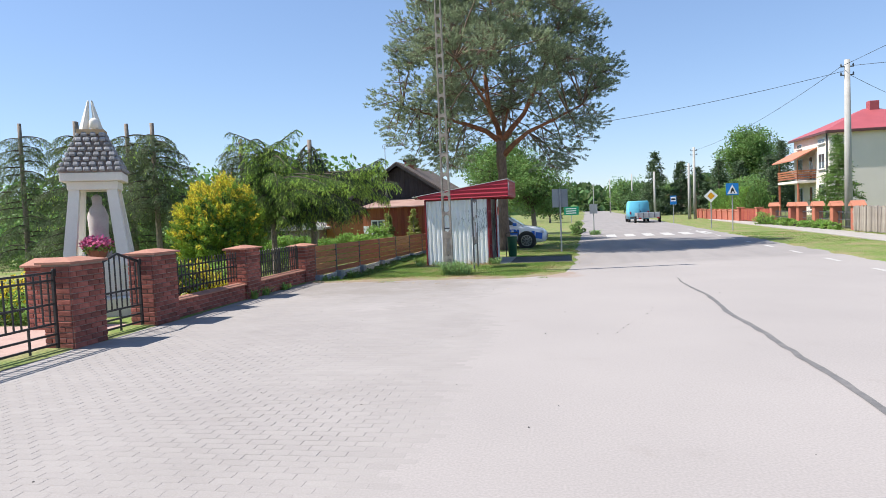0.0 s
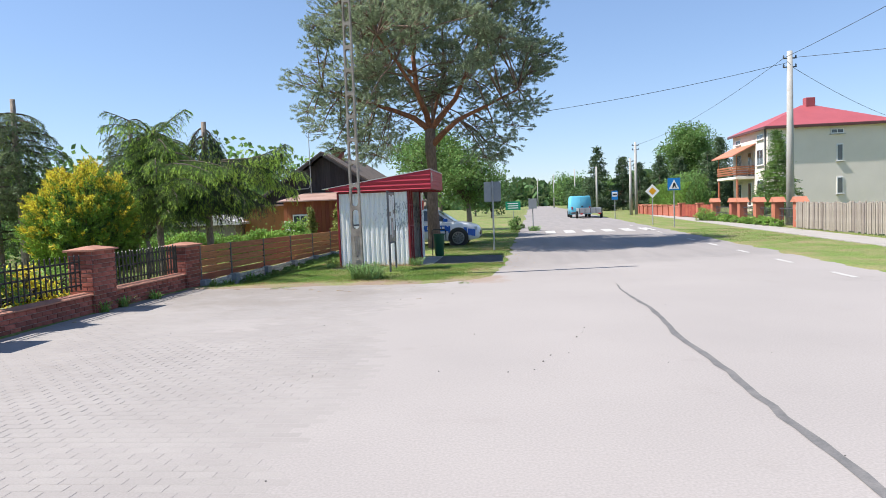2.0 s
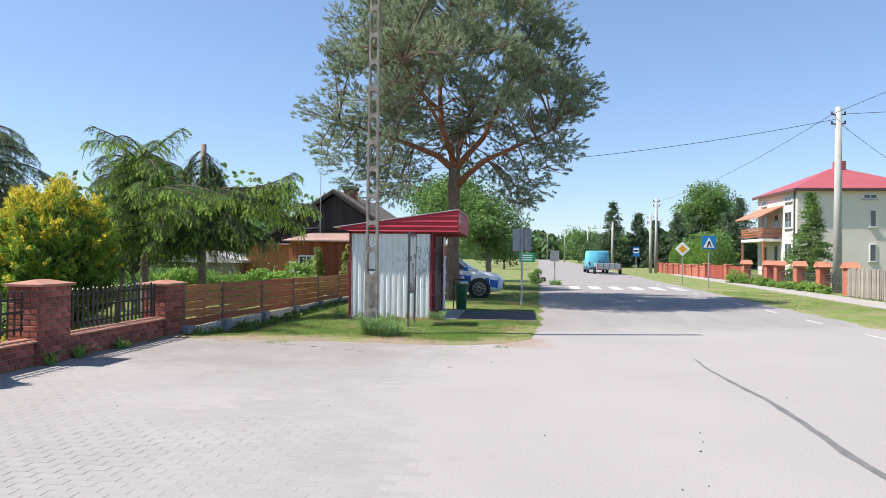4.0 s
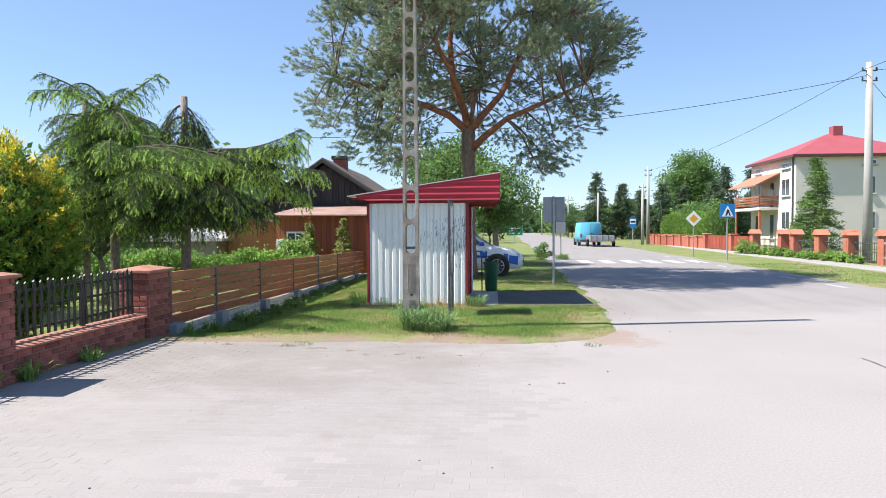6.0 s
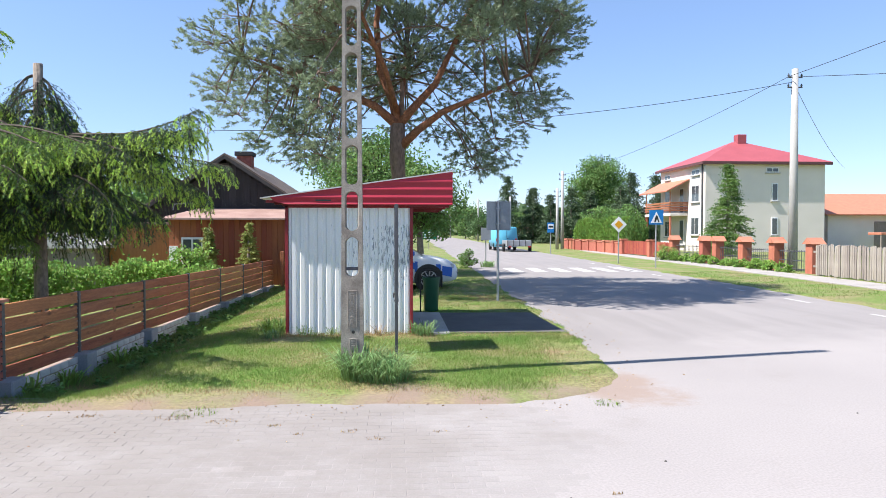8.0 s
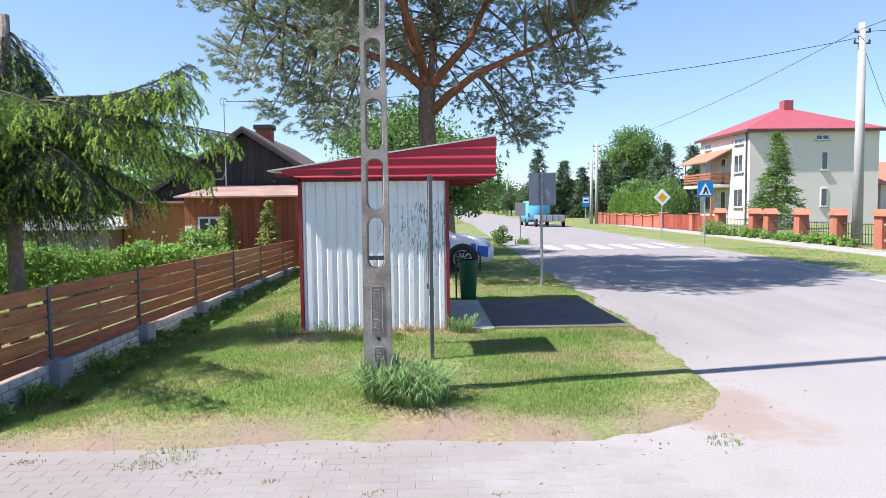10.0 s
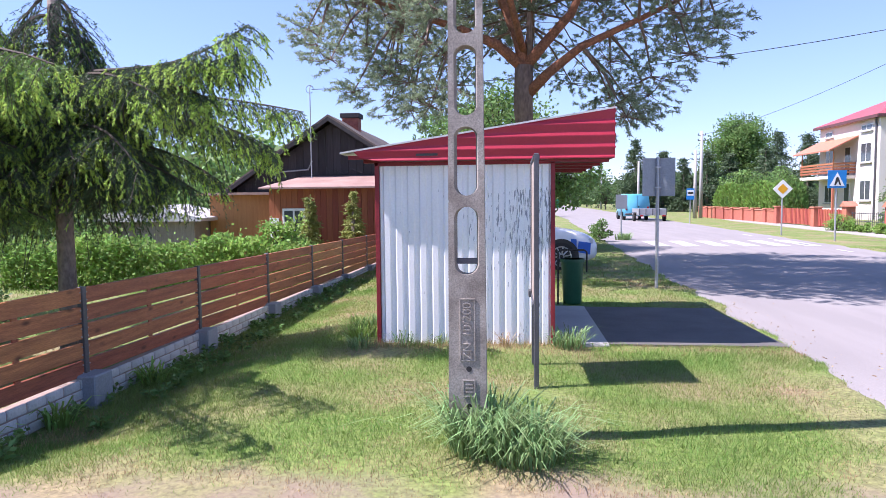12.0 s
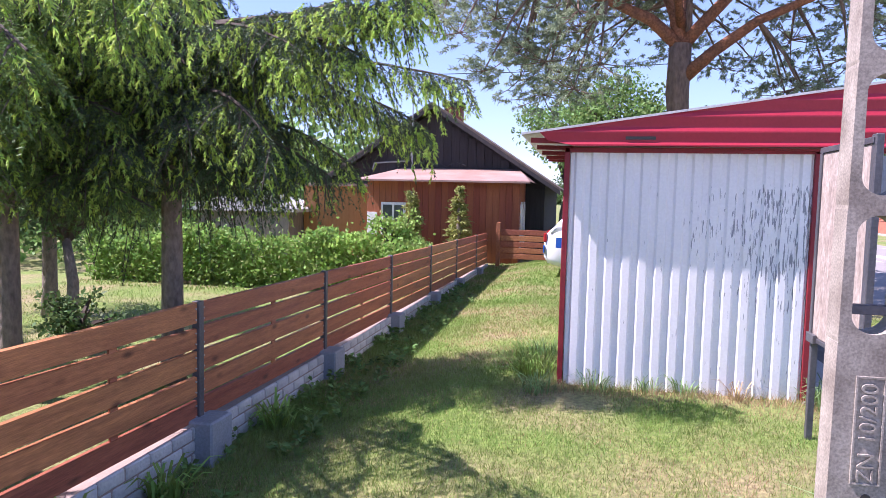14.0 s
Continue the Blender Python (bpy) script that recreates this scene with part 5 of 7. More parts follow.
for u, z, wv in ((0.03, 0.95, 0.86), (0.1, 1.25, 0.8), (0.2, 1.42, 0.74), (0.35, 1.46, 0.73), (0.5, 1.45, 0.73), (0.58, 1.38, 0.75), (0.66, 1.18, 0.8), (0.76, 0.92, 0.86)):
    x, w = CCX + u * CL, CW / 2 * wv
    secs.append([(x, CCY - CW / 2 * 0.9, 0.9), (x, CCY - w, z - 0.05), (x, CCY - w * 0.85, z), (x, CCY + w * 0.85, z), (x, CCY + w, z - 0.05), (x, CCY + CW / 2 * 0.9, 0.9)])
loft("cabin", secs, CARWHITE, car, "silver roof and pillars")
for sgn in (-1, 1):
    y = CCY + sgn * 0.735
    s = Shape()
    def side(u, z):
        return (CCX + u * CL, CCY + sgn * (CW / 2 * 0.9 - (z - 0.9) * 0.28 + 0.012), z)
    for a, b, c, d in (((0.12, 0.98), (0.32, 0.98), (0.32, 1.36), (0.2, 1.34)), ((0.335, 0.98), (0.52, 0.98), (0.51, 1.36), (0.335, 1.37)), ((0.535, 0.98), (0.69, 0.98), (0.585, 1.3), (0.53, 1.35))):
        s = Shape()
        s.add([side(*a), side(*b), side(*c), side(*d)], [(0, 1, 2, 3)])
        s.make("side_window", GLASSDARK, car)
    s = Shape()
    yy = CCY + sgn * (CW / 2 + 0.006)
    s.add([(CCX + 0.06 * CL, yy, 0.62), (CCX + 0.70 * CL, yy, 0.58), (CCX + 0.70 * CL, yy, 0.74), (CCX + 0.68 * CL, yy, 0.8), (CCX + 0.06 * CL, yy, 0.82)], [(0, 1, 2, 3, 4)])
    s.make("side_band", CARBLUE, car, "blue reflective band")
    for k in range(5):
        Shape().box(CCX + (0.5 + 0.035 * k) * CL, CCX + (0.525 + 0.035 * k) * CL, yy + sgn * 0.002, yy + sgn * 0.005, 0.66, 0.76).make("writing_bar", CARWHITE, car, "white bar of writing")
    s = Shape()
    s.add([(CCX + 0.885 * CL, CCY + sgn * CW / 2 * 0.985, 0.42), (CCX + 0.955 * CL, CCY + sgn * CW / 2 * 0.92, 0.36), (CCX + 0.96 * CL, CCY + sgn * CW / 2 * 0.92, 0.62), (CCX + 0.89 * CL, CCY + sgn * CW / 2 * 0.99, 0.66)], [(0, 1, 2, 3)])
    s.make("front_band", CARBLUE, car, "blue reflective patch")
    s = Shape()
    s.add([(CCX + 0.70 * CL, CCY + sgn * (CW / 2 + 0.003), 0.5), (CCX + 0.88 * CL, CCY + sgn * (CW / 2 * 0.97 + 0.004), 0.5), (CCX + 0.88 * CL, CCY + sgn * (CW / 2 * 0.97 + 0.004), 0.70), (CCX + 0.70 * CL, CCY + sgn * (CW / 2 + 0.003), 0.79)], [(0, 1, 2, 3)])
    s.make("wing_band", CARBLUE, car, "blue reflective film on the front wing")
    s = Shape()
    s.box(CCX + 0.90 * CL, CCX + 0.975 * CL, CCY + sgn * 0.62, CCY + sgn * 0.78, 0.60, 0.72, 0.02)
    s.make("headlight", LAMPCLEAR, car, "clear headlight")
    s = Shape()
    s.box(CCX - 0.01, CCX + 0.06, CCY + sgn * 0.55, CCY + sgn * 0.8, 0.72, 0.9, 0.02)
    s.make("tail_light", LAMPRED, car, "red tail light")
    s = Shape()
    s.box(CCX + 0.66 * CL, CCX + 0.70 * CL, CCY + sgn * 0.9, CCY + sgn * 1.06, 0.94, 1.06, 0.02)
    s.make("mirror", CARBLUE, car, "blue wing mirror")
    for u in (0.19, 0.795):
        s = Shape()
        s.tube([(CCX + u * CL, CCY + sgn * (CW / 2 - 0.2), 0.33), (CCX + u * CL, CCY + sgn * (CW / 2 + 0.004), 0.33)], 0.385, 24)
        s.make("wheel_arch", SIGNBLACK, car)
        wheel(car, CCX + u * CL, CCY + sgn * (CW / 2 + 0.012), 0.325, -sgn)
s = Shape()
s.add([(CCX + 0.595 * CL, CCY - 0.6, 1.36), (CCX + 0.595 * CL, CCY + 0.6, 1.36), (CCX + 0.765 * CL, CCY + 0.68, 0.93), (CCX + 0.765 * CL, CCY - 0.68, 0.93)], [(0, 1, 2, 3)])
s.make("windscreen", GLASSDARK, car)
Shape().box(CCX + 0.985 * CL, CCX + 1.005 * CL, CCY - 0.5, CCY + 0.5, 0.4, 0.55, 0.01).make("grille", SIGNBLACK, car)
Shape().box(CCX - 0.012, CCX + 0.01, CCY - 0.8, CCY + 0.8, 0.5, 0.66, 0.005).make("rear_band", CARBLUE, car, "blue band across the tailgate")


# ---- light blue van with a flat trailer ----
van = thing("delivery_van", "light blue panel van driving on the road", "van")
VX, VY, VW = 6.5, 63.2, 1.85
secs = []
for v, zb, zt, wv in ((0.0, 0.35, 1.9, 0.97), (0.05, 0.3, 1.95, 1), (2.6, 0.3, 1.96, 1), (3.3, 0.3, 1.9, 0.97), (3.9, 0.3, 1.25, 0.95), (4.5, 0.32, 1.05, 0.9), (4.65, 0.4, 0.85, 0.82)):
    w = VW / 2 * wv
    xm = VX + VW / 2
    secs.append([(xm - w, VY + v, zb), (xm - w, VY + v, zt * 0.55), (xm - w * 0.9, VY + v, zt - 0.06), (xm - w * 0.8, VY + v, zt), (xm + w * 0.8, VY + v, zt), (xm + w * 0.9, VY + v, zt - 0.06), (xm + w, VY + v, zt * 0.55), (xm + w, VY + v, zb)])
loft("body", secs, VANBLUE, van, "light blue body")
for x in (VX + 0.08, VX + VW - 0.2):
    Shape().box(x, x + 0.12, VY - 0.015, VY + 0.02, 0.75, 1.0, 0.01).make("tail_light", LAMPRED, van, "red tail light")
Shape().box(VX + 0.05, VX + VW - 0.05, VY - 0.08, VY + 0.02, 0.36, 0.52, 0.03).make("bumper", STEEL, van)
Shape().box(VX + VW / 2 - 0.006, VX + VW / 2 + 0.006, VY - 0.008, VY + 0.01, 0.55, 1.85).make("door_seam", STEEL, van)
Shape().box(VX + VW / 2 + 0.05, VX + VW / 2 + 0.16, VY - 0.03, VY, 0.95, 1.05, 0.01).make("door_handle", SIGNBLACK, van)
for sgn, x in ((1, VX), (-1, VX + VW)):
    for y in (VY + 0.9, VY + 3.6):
        s = Shape()
        s.tube([(x - 0.0 * sgn, y, 0.31), (x + 0.2 * sgn, y, 0.31)], 0.31, 18)
        s.make("wheel", RUBBER, van, "black tyre")
trailer = thing("flat_trailer", "grey galvanised flatbed trailer behind a van", "trailer")
TX, TY = 6.95, 59.9
Shape().box(TX, TX + 1.9, TY, TY + 2.6, 0.42, 0.5, 0.01).make("bed", GALV, trailer)
for a, b, c, d in ((TX, TX + 1.9, TY, TY + 0.04), (TX, TX + 1.9, TY + 2.56, TY + 2.6), (TX, TX + 0.04, TY + 0.04, TY + 2.56), (TX + 1.86, TX + 1.9, TY + 0.04, TY + 2.56)):
    Shape().box(a, b, c, d, 0.5, 0.88, 0.01).make("side_board", GALV, trailer, "dull galvanised side board")
for k in range(5):
    Shape().box(TX + 0.46 * k, TX + 0.46 * k + 0.05, TY - 0.03, TY, 0.45, 0.9, 0.005).make("stanchion", STEEL, trailer)
for x in (TX - 0.18, TX + 1.9):
    s = Shape()
    s.tube([(x, TY + 1.2, 0.28), (x + 0.18, TY + 1.2, 0.28)], 0.28, 18)
    s.make("wheel", RUBBER, trailer)
    Shape().box(x - 0.01, x + 0.2, TY + 0.85, TY + 1.55, 0.58, 0.62, 0.02).make("mudguard", SIGNBLACK, trailer)
for x in (TX + 0.1, TX + 1.6):
    Shape().box(x, x + 0.22, TY - 0.05, TY - 0.02, 0.35, 0.45, 0.01).make("tail_light", LAMPRED, trailer, "red tail light")
s = Shape()
s.tube([(TX + 0.95, TY + 2.6, 0.45), (VX + VW / 2, VY + 0.0, 0.42)], 0.04, 8)
s.make("drawbar", STEEL, trailer)


# ---- wayside shrine in the yard ----
SX, SY = -7.45, 10.1
shrine = thing("wayside_shrine", "cream stone wayside shrine with cobbled pyramid roof", "shrine")
s = Shape()
s.box(SX - 0.72, SX + 0.72, SY - 0.72, SY + 0.72, -0.05, 0.35, 0.03)
s.box(SX - 0.56, SX + 0.56, SY - 0.56, SY + 0.56, 0.35, 1.05, 0.03)
s.make("plinth", WHITEPLASTER, shrine, "cream stepped plinth")
for sx in (-1, 1):
    for sy in (-1, 1):
        s = Shape()
        b = [(SX + sx * (0.48 + d * 0.11), SY + sy * (0.48 + e * 0.11), 0.9) for d, e in ((-1, -1), (1, -1), (1, 1), (-1, 1))]
        t = [(SX + sx * (0.32 + d * 0.09), SY + sy * (0.32 + e * 0.09), 2.3) for d, e in ((-1, -1), (1, -1), (1, 1), (-1, 1))]
        s.add(b + t, [(3, 2, 1, 0), (4, 5, 6, 7), (0, 1, 5, 4), (1, 2, 6, 5), (2, 3, 7, 6), (3, 0, 4, 7)])
        s.make("leg", WHITEPLASTER, shrine, "leaning cream plaster leg")
for a, b, z in ((0.44, 0.22, 2.27), (0.54, 0.2, 2.42)):
    s = Shape()
    for x0, x1, y0, y1 in ((-a, a, -a, -a + b), (-a, a, a - b, a), (-a, -a + b, -a + b, a - b), (a - b, a, -a + b, a - b)):
        s.box(SX + x0, SX + x1, SY + y0, SY + y1, z, z + 0.15, 0.012)
    s.make("architrave", WHITEPLASTER, shrine, "cream moulded architrave")
def pyramid(z0, z1, r0, r1):
    s = Shape()
    vs = [(SX + i * r, SY + j * r, z) for r, z in ((r0, z0), (r1, z1)) for i, j in ((-1, -1), (1, -1), (1, 1), (-1, 1))]
    s.add(vs, [(3, 2, 1, 0), (4, 5, 6, 7), (0, 1, 5, 4), (1, 2, 6, 5), (2, 3, 7, 6), (3, 0, 4, 7)])
    return s
pyramid(2.57, 3.3, 0.54, 0.18).make("roof_core", MORTAR, shrine)
PIECES.append(("shrine", shrine))
pyramid(3.28, 3.36, 0.24, 0.24).make("roof_collar", TANSTONE, shrine, "tan stone collar")
for sx, sy in ((-1, -1), (1, -1), (1, 1), (-1, 1)):
    s = Shape()
    s.tube([(SX + sx * 0.13, SY + sy * 0.13, 3.34), (SX + sx * 0.03, SY + sy * 0.03, 3.9)], [0.085, 0.015], 5)
    s.make("spire_leaf", WHITEPLASTER, shrine, "cream spire leaf")
s = Shape()
s.tube([(SX + 0.07, SY - 0.2, 3.36), (SX + 0.07, SY - 0.2, 3.42), (SX + 0.07, SY - 0.2, 3.5), (SX + 0.07, SY - 0.2, 3.56)], [0.06, 0.09, 0.09, 0.04], 14)
s.make("ball", WHITEPLASTER, shrine, smooth=True)
s = Shape()
s.tube([(SX, SY, 1.05), (SX, SY, 1.15), (SX, SY, 1.5), (SX, SY, 1.8), (SX, SY, 1.95), (SX, SY, 2.02), (SX, SY, 2.15), (SX, SY, 2.2)], [0.19, 0.2, 0.16, 0.18, 0.13, 0.08, 0.09, 0.03], 18)
tagged(s.make("stone_statue", STATUE, smooth=True), "pale stone statue standing inside a shrine", "statue")
shrine.matrix_basis = Matrix.Translation((SX, SY, 0)) @ Matrix.Rotation(radians(30), 4, "Z") @ Matrix.Diagonal((0.93, 0.93, 1, 1)) @ Matrix.Translation((-SX, -SY, 0))
planter = thing("flower_pot", "terracotta pot of pink flowers on the shrine plinth", "flower pot", at=(SX + 0.2, SY - 0.34, 1.05))
s = Shape()
s.tube([(0, 0, 0), (0, 0, 0.04), (0, 0, 0.16)], [0.12, 0.15, 0.19], 16)
s.make("pot", TERRA, planter)


# ---- plants ----
def unit(v):
    return v / np.maximum(np.linalg.norm(v, axis=-1, keepdims=True), 1e-9)


def cards(name, base, way, length, width, material, parent=None, bend=0.0, needle=False):
    """Many pointed leaves or needles: base points, directions, lengths, widths (arrays). Diamonds of two triangles."""
    base, way = np.asarray(base, float), unit(np.asarray(way, float))
    n = len(base)
    length = np.broadcast_to(np.asarray(length, float).reshape(-1, 1), (n, 1))
    width = np.broadcast_to(np.asarray(width, float).reshape(-1, 1), (n, 1))
    side = unit(np.cross(way, unit(rng.normal(size=(n, 3)))))
    mid = base + way * length * 0.45
    tip = base + way * length
    tip[:, 2] -= (bend * length[:, 0])
    if needle:
        v = np.stack([base - side * width / 2, base + side * width / 2, tip], 1).reshape(-1, 3)
        return mesh_np(name, v, np.arange(3 * n).reshape(-1, 3), material, parent)
    v = np.stack([base, mid - side * width / 2, tip, mid + side * width / 2], 1).reshape(-1, 3)
    f = np.arange(4 * n).reshape(-1, 4)
    return mesh_np(name, v, f, material, parent)


def ball_points(n):
    p = unit(rng.normal(size=(n, 3)))
    return p * rng.random((n, 1)) ** (1 / 3)


def pine():
    t = thing("pine_tree", "tall spreading pine with orange upper limbs", "tree", at=(0, 0, 0))
    bx, by = -1.5, 26.05
    s = Shape()
    s.tube([(bx + 0.03, by, -0.2), (bx + 0.0, by, 0.3), (bx - 0.03, by, 1.5), (bx + 0.02, by, 3.0), (bx - 0.02, by, 3.5), (bx, by, 4.35)], [0.31, 0.245, 0.205, 0.18, 0.20, 0.19], 14)
    s.make("trunk", BARKPINE, t, smooth=True)
    fork = Vector((bx, by, 4.3))
    limbs = [
        [fork, (bx - 0.55, by - 0.2, 4.75), (bx - 1.3, by - 0.4, 5.05), (bx - 2.4, by - 0.6, 5.4), (bx - 3.8, by - 0.6, 5.9)],
        [fork, (bx - 0.12, by, 4.9), (bx - 0.45, by + 0.1, 5.7), (bx - 0.55, by + 0.2, 7.0), (bx - 0.3, by + 0.3, 8.6), (bx - 0.2, by + 0.3, 10.4), (bx + 0.1, by + 0.2, 11.8)],
        [fork, (bx + 0.4, by - 0.1, 4.75), (bx + 0.95, by - 0.1, 5.35), (bx + 1.35, by, 6.2), (bx + 1.9, by, 7.4), (bx + 2.4, by + 0.2, 8.6)],
        [(bx + 0.05, by, 3.75), (bx + 0.5, by - 0.3, 4.15), (bx + 1.1, by - 0.7, 4.55), (bx + 2.1, by - 1.2, 4.9), (bx + 3.2, by - 1.2, 5.4)],
        [fork, (bx + 0.1, by + 0.6, 5.0), (bx + 0.2, by + 1.7, 5.9), (bx + 0.3, by + 3.2, 6.9)],
        [fork + Vector((0, 0, 0.3)), (bx - 0.3, by - 1.0, 5.5), (bx - 0.8, by - 2.2, 6.4), (bx - 1.2, by - 3.2, 7.0)],
        [(bx - 0.5, by + 0.15, 6.3), (bx - 1.4, by, 7.1), (bx - 2.6, by + 0.1, 8.2)],
        [(bx - 0.4, by + 0.2, 7.8), (bx + 0.8, by - 0.6, 8.9), (bx + 1.6, by - 1.2, 9.8)],
    ]
    nodes = []
    for k, l in enumerate(limbs):
        s = Shape()
        r = np.linspace(0.125 if k < 4 else 0.08, 0.03, len(l))
        s.tube(l, list(r), 9)
        s.make("limb", BARKRED, t, "orange-barked limb", smooth=True)
        for a, b in zip(l, l[1:]):
            for u in (0.0, 0.5):
                nodes.append(Vector(a).lerp(Vector(b), u))
        nodes.append(Vector(l[-1]))
    nodes = [p for p in nodes if (p - fork).length > 1.2]
    N = np.array(nodes)
    s = Shape()
    s.tube([(bx + 0.12, by - 0.05, 4.5), (bx + 0.1, by - 0.08, 5.4)], [0.06, 0.05], 8)
    s.make("dead_stub", BARKPINE, t)
    # foliage masses: shells of an uneven crown, thin in the middle
    centres = []
    while len(centres) < 262:
        p = ball_points(1)[0]
        q = np.array([bx + 0.12 + p[0] * 4.3, by + p[1] * 4.4, 7.6 + p[2] * 4.6])
        rr = np.linalg.norm(p)
        hz = math.hypot(q[0] - bx, q[1] - by)
        if rr < 0.36 or (q[2] < 6.4 and hz < 1.7) or q[2] < 3.5 + 0.25 * abs(math.sin(q[0] * 2.1)) or (q[2] < 4.6 and hz < 2.0):
            continue
        if q[1] < by + 0.8 and abs(q[0] - bx) < 1.5 and q[2] < 6.3:
            continue
        if q[2] > 9.5 and hz > 3.6:
            continue
        if all(np.linalg.norm(q - c) > 0.5 for c in centres):
            centres.append(q)
    # hanging skirts low on both sides
    for x, z in ((-4.8, 4.9), (-4.2, 4.2), (-3.5, 3.9), (-3.2, 4.5), (-3.9, 3.5), (-3.3, 3.4), (-4.4, 3.9), (-2.9, 3.8), (0.5, 3.2), (0.9, 3.4), (1.2, 3.8), (-5.2, 5.3), (0.4, 3.6), (0.9, 3.9), (1.5, 4.2), (0.2, 4.3), (2.0, 4.7), (2.3, 5.2), (-5.7, 5.9), (-5.9, 6.4), (-5.6, 4.7), (-5.2, 4.3), (-6.0, 5.2), (-4.8, 3.7), (-5.9, 5.6), (-4.5, 4.5)):
        centres.append(np.array([x, by + rng.uniform(-1.5, 1.0), z]))
    twigs, tufts, dirs = Shape(), [], []
    for c in centres:
        near = N[np.argmin(np.linalg.norm(N - c, axis=1))]
        mid = (near + c) / 2 + np.array([0, 0, 0.15])
        twigs.tube([near, mid, c], [0.035, 0.024, 0.012], 5, cap=False)
        out = unit((c - np.array([bx, by, 6.0]))[None])[0]
        k = int(rng.integers(52, 84) * (0.6 if c[2] < 5.8 else 1.0))
        size = rng.uniform(0.5, 0.95)
        p = ball_points(k) * np.array([size, size, size * 0.55]) + c
        tufts.append(p)
        d = unit(p - c + out * 0.5 + np.array([0, 0, 0.25]))
        dirs.append(d)
        for q in p[::4]:
            twigs.tube([c, (c + q) / 2 - np.array([0, 0, 0.04]), q], [0.012, 0.008, 0.005], 4, cap=False)
    twigs.make("twigwork", BARKPINE, t, "grey-brown twigs", smooth=True)["kind"] = "stuff"
    P, D = np.concatenate(tufts), np.concatenate(dirs)
    m = 28
    along = rng.random((len(P) * m, 1))
    B = np.repeat(P, m, 0) + np.repeat(D, m, 0) * (along - 0.5) * 0.16 + rng.normal(size=(len(P) * m, 3)) * 0.012
    W = unit(np.repeat(D, m, 0) * 0.75 + unit(rng.normal(size=(len(P) * m, 3))) * 0.8)
    ob = cards("crown", B, W, rng.uniform(0.06, 0.11, len(B)), 0.021, NEEDLE, t, needle=True)
    tagged(ob, "grey-green needle tufts", kind="stuff")


def spruce(name, label, base, top, low, branches, reach, topped, foliage, extra=(), shoots=0.5, hang=0.5, r0=0.12, step=0.075,
           twigs=12, needles=12, size=0.026, fat=0.0085, limb_top=None, group=""):
    """A spruce: trunk, boughs, branchlets that fan out and hang from each bough, side twigs clothed in needles, and young tips."""
    t = thing(name, label, "tree", group)
    x, y, z = base
    s = Shape()
    lean = rng.uniform(-0.06, 0.06, 2)
    pts = [(x + lean[0] * u, y + lean[1] * u, z - 0.2 + (top + 0.2 - z) * u) for u in np.linspace(0, 1, 9)]
    s.tube(pts, [r0 * (1.25 if i == 0 else 1) * (1 - (0.4 if topped else 0.85) * i / 8) for i in range(9)], 12)
    s.make("trunk", BARKSPR, t, smooth=True)
    paths = []
    for k in range(branches):
        u = (k + rng.random()) / branches
        h = low + ((limb_top or top * 0.93) - low) * u
        az = 2.399 * k + rng.uniform(-0.5, 0.5)
        ln = reach * (1.0 - 0.75 * u if not topped else 0.95 - 0.45 * u) * rng.uniform(0.65, 1.12)
        d = np.array([math.cos(az), math.sin(az), 0])
        rise = rng.uniform(0.05, 0.3)
        paths.append([np.array([x, y, h]) + d * ln * q + np.array([0, 0, ln * (rise * q - (rise + 0.14) * q * q)]) for q in np.linspace(0, 1, 7)])
    for e in extra:
        e = [np.array(q, float) for q in e]
        paths.append([e[0] + (e[-1] - e[0]) * q + (4 * q * (1 - q)) * (e[1] - (e[0] + e[-1]) / 2) for q in np.linspace(0, 1, 9)])
    wood = Shape()
    O, D, L, U = [], [], [], []
    for p in paths:
        wood.tube(p, list(np.linspace(0.03, 0.006, len(p))), 5, cap=False)
        p = np.array(p)
        seg = np.linalg.norm(np.diff(p, axis=0), axis=1)
        arc = np.r_[0, np.cumsum(seg)]
        for a in np.arange(0.16 * arc[-1], arc[-1], step):
            o = np.array([np.interp(a, arc, p[:, i]) for i in range(3)])
            j = min(np.searchsorted(arc, a), len(seg)) - 1
            fwd = unit((p[j + 1] - p[j])[None])[0]
            side = unit(np.cross(fwd, [0, 0, 1.0])[None])[0]
            u = a / arc[-1]
            for sg in (-1, 1, 0):
                if sg == 0 and rng.random() < 0.35:
                    continue
                O.append(o)
                D.append(fwd * rng.uniform(0.25, 0.75) + side * sg * rng.uniform(0.5, 0.9) + np.array([0, 0, rng.uniform(-0.35, 0.1) if sg else -0.9]))
                L.append(hang * rng.uniform(0.45, 1.15) * (1.1 - 0.6 * u))
                U.append(u)
        O.append(p[-2]), D.append(p[-1] - p[-2]), L.append(hang * 0.5), U.append(1.0)
    O, D, L, U = np.array(O), unit(np.array(D)), np.array(L), np.array(U)
    for o, d, l in zip(O[::2], D[::2], L[::2]):
        wood.tube([o, o + d * l * 0.5 - np.array([0, 0, 0.14 * l]), o + d * l - np.array([0, 0, 0.55 * l])], [0.006, 0.005, 0.003], 3, cap=False)
    wood.make("branchwork", TWIGBARK, t, "brown spruce branches")["kind"] = "stuff"
    # side twigs along each branchlet
    n = len(O)
    q = (np.arange(twigs) + rng.random((n, twigs))) / twigs
    drop = np.array([0, 0, -1.0])
    at = O[:, None] + D[:, None] * (q * L[:, None])[..., None] + drop * (0.55 * q * q * L[:, None])[..., None]
    tan = unit(D[:, None] + drop * (1.1 * q)[..., None])
    side = unit(np.cross(tan, np.broadcast_to([0.0, 0, 1], tan.shape)) + 1e-4)
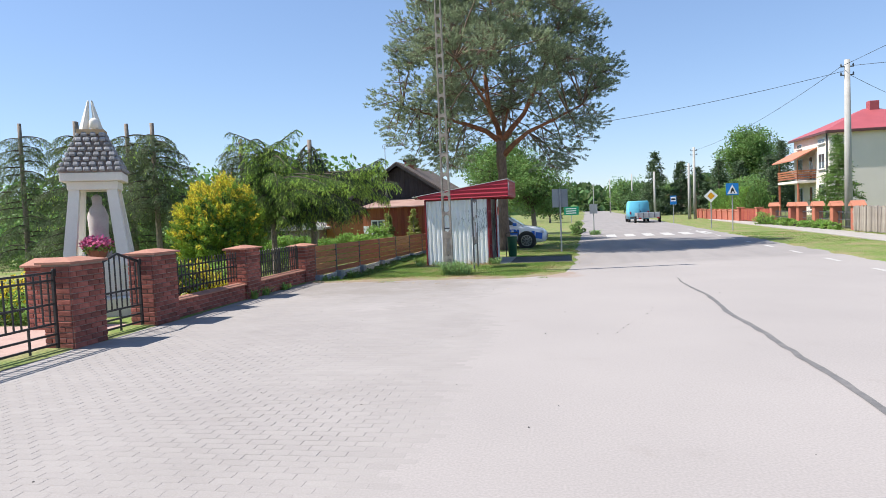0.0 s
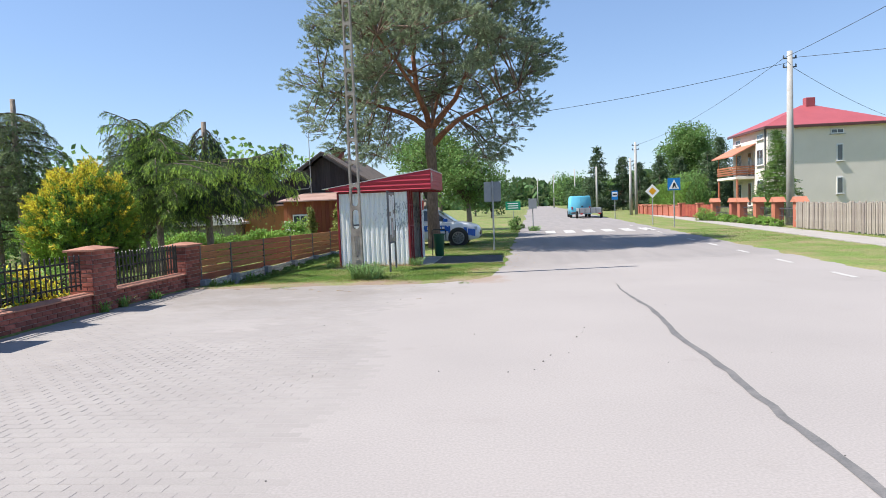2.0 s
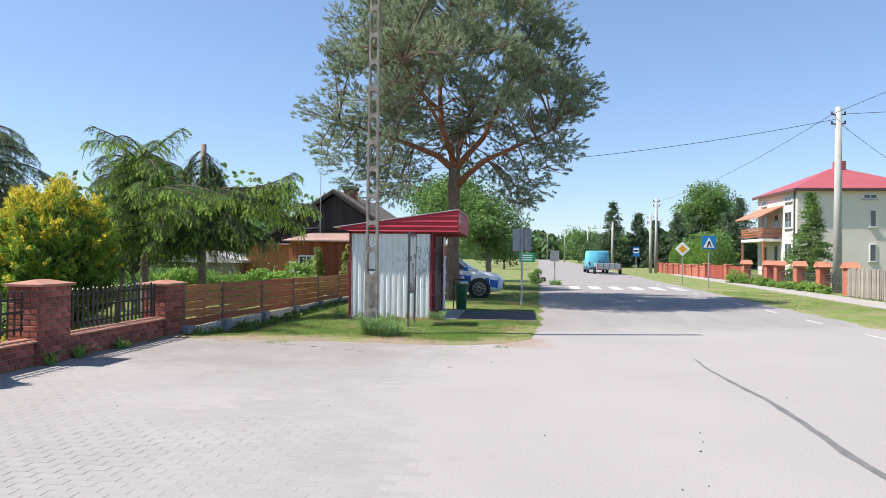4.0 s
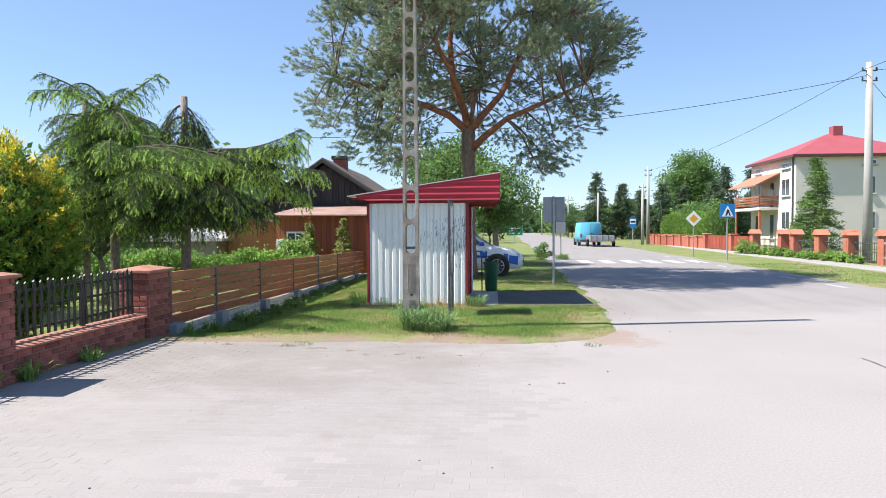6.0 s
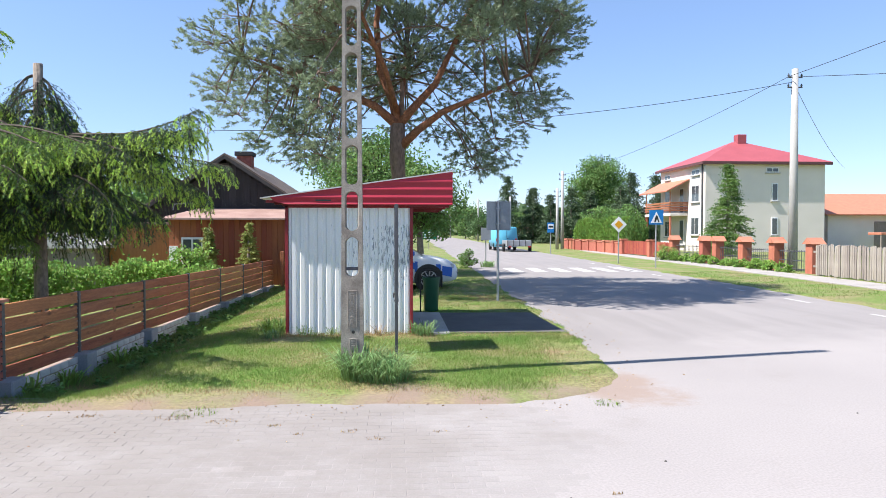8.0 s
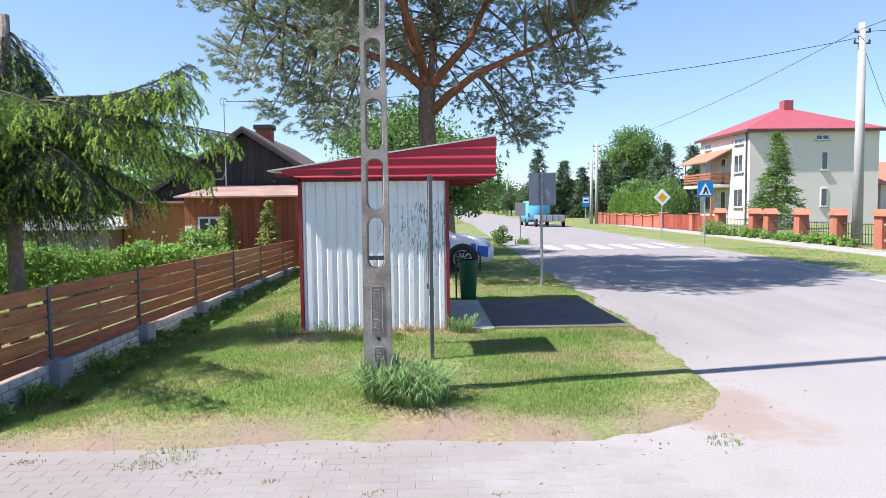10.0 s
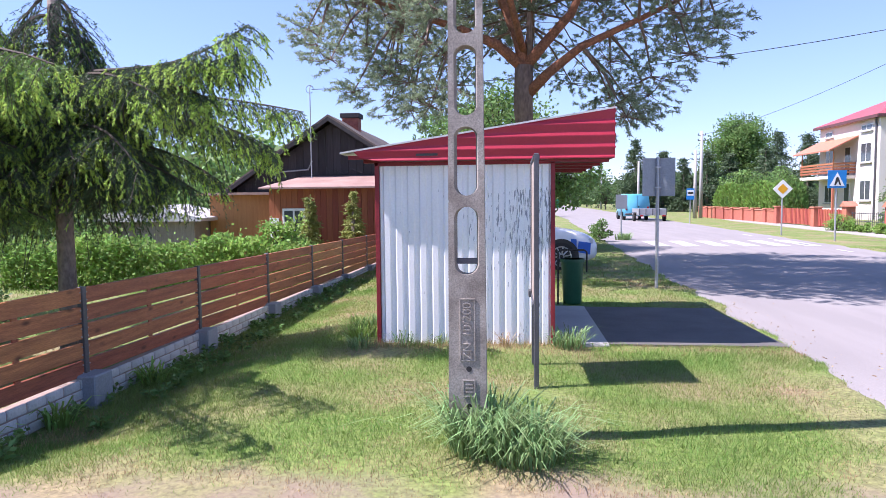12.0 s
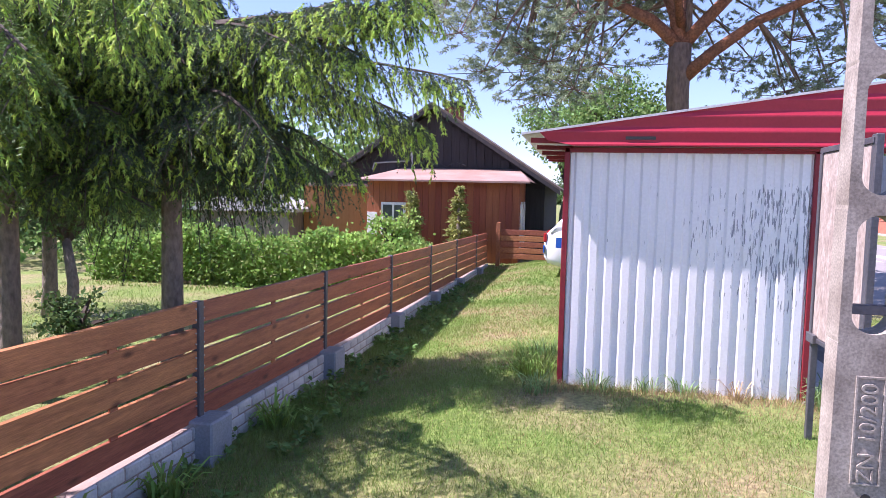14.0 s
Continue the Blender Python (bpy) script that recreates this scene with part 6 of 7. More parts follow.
    flip = np.where(np.arange(twigs) % 2, 1.0, -1.0)[None, :, None]
    way = unit(tan * 0.8 + side * flip * rng.uniform(0.3, 0.9, (n, twigs, 1)) + drop * 0.25 + rng.normal(size=tan.shape) * 0.12)
    ln = rng.uniform(0.05, 0.13, (n, twigs)) * (1.15 - 0.5 * q) * size / 0.024
    at, way, ln, out = at.reshape(-1, 3), way.reshape(-1, 3), ln.ravel(), (np.repeat(U, twigs) * 0.75 + q.ravel() * 0.25)
    v = rng.random((len(at), needles))
    B = (at[:, None] + way[:, None] * (v * ln[:, None])[..., None]).reshape(-1, 3)
    W = unit(np.repeat(way, needles, 0) * 0.7 + unit(rng.normal(size=(len(B), 3))) * 0.75)
    ob = cards("foliage", B, W, rng.uniform(0.7, 1.25, len(B)) * size, fat, foliage, t, needle=True)
    tagged(ob, "drooping needle foliage", kind="stuff")
    if shoots:
        lively = np.repeat(1.6 * rng.random(n) ** 2.2, twigs)
        pick = rng.random(len(at)) < shoots * lively * np.clip(1.7 * out - 0.25, 0.05, 1.3) * np.clip((at[:, 2] - low + 0.5) / 1.2, 0.25, 1.2)
        e = at[pick] + way[pick] * ln[pick][:, None]
        m = 14
        d = unit(way[pick] * 0.6 + drop * 0.5)
        v = rng.random((len(e) * m, 1)) * 0.07
        B2 = np.repeat(e, m, 0) + np.repeat(d, m, 0) * v
        W2 = unit(np.repeat(d, m, 0) * 0.8 + unit(rng.normal(size=(len(B2), 3))) * 0.6)
        ob = cards("spring_growth", B2, W2, rng.uniform(0.026, 0.042, len(B2)), 0.0125, SHOOT, t, needle=True)
        tagged(ob, "bright lime young shoots", kind="stuff")
    return t


def cone_tree(name, label, at, top, r, n, material, low=0.5, group="", size=0.5):
    """A full conical conifer at a distance: whorls of drooping sprays on a trunk."""
    t = thing(name, label, "tree", group)
    x, y, z = at
    s = Shape()
    s.tube([(x, y, z - 0.3), (x, y, z + top)], [0.05 * r + 0.08, 0.02], 7)
    s.make("trunk", BARKSPR, t)
    whorls = max(9, int(top * 2.6)) if size > 0.2 else 20
    B, W = [], []
    for k in range(whorls):
        u = k / whorls
        h = z + low + (top - low) * u
        rr = r * (1 - u) ** 0.85 * rng.uniform(0.8, 1.12)
        arms = max(5, int(13 * (1 - u) + 4))
        for a in range(arms):
            az = rng.uniform(0, 2 * math.pi)
            ln = rr * rng.uniform(0.65, 1.15)
            q = rng.random(n) ** 0.7
            d = np.array([math.cos(az), math.sin(az), 0])
            p = np.array([x, y, h]) + d * (q * ln)[:, None] + np.c_[np.zeros(n), np.zeros(n), 0.1 * q - 0.28 * ln * q * q]
            B.append(p + rng.normal(size=(n, 3)) * 0.09 * r * np.array([1, 1, 0.5]) * (0.4 + 0.6 * q)[:, None])
            W.append(d + rng.normal(size=(n, 3)) * 0.55 + np.array([0, 0, -0.35]))
    B, W = np.concatenate(B), np.concatenate(W)
    tagged(cards("crown", B, W, rng.uniform(0.5, 1.0, len(B)) * size, size * 0.28, material, t), kind="stuff")
    return t


def leafy(name, label, at, trunk, crown, clumps, per, leaf, material, group="", shade=None, squash=1.0, category="tree", r0=0.14, inner=0.4):
    """A broadleaf tree or bush: trunk, limbs to clumps, and leaves round each clump, with gaps between them."""
    t = thing(name, label, category, group)
    x, y, z = at
    cx, cy, cz, rx, ry, rz = crown
    if trunk > 0:
        s = Shape()
        s.tube([(x, y, z - 0.2), (x + 0.03, y, z + trunk * 0.5), ((x + cx) / 2, (y + cy) / 2, z + trunk)], [r0, r0 * 0.8, r0 * 0.6], 9)
        s.make("trunk", BARKSPR, t, smooth=True)
    wood, B, W = Shape(), [], []
    c0 = np.array([cx, cy, cz])
    for k in range(clumps):
        d = unit(rng.normal(size=(1, 3)))[0]
        d[2] *= 0.9
        c = c0 + d * np.array([rx, ry, rz]) * rng.uniform(inner, 0.92)
        wood.tube([((x + cx) / 2, (y + cy) / 2, z + max(trunk, 0.15) * 0.95), (c0 + c) / 2 - np.array([0, 0, 0.1 * rz]), c], [r0 * 0.35, r0 * 0.2, 0.01], 4, cap=False)
        sz = min(rx, rz) * rng.uniform(0.2, 0.36)
        p = ball_points(per) * np.array([sz * 1.15, sz * 1.15, sz * 0.85 * squash])
        B.append(c + p)
        W.append(unit(p) * 0.6 + rng.normal(size=(per, 3)) * 0.6 + np.array([0, 0, -0.1]))
    wood.make("limbwork", TWIGBARK, t)["kind"] = "stuff"
    B, W = np.concatenate(B), np.concatenate(W)
    tagged(cards("crown", B, W, rng.uniform(0.6, 1.2, len(B)) * leaf, leaf * 0.6, material, t), kind="stuff")
    return t


pine()
TA = (-6.68, 18.75)
spruce("topped_spruce", "topped spruce with drooping branches and lime young shoots", (*TA, -0.2), 4.0, 1.75, 52, 1.4, True, SPRUCE,
       extra=[((*TA, 3.05), (-5.35, 18.35, 2.95), (-4.2, 18.0, 3.25)), ((*TA, 2.95), (-5.4, 18.4, 2.9), (-4.35, 18.1, 3.0)), ((*TA, 2.8), (-5.5, 19.0, 2.8), (-4.1, 19.3, 2.6)),
              ((*TA, 2.75), (-5.6, 18.4, 2.85), (-4.7, 18.15, 2.6)), ((*TA, 2.5), (-5.8, 19.4, 2.6), (-4.7, 19.8, 2.2)), ((*TA, 2.85), (-5.9, 18.3, 2.9), (-5.1, 18.0, 2.6)),
              ((*TA, 2.3), (-5.9, 18.2, 2.35), (-5.3, 17.9, 1.9)), ((*TA, 2.5), (-5.6, 19.1, 2.6), (-4.5, 19.35, 2.2)), ((*TA, 2.2), (-6.0, 19.3, 2.25), (-5.2, 19.6, 1.8)),
              ((*TA, 3.0), (-5.6, 18.35, 2.95), (-4.7, 18.1, 2.95)), ((*TA, 2.1), (-6.0, 18.9, 2.1), (-5.2, 18.9, 1.7)),
              ((*TA, 3.75), (-6.5, 18.7, 3.7), (-6.25, 18.6, 3.2)), ((*TA, 3.8), (-6.85, 18.7, 3.75), (-7.1, 18.6, 3.3)), ((*TA, 3.5), (-6.5, 19.0, 3.4), (-6.3, 19.1, 3.0)), ((*TA, 3.6), (-6.8, 18.5, 3.5), (-6.9, 18.3, 3.1)),
              ((*TA, 3.4), (-6.35, 18.6, 3.3), (-6.0, 18.5, 2.8)), ((*TA, 3.3), (-7.0, 18.6, 3.2), (-7.4, 18.5, 2.7)), ((*TA, 3.7), (-6.6, 18.55, 3.6), (-6.5, 18.4, 3.1)), ((*TA, 3.2), (-6.6, 18.3, 3.1), (-6.5, 17.9, 2.6)), ((*TA, 3.75), (-6.6, 18.85, 3.65), (-6.45, 18.95, 3.2))],
       shoots=0.95, hang=0.62, r0=0.105, limb_top=2.95)
YS = (-7.6, 17.9)
spruce("yard_spruce", "bushy spruce with bright green spring growth", (*YS, -0.2), 3.75, 1.6, 104, 1.4, True, SPRGREEN,
       extra=[((*YS, 2.3), (-6.9, 17.2, 2.7), (-6.2, 16.7, 2.2)), ((*YS, 2.9), (-6.8, 17.5, 3.1), (-5.9, 17.2, 2.6)), ((*YS, 1.9), (-6.8, 17.0, 2.2), (-6.2, 16.2, 1.9)),
              ((*YS, 3.2), (-7.0, 17.0, 3.4), (-6.4, 16.3, 3.0)), ((*YS, 2.6), (-6.9, 16.6, 2.9), (-6.5, 15.9, 2.5)), ((*YS, 2.7), (-6.4, 17.2, 2.85), (-5.4, 16.6, 2.5)),
              ((*YS, 2.6), (-6.3, 16.3, 2.75), (-5.0, 15.4, 2.45)), ((*YS, 2.8), (-6.2, 16.9, 2.85), (-4.9, 16.2, 2.55)), ((*YS, 2.2), (-6.2, 16.3, 2.4), (-5.2, 15.6, 2.1)),
              ((*YS, 3.3), (-7.9, 17.4, 3.75), (-8.4, 17.0, 3.8)), ((*YS, 3.3), (-7.3, 17.4, 3.7), (-6.8, 17.0, 3.8)), ((*YS, 3.5), (-7.6, 17.3, 3.9), (-7.7, 16.8, 3.8)),
              ((*YS, 3.6), (-8.2, 17.8, 4.0), (-8.75, 17.6, 4.25)), ((*YS, 3.6), (-7.1, 17.8, 3.95), (-6.6, 17.7, 4.2))],
       shoots=0.42, hang=0.46, r0=0.095, step=0.115, limb_top=3.65)
for x, y, h, lowb in ((-11.3, 17.8, 4.4, 1.9), (-12.8, 18.8, 4.6, 1.0), (-14.3, 18.2, 4.7, 0.7), (-15.6, 20.0, 5.0, 0.7), (-10.2, 21.2, 4.2, 1.4), (-17.5, 19.5, 5.0, 0.6)):
    spruce("garden_spruce", "shaggy topped garden spruce with drooping twigs", (x, y, -0.15), h + 0.3, lowb, 38, 1.6, True, SPRGREY, shoots=0.12, hang=0.6, r0=0.1, step=0.16, twigs=10, needles=9, size=0.05, fat=0.016, group="garden spruces")
leafy("old_fruit_tree", "crooked fruit tree with mossy limbs in the yard", (-9.6, 20.9, -0.2), 1.1, (-9.9, 21.1, 1.5, 1.2, 1.2, 0.8), 26, 60, 0.09, LEAFDARK, r0=0.09)
leafy("elder_bush", "fresh green bush growing over the hedge", (-6.5, 25.4, -0.2), 0.0, (-6.5, 25.4, 0.7, 0.6, 0.5, 0.75), 26, 80, 0.085, LEAF, category="bush")
leafy("yard_shrub", "small dark leaved shrub in the lawn", (-8.4, 19.6, -0.2), 0.0, (-8.4, 19.6, 0.15, 0.42, 0.4, 0.4), 16, 50, 0.07, LEAFDARK, category="bush")

# golden conifer bush
gold = thing("golden_thuja", "rounded golden-green thuja bush behind the iron fence", "bush")
k, m = 1500, 46
d = unit(rng.normal(size=(k, 3)))
lump = 1 + 0.07 * np.sin(d[:, :1] * 9 + d[:, 1:2] * 7) + 0.07 * np.sin(d[:, 2:3] * 13 + d[:, :1] * 5)
C = d * rng.uniform(0.8, 1.02, (k, 1)) * lump * np.array([1.08, 1.08, 1.30]) + np.array([-7.95, 15.4, 1.32])
# gold tips gather on upper, sunward (-x) clumps: sunlight put into the spray colour
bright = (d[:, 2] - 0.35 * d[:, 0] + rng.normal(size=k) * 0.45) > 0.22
up = unit(d * 0.7 + np.array([0, 0, 0.75]) + rng.normal(size=(k, 3)) * 0.25)
u = rng.random((k, m, 1))
P = C[:, None] + up[:, None] * (u - 0.3) * 0.24 + rng.normal(size=(k, m, 3)) * 0.045 * (1.2 - u)
W = up[:, None] * 0.9 + rng.normal(size=(k, m, 3)) * 0.5
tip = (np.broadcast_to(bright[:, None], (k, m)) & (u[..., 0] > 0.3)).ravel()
P, W = P.reshape(-1, 3), W.reshape(-1, 3)
keep = P[:, 2] > -0.05
# dark leaves fill the core: the shade inside the bush is put into their colour
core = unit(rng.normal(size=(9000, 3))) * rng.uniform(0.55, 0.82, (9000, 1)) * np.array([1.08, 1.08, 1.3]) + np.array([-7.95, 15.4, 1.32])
tagged(cards("core_foliage", core[core[:, 2] > 0], rng.normal(size=((core[:, 2] > 0).sum(), 3)), 0.13, 0.06, LEAFDARK, gold), "inner foliage, shade put in as dark green", kind="stuff")
tagged(cards("inner_sprays", P[~tip & keep], W[~tip & keep], rng.uniform(0.045, 0.085, (~tip & keep).sum()), 0.024, THUJA, gold), "green inner and less sunlit sprays", kind="stuff")
tagged(cards("golden_sprays", P[tip & keep], W[tip & keep], rng.uniform(0.04, 0.08, (tip & keep).sum()), 0.022, GOLD, gold), "golden yellow outer sprays, mostly on the sunward side", kind="stuff")
s = Shape()
s.tube([(-7.95, 15.4, -0.2), (-7.95, 15.4, 1.6)], [0.1, 0.03], 8)
s.make("stem", BARKSPR, gold)

# clipped hedge
hedge = thing("clipped_hedge", "leafy green hedge along the garden", "hedge")
n = 34000
P = np.c_[rng.uniform(-12.5, -5.75, n), rng.uniform(24.6, 25.7, n), rng.uniform(-0.25, 0.78, n)]
P[:, 2] += 0.1 * np.sin(P[:, 0] * 2.3) + 0.06 * np.sin(P[:, 0] * 7) + 0.12 * rng.normal(size=n) * (rng.random(n) < 0.1)
shell = (P[:, 1] < 24.85) | (P[:, 2] > 0.58) | (rng.random(n) < 0.4)
P = P[shell]
W = rng.normal(size=(len(P), 3)) * 0.7 + np.array([0, -0.3, 0.35])
tagged(cards("leaves", P, W, rng.uniform(0.06, 0.12, len(P)), 0.06, LEAF, hedge), kind="stuff")
s = Shape()
for x in np.arange(-12.4, -5.8, 0.35):
    s.tube([(x, 25.1, -0.3), (x + 0.05, 25.15, 0.7)], [0.03, 0.01], 5)
s.make("stems", BARKSPR, hedge)["kind"] = "stuff"
for x, h in ((-7.45, 1.95), (-6.2, 2.1)):
    cone_tree("young_thuja", "small yellow-green conifer beside the brown wall", (x, 30.3, -0.25), h, 0.5, 34, SPARSE, low=0.05, group="young conifers", size=0.13)

# trees behind the shelter and along the road
leafy("lime_tree", "fresh green broadleaf tree beside the road", (-0.7, 33.2, 0), 1.7, (-0.7, 33.2, 2.75, 1.75, 1.9, 1.75), 66, 150, 0.13, TREELEAF, r0=0.16)
leafy("lime_tree", "fresh green broadleaf tree behind the shelter", (-2.2, 34.5, 0), 2.2, (-2.2, 34.5, 3.9, 2.3, 2.0, 1.9), 60, 130, 0.14, TREELEAF, r0=0.16)
leafy("lime_tree", "broadleaf tree behind the timber house", (-4.0, 42, 0), 2.0, (-3.6, 42, 4.3, 2.6, 2.4, 2.0), 55, 110, 0.16, TREELEAF, r0=0.16)
leafy("roadside_bush", "small leafy bush beside the road", (1.8, 37.5, 0), 0.0, (1.6, 37.6, 0.4, 0.5, 0.6, 0.5), 16, 60, 0.09, TREELEAF, category="bush")
leafy("roadside_bush", "round clipped bush by the footpath", (13.0, 43.6, 0), 0.0, (13.0, 43.8, 0.4, 0.75, 0.75, 0.55), 24, 70, 0.09, LEAF, category="bush")
cone_tree("front_garden_spruce", "young spruce in front of the cream house", (19.4, 50.0, 0), 5.9, 1.75, 90, SPRGREEN, low=0.3, size=0.2)
leafy("garden_tree", "pale green tree beside the cream house", (17.0, 62.5, 0), 1.2, (17.0, 62.5, 2.2, 1.7, 1.7, 1.8), 46, 100, 0.18, TREELEAF)
for k in range(9):
    y = 55.8 + 1.75 * k
    t = thing("columnar_thuja", "columnar green thuja in a hedge row", "bush", "thuja hedge row")
    n = 1700
    u = rng.random(n)
    a = rng.uniform(0, 2 * math.pi, n)
    rad = 0.72 * np.sqrt(np.clip(1 - (2 * u - 0.8) ** 2 / 1.5, 0.02, 1)) * rng.uniform(0.75, 1.05, n)
    P = np.c_[15.6 + rad * np.cos(a), y + rad * np.sin(a), 0.05 + u * rng.uniform(2.35, 2.6)]
    W = np.c_[np.cos(a) * 0.5, np.sin(a) * 0.5, np.full(n, 0.9)] + rng.normal(size=(n, 3)) * 0.3
    tagged(cards("sprays", P, W, rng.uniform(0.2, 0.36, n), 0.11, LEAF if k else TREELEAF, t), kind="stuff")
for x, y, h, r in ((12.8, 95, 8.8, 2.1), (16.3, 96, 7.4, 1.9), (18.2, 94, 6.4, 1.7), (20.6, 93, 7.2, 2.0), (23.4, 94, 7.0, 2.0), (27.5, 91, 9.0, 2.6), (30.5, 90, 8.6, 2.4), (25.3, 88, 7.0, 2.2)):
    cone_tree("far_spruce", "tall dark spruce beyond the gardens", (x, y, 0), h, r * 1.35, 52, SPRUCE, low=0.6, group="far spruces", size=0.36)
leafy("far_willow", "tall rounded broadleaf tree beyond the gardens", (25.3, 97, 0), 3.0, (25.3, 97, 7.2, 4.2, 3.8, 4.6), 150, 130, 0.30, TREELEAF, r0=0.35)
for x, y, r, h in ((12.6, 100, 2.2, 2.6), (15.5, 108, 2.5, 3.0), (12.4, 118, 2.5, 2.8), (13.4, 135, 3.5, 3.6), (13.0, 150, 3, 4), (15.0, 170, 5, 5), (-1.0, 75, 2.2, 2.6), (-3.5, 88, 3, 3.4), (-3.0, 110, 4, 4.4), (-1.5, 150, 4, 4.5), (21, 82, 2.2, 2.4), (33, 84, 3.5, 4.2), (38, 80, 3.5, 4.0)):
    leafy("far_tree", "leafy green tree along the far road", (x, y, 0), h * 0.25, (x, y, h * 0.95, r, r, h * 0.95), 34, 60, 0.3 if y < 120 else 0.45, TREELEAF if (int(x + y) % 2) else LEAFDARK, group="far roadside trees")
# far woods along the horizon
n = 26000
a = rng.uniform(-1.15, 1.15, n)
R = rng.uniform(240, 330, n)
hill = 7.0 + 2.5 * np.sin(a * 9) + 1.5 * np.sin(a * 31 + 1) + 1.2 * np.sin(a * 77)
P = np.c_[R * np.sin(a), R * np.cos(a), rng.random(n) ** 0.8 * hill * R / 280]
keep = P[:, 1] > 0
tagged(cards("far_woods", P[keep], rng.normal(size=(keep.sum(), 3)), rng.uniform(2.0, 4.5, keep.sum()), 2.6, LEAFDARK), "distant green woods along the horizon", "woods", kind="stuff")
n = 26000
P = np.c_[rng.uniform(-60, -13, n), rng.uniform(38, 60, n), np.zeros(n)]
P[:, 2] = rng.random(n) ** 0.7 * (4.2 + 1.2 * np.sin(P[:, 0] * 0.7) + 0.9 * np.sin(P[:, 0] * 1.9))
tagged(cards("orchard_belt", P, rng.normal(size=(n, 3)), rng.uniform(0.3, 0.6, n), 0.3, TREELEAF), "belt of leafy trees behind the gardens", "woods", kind="stuff")
n = 14000
P = np.c_[rng.uniform(-32, -13.5, n), rng.uniform(25, 31, n), np.zeros(n)]
P[:, 2] = rng.random(n) ** 0.8 * (1.9 + 0.6 * np.sin(P[:, 0] * 0.9) + 0.4 * np.sin(P[:, 0] * 2.9)) - 0.1
tagged(cards("garden_thicket", P, rng.normal(size=(n, 3)), rng.uniform(0.12, 0.25, n), 0.13, TREELEAF), "thicket of garden bushes behind the lawn", "bushes", kind="stuff")

# flowers on the shrine and in the beds
n = 500
P = ball_points(n) * np.array([0.27, 0.27, 0.13]) + np.array([0, 0, 0.26])
tagged(cards("petals", P, rng.normal(size=(n, 3)) + np.array([0, 0, 0.4]), 0.06, 0.05, PETAL, planter), "pink petals", kind="stuff")
P = ball_points(n) * np.array([0.24, 0.24, 0.1]) + np.array([0, 0, 0.18])
tagged(cards("leaves", P, rng.normal(size=(n, 3)), 0.06, 0.04, LEAF, planter), kind="stuff")
for x, y, m in ((-8.6, 9.4, GOLD), (-6.4, 10.6, LEAF), (-6.3, 11.3, GOLD), (-9.6, 9.6, LEAF), (-6.6, 12.4, LEAF), (-9.0, 11.0, LEAF), (-10.2, 8.6, LEAF)):
    leafy("border_shrub", "low shrub in the flower border" if m is LEAF else "yellow-orange low shrub in the flower border", (x, y, 0), 0.0, (x, y, 0.45, 0.6, 0.55, 0.5), 22, 60, 0.075, m, group="border shrubs", category="bush")
for y in np.arange(33.5, 44, 1.1):
    leafy("verge_plant", "tall leafy flowering plant along the fence", (13.25, y, 0), 0.0, (13.25, y, 0.2, 0.3, 0.45, 0.26), 12, 50, 0.12, LEAF, group="verge plants", category="plant")


# ---- grass ----
def blades(name, P, h, w, material, label, lean=0.5, parent=None):
    n = len(P)
    a = rng.uniform(0, 2 * math.pi, n)
    side = np.c_[np.cos(a), np.sin(a), np.zeros(n)] * (w / 2)[:, None]
    b = rng.uniform(0, 2 * math.pi, n)
    tip = P + np.c_[np.cos(b) * h * lean * rng.random(n), np.sin(b) * h * lean * rng.random(n), h]
    v = np.stack([P - side, P + side, tip], 1).reshape(-1, 3)
    ob = mesh_np(name, v, np.arange(3 * n).reshape(-1, 3), material, parent)
    return tagged(ob, label, "grass" if parent is None else "", kind="stuff")


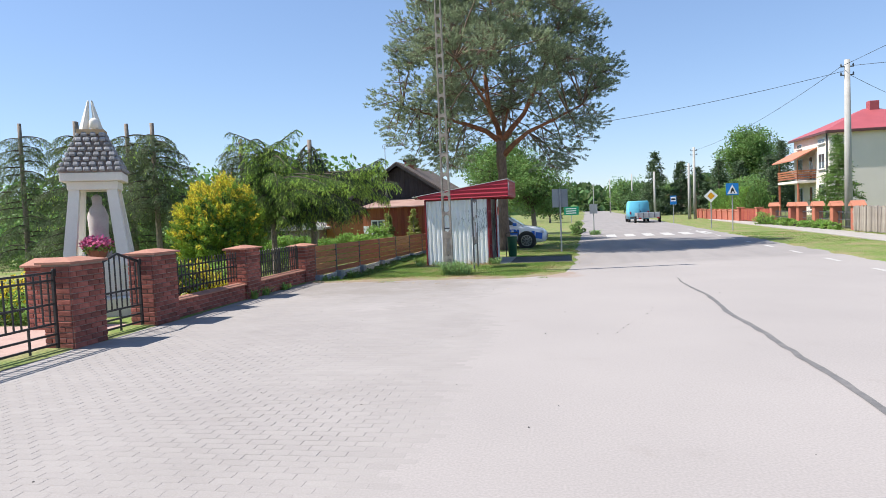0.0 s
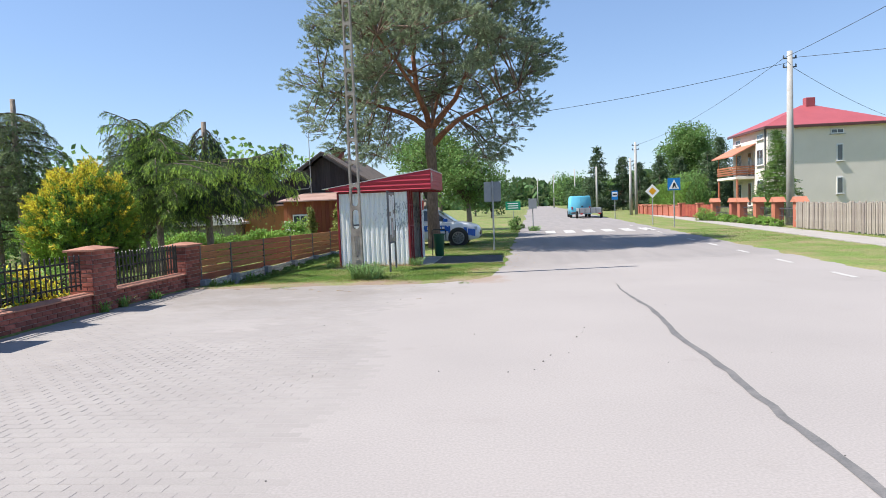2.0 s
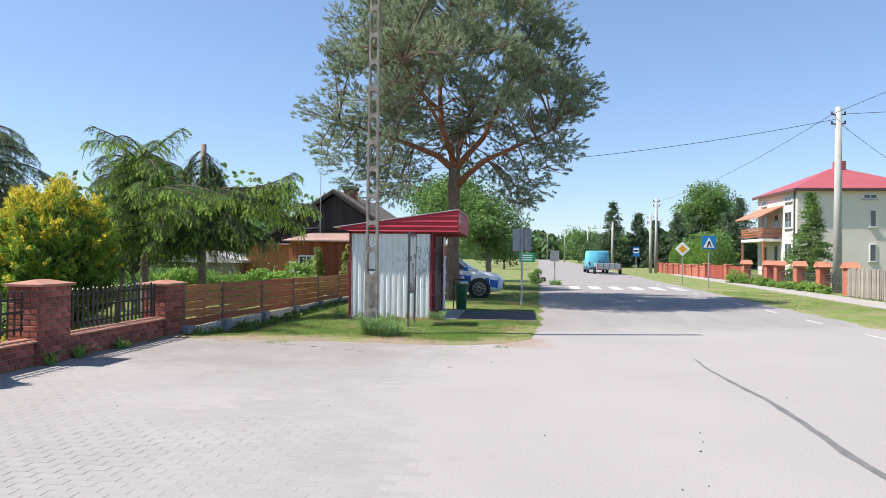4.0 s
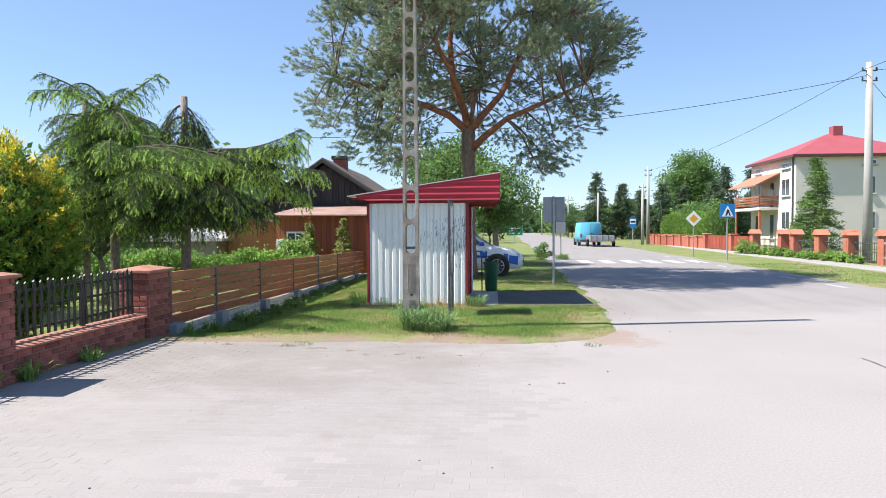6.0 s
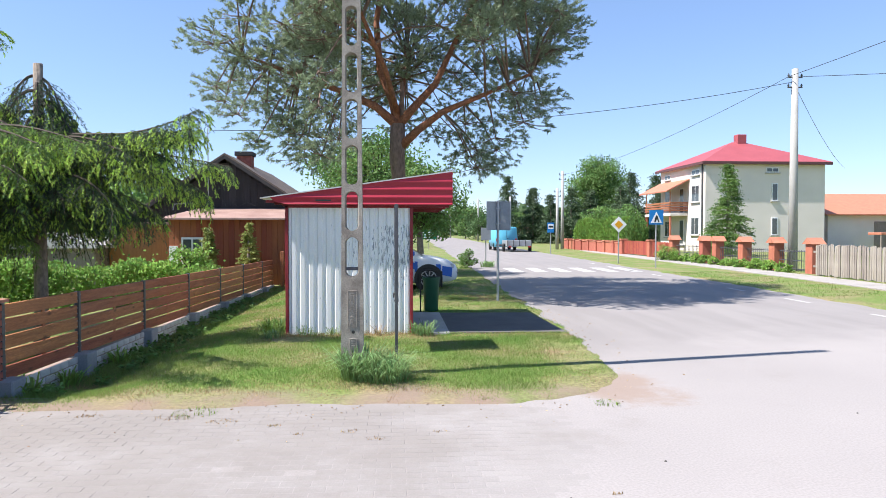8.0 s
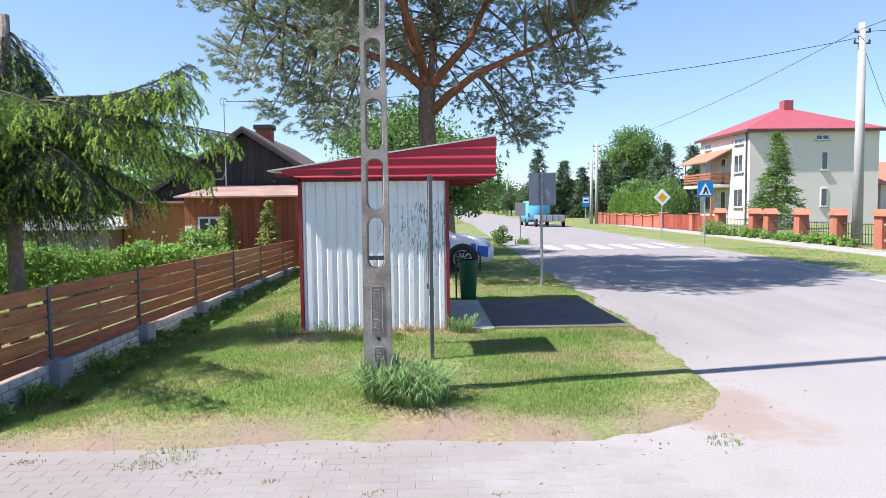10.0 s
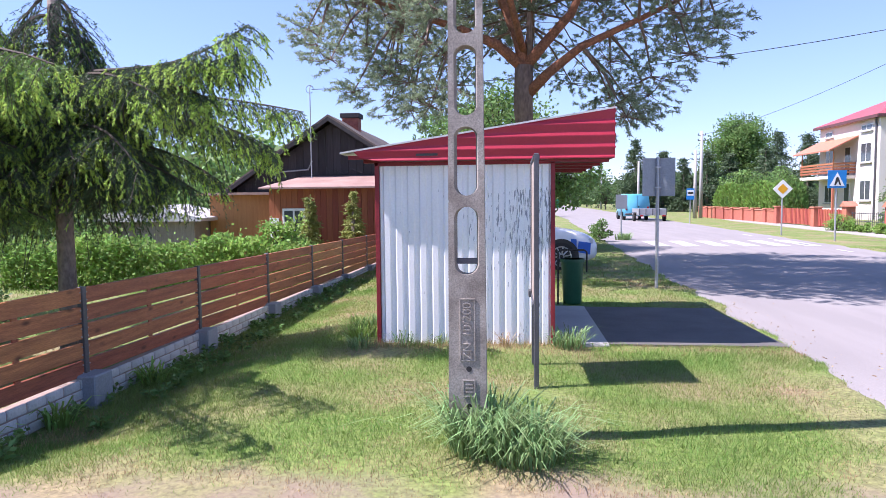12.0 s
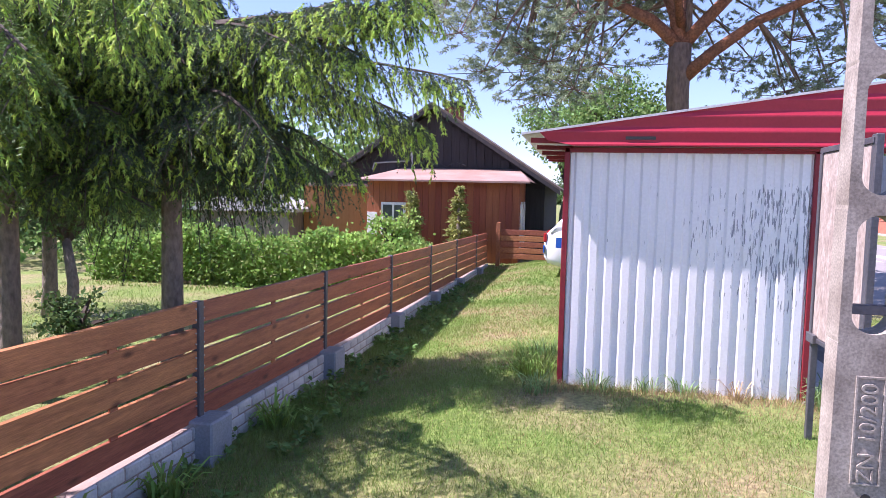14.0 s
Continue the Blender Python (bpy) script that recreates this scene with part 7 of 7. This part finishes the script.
def lawn():
    out = []
    for x0, x1, y0, y1, per in ((-5.4, 1.4, 14.3, 19.0, 7000), (-5.4, -3.2, 19, 24, 4200), (-1.0, 1.7, 18.9, 25, 2000), (-5.4, -3.0, 24, 31, 1000), (-2, 2.6, 25, 40, 350),
                                (8.0, 11.4, 14, 34, 220), (12.5, 13.4, 20, 36, 220), (-12.5, -5.6, 15.5, 24.6, 420)):
        n = int((x1 - x0) * (y1 - y0) * per)
        out.append(np.c_[rng.uniform(x0, x1, n), rng.uniform(y0, y1, n)])
    P = np.concatenate(out)
    d = np.array([paved(x, y) for x, y in P])
    ok = (d < rng.uniform(-0.12, 0.06, len(P))) & ~((P[:, 0] > -3.22) & (P[:, 0] < 1.12) & (P[:, 1] > 18.98) & (P[:, 1] < 21.58)) & ~((np.abs(P[:, 0] + 5.47) < 0.12) & (P[:, 1] > 14.8))
    P, d = P[ok], d[ok]
    z = np.array([height(x, y) for x, y in P])
    dry = np.array([noise.noise((x * 0.9, y * 0.9, 8.0)) + 0.5 * noise.noise((x * 3.1, y * 3.1, 4.0)) for x, y in P])
    edge = np.clip(1.15 + d / 0.8, 0, 1) * (P[:, 1] < 18)
    foot = np.clip(1 - np.abs(P[:, 1] - 18.72) / 0.4, 0, 1) * ((P[:, 0] > -3.4) & (P[:, 0] < 1.3))
    lush = np.exp(-((P[:, 0] - 0.2) / 1.3) ** 2 - ((P[:, 1] - 17.3) / 0.9) ** 2) + 0.6 * np.exp(-((P[:, 0] + 4.0) / 0.9) ** 2 - ((P[:, 1] - 16.8) / 1.2) ** 2)
    worn = np.exp(-((P[:, 0] + 2.9) / 1.0) ** 2 - ((P[:, 1] - 15.3) / 0.5) ** 2)
    dryness = dry + 0.8 * foot + edge * 0.75 + 0.35 * worn - 0.55 * lush + rng.normal(size=len(P)) * 0.3 - 0.02
    foot = np.clip(1 - np.abs(P[:, 1] - 18.9) / 0.25, 0, 1) * ((P[:, 0] > -3.3) & (P[:, 0] < -1.0))
    h = rng.uniform(0.014, 0.046, len(P)) * (1 + 0.5 * np.clip(-dry, 0, 1)) * np.where(edge > 0.6, 0.7, 1.0) * (1 + 1.6 * foot)
    h *= np.where((P[:, 0] < -4.9) & (P[:, 1] > 15.4), 1.7, 1.0)
    far = P[:, 1] > 24
    w = np.where(far, 0.018, np.where(P[:, 1] > 19, 0.007, 0.0048))
    P3 = np.c_[P, z - 0.005]
    isdry = dryness > 0.32
    ragged = np.array([noise.noise((a * 2.3, b * 2.3, 6.0)) + 0.6 * noise.noise((a * 6, b * 6, 2.0)) for a, b in P])
    thin = rng.random(len(P)) < np.where(isdry, 0.3 + 0.45 * edge, 0.0) + np.clip(edge - 0.25, 0, 1) * np.clip(0.55 + 2.5 * ragged, 0, 1)
    bare = np.exp(-((P[:, 0] + 3.05) / 0.45) ** 2 - ((P[:, 1] - 18.45) / 0.3) ** 2) + np.exp(-((P[:, 0] + 1.5) / 0.3) ** 2 - ((P[:, 1] - 17.1) / 0.25) ** 2)
    thin |= rng.random(len(P)) < bare
    green = ~isdry & ~thin
    blades("lawn_grass", P3[green], h[green], w[green], GRASS, "short green lawn grass round the shelter", 1.1)
    blades("dry_grass", P3[isdry & ~thin], h[isdry & ~thin] * 0.8, w[isdry & ~thin], DRYGRASS, "dry straw-coloured grass at the lawn edge", 0.9)


lawn()


def arching(name, centre, radius, n, lo, hi, width, material, label, parent=None):
    """Long bent blades in a tussock."""
    a, r = rng.uniform(0, 2 * math.pi, n), radius * np.sqrt(rng.random(n))
    B = np.c_[centre[0] + r * np.cos(a), centre[1] + r * np.sin(a), np.full(n, centre[2])]
    out = np.c_[np.cos(a), np.sin(a), np.zeros(n)] * 0.6 + rng.normal(size=(n, 3)) * np.array([0.5, 0.5, 0])
    L = rng.uniform(lo, hi, n)[:, None]
    p1 = B + out * L * 0.18 + np.array([0, 0, 0.5]) * L
    p2 = B + out * L * 0.5 + np.array([0, 0, 0.82]) * L
    p3 = B + out * L * 0.9 + np.array([0, 0, 0.72]) * L
    s = unit(np.cross(out, [0, 0, 1.0])) * width / 2
    v = np.stack([B - s * 0.7, B + s * 0.7, p1 - s, p1 + s, p2 - s * 0.8, p2 + s * 0.8, p3, p3], 1).reshape(-1, 3)
    o = np.arange(n)[:, None] * 8
    f = np.concatenate([o + np.array([0, 1, 3, 2]), o + np.array([2, 3, 5, 4]), o + np.array([4, 5, 7, 6])])
    return tagged(mesh_np(name, v, f, material, parent), label, "grass", kind="stuff")


arching("grass_tussock", (-1.93, 15.85, 0.0), 0.2, 460, 0.2, 0.46, 0.011, TUFT, "tall blue-green grass tussock round the pole foot")
arching("grass_tussock", (-1.66, 15.72, 0.0), 0.22, 420, 0.16, 0.38, 0.011, TUFT, "tall blue-green grass tussock beside the pole foot")
arching("grass_tussock", (-3.42, 19.3, -0.03), 0.2, 220, 0.15, 0.34, 0.01, GRASS, "long grass against the shelter wall")
arching("grass_tussock", (-1.15, 18.85, 0.0), 0.16, 160, 0.12, 0.3, 0.01, TUFT, "long grass at the shelter corner")
arching("grass_tussock", (2.5, 38.4, 0.0), 0.3, 160, 0.15, 0.35, 0.02, TUFT, "grass tussock at the sign post")
for x, y, r, k in ((-5.3, 15.75, 0.14, 70), (-5.25, 17.9, 0.12, 60), (-5.3, 16.6, 0.1, 50), (-5.37, 12.5, 0.08, 40), (-5.36, 13.5, 0.08, 40), (-5.36, 11.9, 0.07, 30)):
    arching("weed_clump", (x, y, height(x, y)), r, k, 0.08, 0.26, 0.02, LEAF, "green weeds growing at the foot of the fence")
for x, y, r, k in ((-2.9, 18.88, 0.1, 45), (-2.5, 18.9, 0.08, 35), (-2.2, 18.88, 0.09, 40), (-1.8, 18.9, 0.07, 30), (-3.35, 18.7, 0.13, 80), (-3.4, 20.0, 0.12, 70)):
    arching("grass_tussock", (x, y, height(x, y)), r, k, 0.06, 0.2, 0.008, TUFT if k > 34 else DRYGRASS, "unmown grass along the foot of the shelter wall")
for x, y, r, k in ((-3.3, 14.62, 0.2, 90), (0.4, 14.7, 0.12, 60)):
    arching("grass_tussock", (x, y, 0.0), r, k, 0.015, 0.04, 0.006, GRASS, "low ragged grass island at the paving edge")
# broad-leaved weeds in the shade at the foot of the plank fence
k, m = 150, 16
C = np.c_[-5.36 + 0.55 * rng.random(k) ** 2, rng.uniform(15.5, 26, k), np.zeros(k)]
C[:, 2] = [height(a, b) for a, b, c in C]
a = rng.uniform(0, 2 * math.pi, (k, m))
P = np.repeat(C, m, 0) + np.c_[np.cos(a).ravel(), np.sin(a).ravel(), np.zeros(k * m)] * 0.015 + np.c_[np.zeros((k * m, 2)), rng.random(k * m) * 0.09]
W = np.c_[np.cos(a).ravel(), np.sin(a).ravel(), rng.uniform(0.1, 1.0, k * m)]
tagged(cards("fence_weeds", P, W, rng.uniform(0.04, 0.1, k * m), 0.034, TREELEAF, bend=0.2), "broad-leaved weeds in the shade along the plank fence", "weeds", kind="stuff")
# weeds and stones in the paving joints
P = []
for x, y, r, k in ((-3.45, 14.5, 0.18, 60), (-3.0, 14.35, 0.14, 45), (-2.55, 14.2, 0.06, 20), (-2.3, 13.95, 0.05, 16), (-1.7, 13.8, 0.08, 20), (-1.9, 14.0, 0.09, 25), (-0.2, 12.6, 0.035, 14), (-4.2, 14.6, 0.12, 40), (-1.2, 13.95, 0.06, 14), (-5.2, 10.9, 0.06, 20)):
    a = rng.uniform(0, 6.28, k)
    q = r * np.sqrt(rng.random(k))
    P.append(np.c_[x + q * np.cos(a), y + q * np.sin(a) * 0.5, np.zeros(k)])
P = np.concatenate(P)
blades("joint_weeds", P, rng.uniform(0.008, 0.025, len(P)), np.full(len(P), 0.01), DRYGRASS, "dry weeds in the paving joints", 0.9)
s = Shape()
for k in range(45):
    x, y = rng.uniform(-5, 4), rng.uniform(2, 14.5)
    r = rng.uniform(0.004, 0.011)
    s.tube([(x, y, -0.002), (x + r * 0.3, y, r * 0.7), (x, y, r)], [r, r * 0.9, r * 0.3], 5)
tagged(s.make("gravel_bits", SLAB), "scattered dark pebbles on the asphalt", "pebbles", kind="stuff")


n = 5200
P = np.c_[rng.uniform(-5.3, 2.2, n), rng.uniform(13.6, 22.5, n)]
d = np.array([paved(x, y) for x, y in P])
ok = (d > 0.0) & (rng.random(n) < np.exp(-np.abs(d) / 0.22))
P = np.c_[P[ok], rng.uniform(0.003, 0.008, ok.sum())]
W = np.c_[rng.normal(size=(len(P), 2)), rng.normal(size=len(P)) * 0.12]
tagged(cards("dry_litter", P, W, rng.uniform(0.012, 0.045, len(P)), 0.012, DRYGRASS), "dry brown leaf litter blown along the lawn edge", "litter", kind="stuff")
s = Shape()
s.prism([(-12, 5.0), (-5.9, 4.6), (-5.9, 8.7), (-12, 8.4)], "z", -0.02, 0.035)
tagged(s.make("yard_path", PINKPATH), "reddish paved yard path behind the gate", "pavement", kind="structure")
for x, y in ((-8.6, 8.9), (-9.4, 9.0), (-10.3, 9.2), (-7.9, 9.0), (-11.2, 9.0), (-12.5, 8.0), (-13.0, 6.5)):
    leafy("border_shrub", "low green plants beside the yard path", (x, y, 0), 0.0, (x, y, 0.35, 0.5, 0.45, 0.4), 18, 60, 0.07, LEAF, group="border shrubs", category="bush")


# ---- bricks, blocks and stones ----
def chamfered(name, lx, ly, lz, c, material):
    me_ob = Shape().box(-lx / 2, lx / 2, -ly / 2, ly / 2, -lz / 2, lz / 2, c)
    me = bpy.data.meshes.new(name)
    me.from_pydata(me_ob.v, [], me_ob.f)
    me.update()
    me.materials.append(material)
    return me


def place(name, me, parent, x, y, z, scale=(1, 1, 1), turn=0.0):
    ob = new(name, me)
    ob.parent = parent
    ob.location, ob.scale, ob.rotation_euler = (x, y, z), scale, (0, 0, turn)
    return ob


brick_y = chamfered("brick", 0.03, 0.2, 0.063, 0.005, BRICK)
brick_x = chamfered("brick", 0.2, 0.03, 0.063, 0.005, BRICK)
block = chamfered("block", 0.03, 0.2, 0.075, 0.008, WHITEBLOCK)


def courses(parent, me, axis, a, b, fixed, z0, z1, course, unit_len):
    """Running-bond facing bricks on one face, from a to b."""
    k, z = 0, z0
    while z + course <= z1 + 0.01:
        u = a - (unit_len / 2 if k % 2 else 0)
        while u < b - 0.02:
            lo, hi = max(u, a) + 0.005, min(u + unit_len, b) - 0.005
            if hi - lo > 0.03:
                m, ln = (lo + hi) / 2, (hi - lo) / 0.2
                out = random.uniform(-0.002, 0.003)
                if axis == "y":
                    place(me.name.split(".")[0], me, parent, fixed + out, m, z + course / 2, (1, ln, 1))
                else:
                    place(me.name.split(".")[0], me, parent, m, fixed - out, z + course / 2, (ln, 1, 1))
            u += unit_len
        z += course
        k += 1


for item in PIECES:
    if item[0] == "pillar":
        _, p, y0, y1, x0, x1, top = item
        courses(p, brick_y, "y", y0, y1, x1 - 0.014, 0.0, top, 0.0735, 0.215)
        courses(p, brick_x, "x", x0, x1 - 0.03, y0 + 0.014, 0.0, top, 0.0735, 0.215)
    elif item[0] == "wall":
        _, p, y0, y1, x0, x1, top = item
        courses(p, brick_y, "y", y0, y1, x1 - 0.012, 0.0, top, 0.0735, 0.215)
    elif item[0] == "plinth":
        _, p, y0, y1, x0, x1, top = item
        courses(p, block, "y", y0, y1, x1 - 0.012, top - 0.34, top, 0.085, 0.21)
    elif item[0] == "shrine":
        p = item[1]
        stone = chamfered("stone", 0.12, 0.06, 0.09, 0.02, COBBLE)
        for row in range(8):
            u = row / 8
            r = 0.54 + (0.19 - 0.54) * u
            z = 2.60 + 0.73 * u + 0.03
            n = max(3, int(2 * r / 0.13))
            for side in range(4):
                for k in range(n):
                    q = -r + (k + 0.5 + (0.25 if row % 2 else 0)) * 2 * r / n
                    if abs(q) > r:
                        continue
                    x, y = ((q, -r), (r, q), (-q, r), (-r, -q))[side]
                    ob = place("stone", stone, p, SX + x, SY + y, z, (random.uniform(0.75, 1.05), 1, random.uniform(0.8, 1.05)), side * math.pi / 2)
                    ob.rotation_euler = (-0.6, 0, side * math.pi / 2)

# concrete block paving of the lay-by
paving = thing("block_paving", "sandy worn concrete block paving of the lay-by", "pavement", kind="structure")
me = chamfered("paver", 0.1955, 0.0955, 0.04, 0.0022, PAVER)
count = 0
proto = Shape().box(-0.0978, 0.0978, -0.0478, 0.0478, -0.02, 0.02, 0.0022)
pv, pf_ = np.array(proto.v), [f for f in proto.f]
bulk_v, bulk_f = [], []
row = 0
for y in np.arange(-3.0, 14.75, 0.1):
    row += 1
    for x in np.arange(-5.38 + (0.1 if row % 2 else 0), 0.1, 0.2):
        sand = smooth((x + 0.9) / 1.5) + 0.55 * noise.noise((x * 0.6, y * 0.6, 2.0)) + 0.42 * smooth((y - 7.0) / 3.5) - 0.22 * smooth((y - 12.9) / 1.2)
        z = -0.0178 - 0.0032 * sand + random.uniform(-0.0004, 0.0004)
        if z < -0.0202:
            continue
        if paved(x, y) < 0.12:
            continue
        if -3.1 < x < -0.9 and 10.9 < y < 13.6 and count < 300:
            place("paver", me, paving, x, y, z, turn=random.uniform(-0.01, 0.01))
            count += 1
        else:
            o = len(bulk_v) * len(pv)
            bulk_v.append(pv + np.array([x, y, z]))
            bulk_f += [[i + o for i in q] for q in pf_ if len(q) == 4]
ob = mesh_np("pavers", np.concatenate(bulk_v), bulk_f, PAVER, paving)
tagged(ob, "rows of worn grey concrete blocks", kind="stuff")
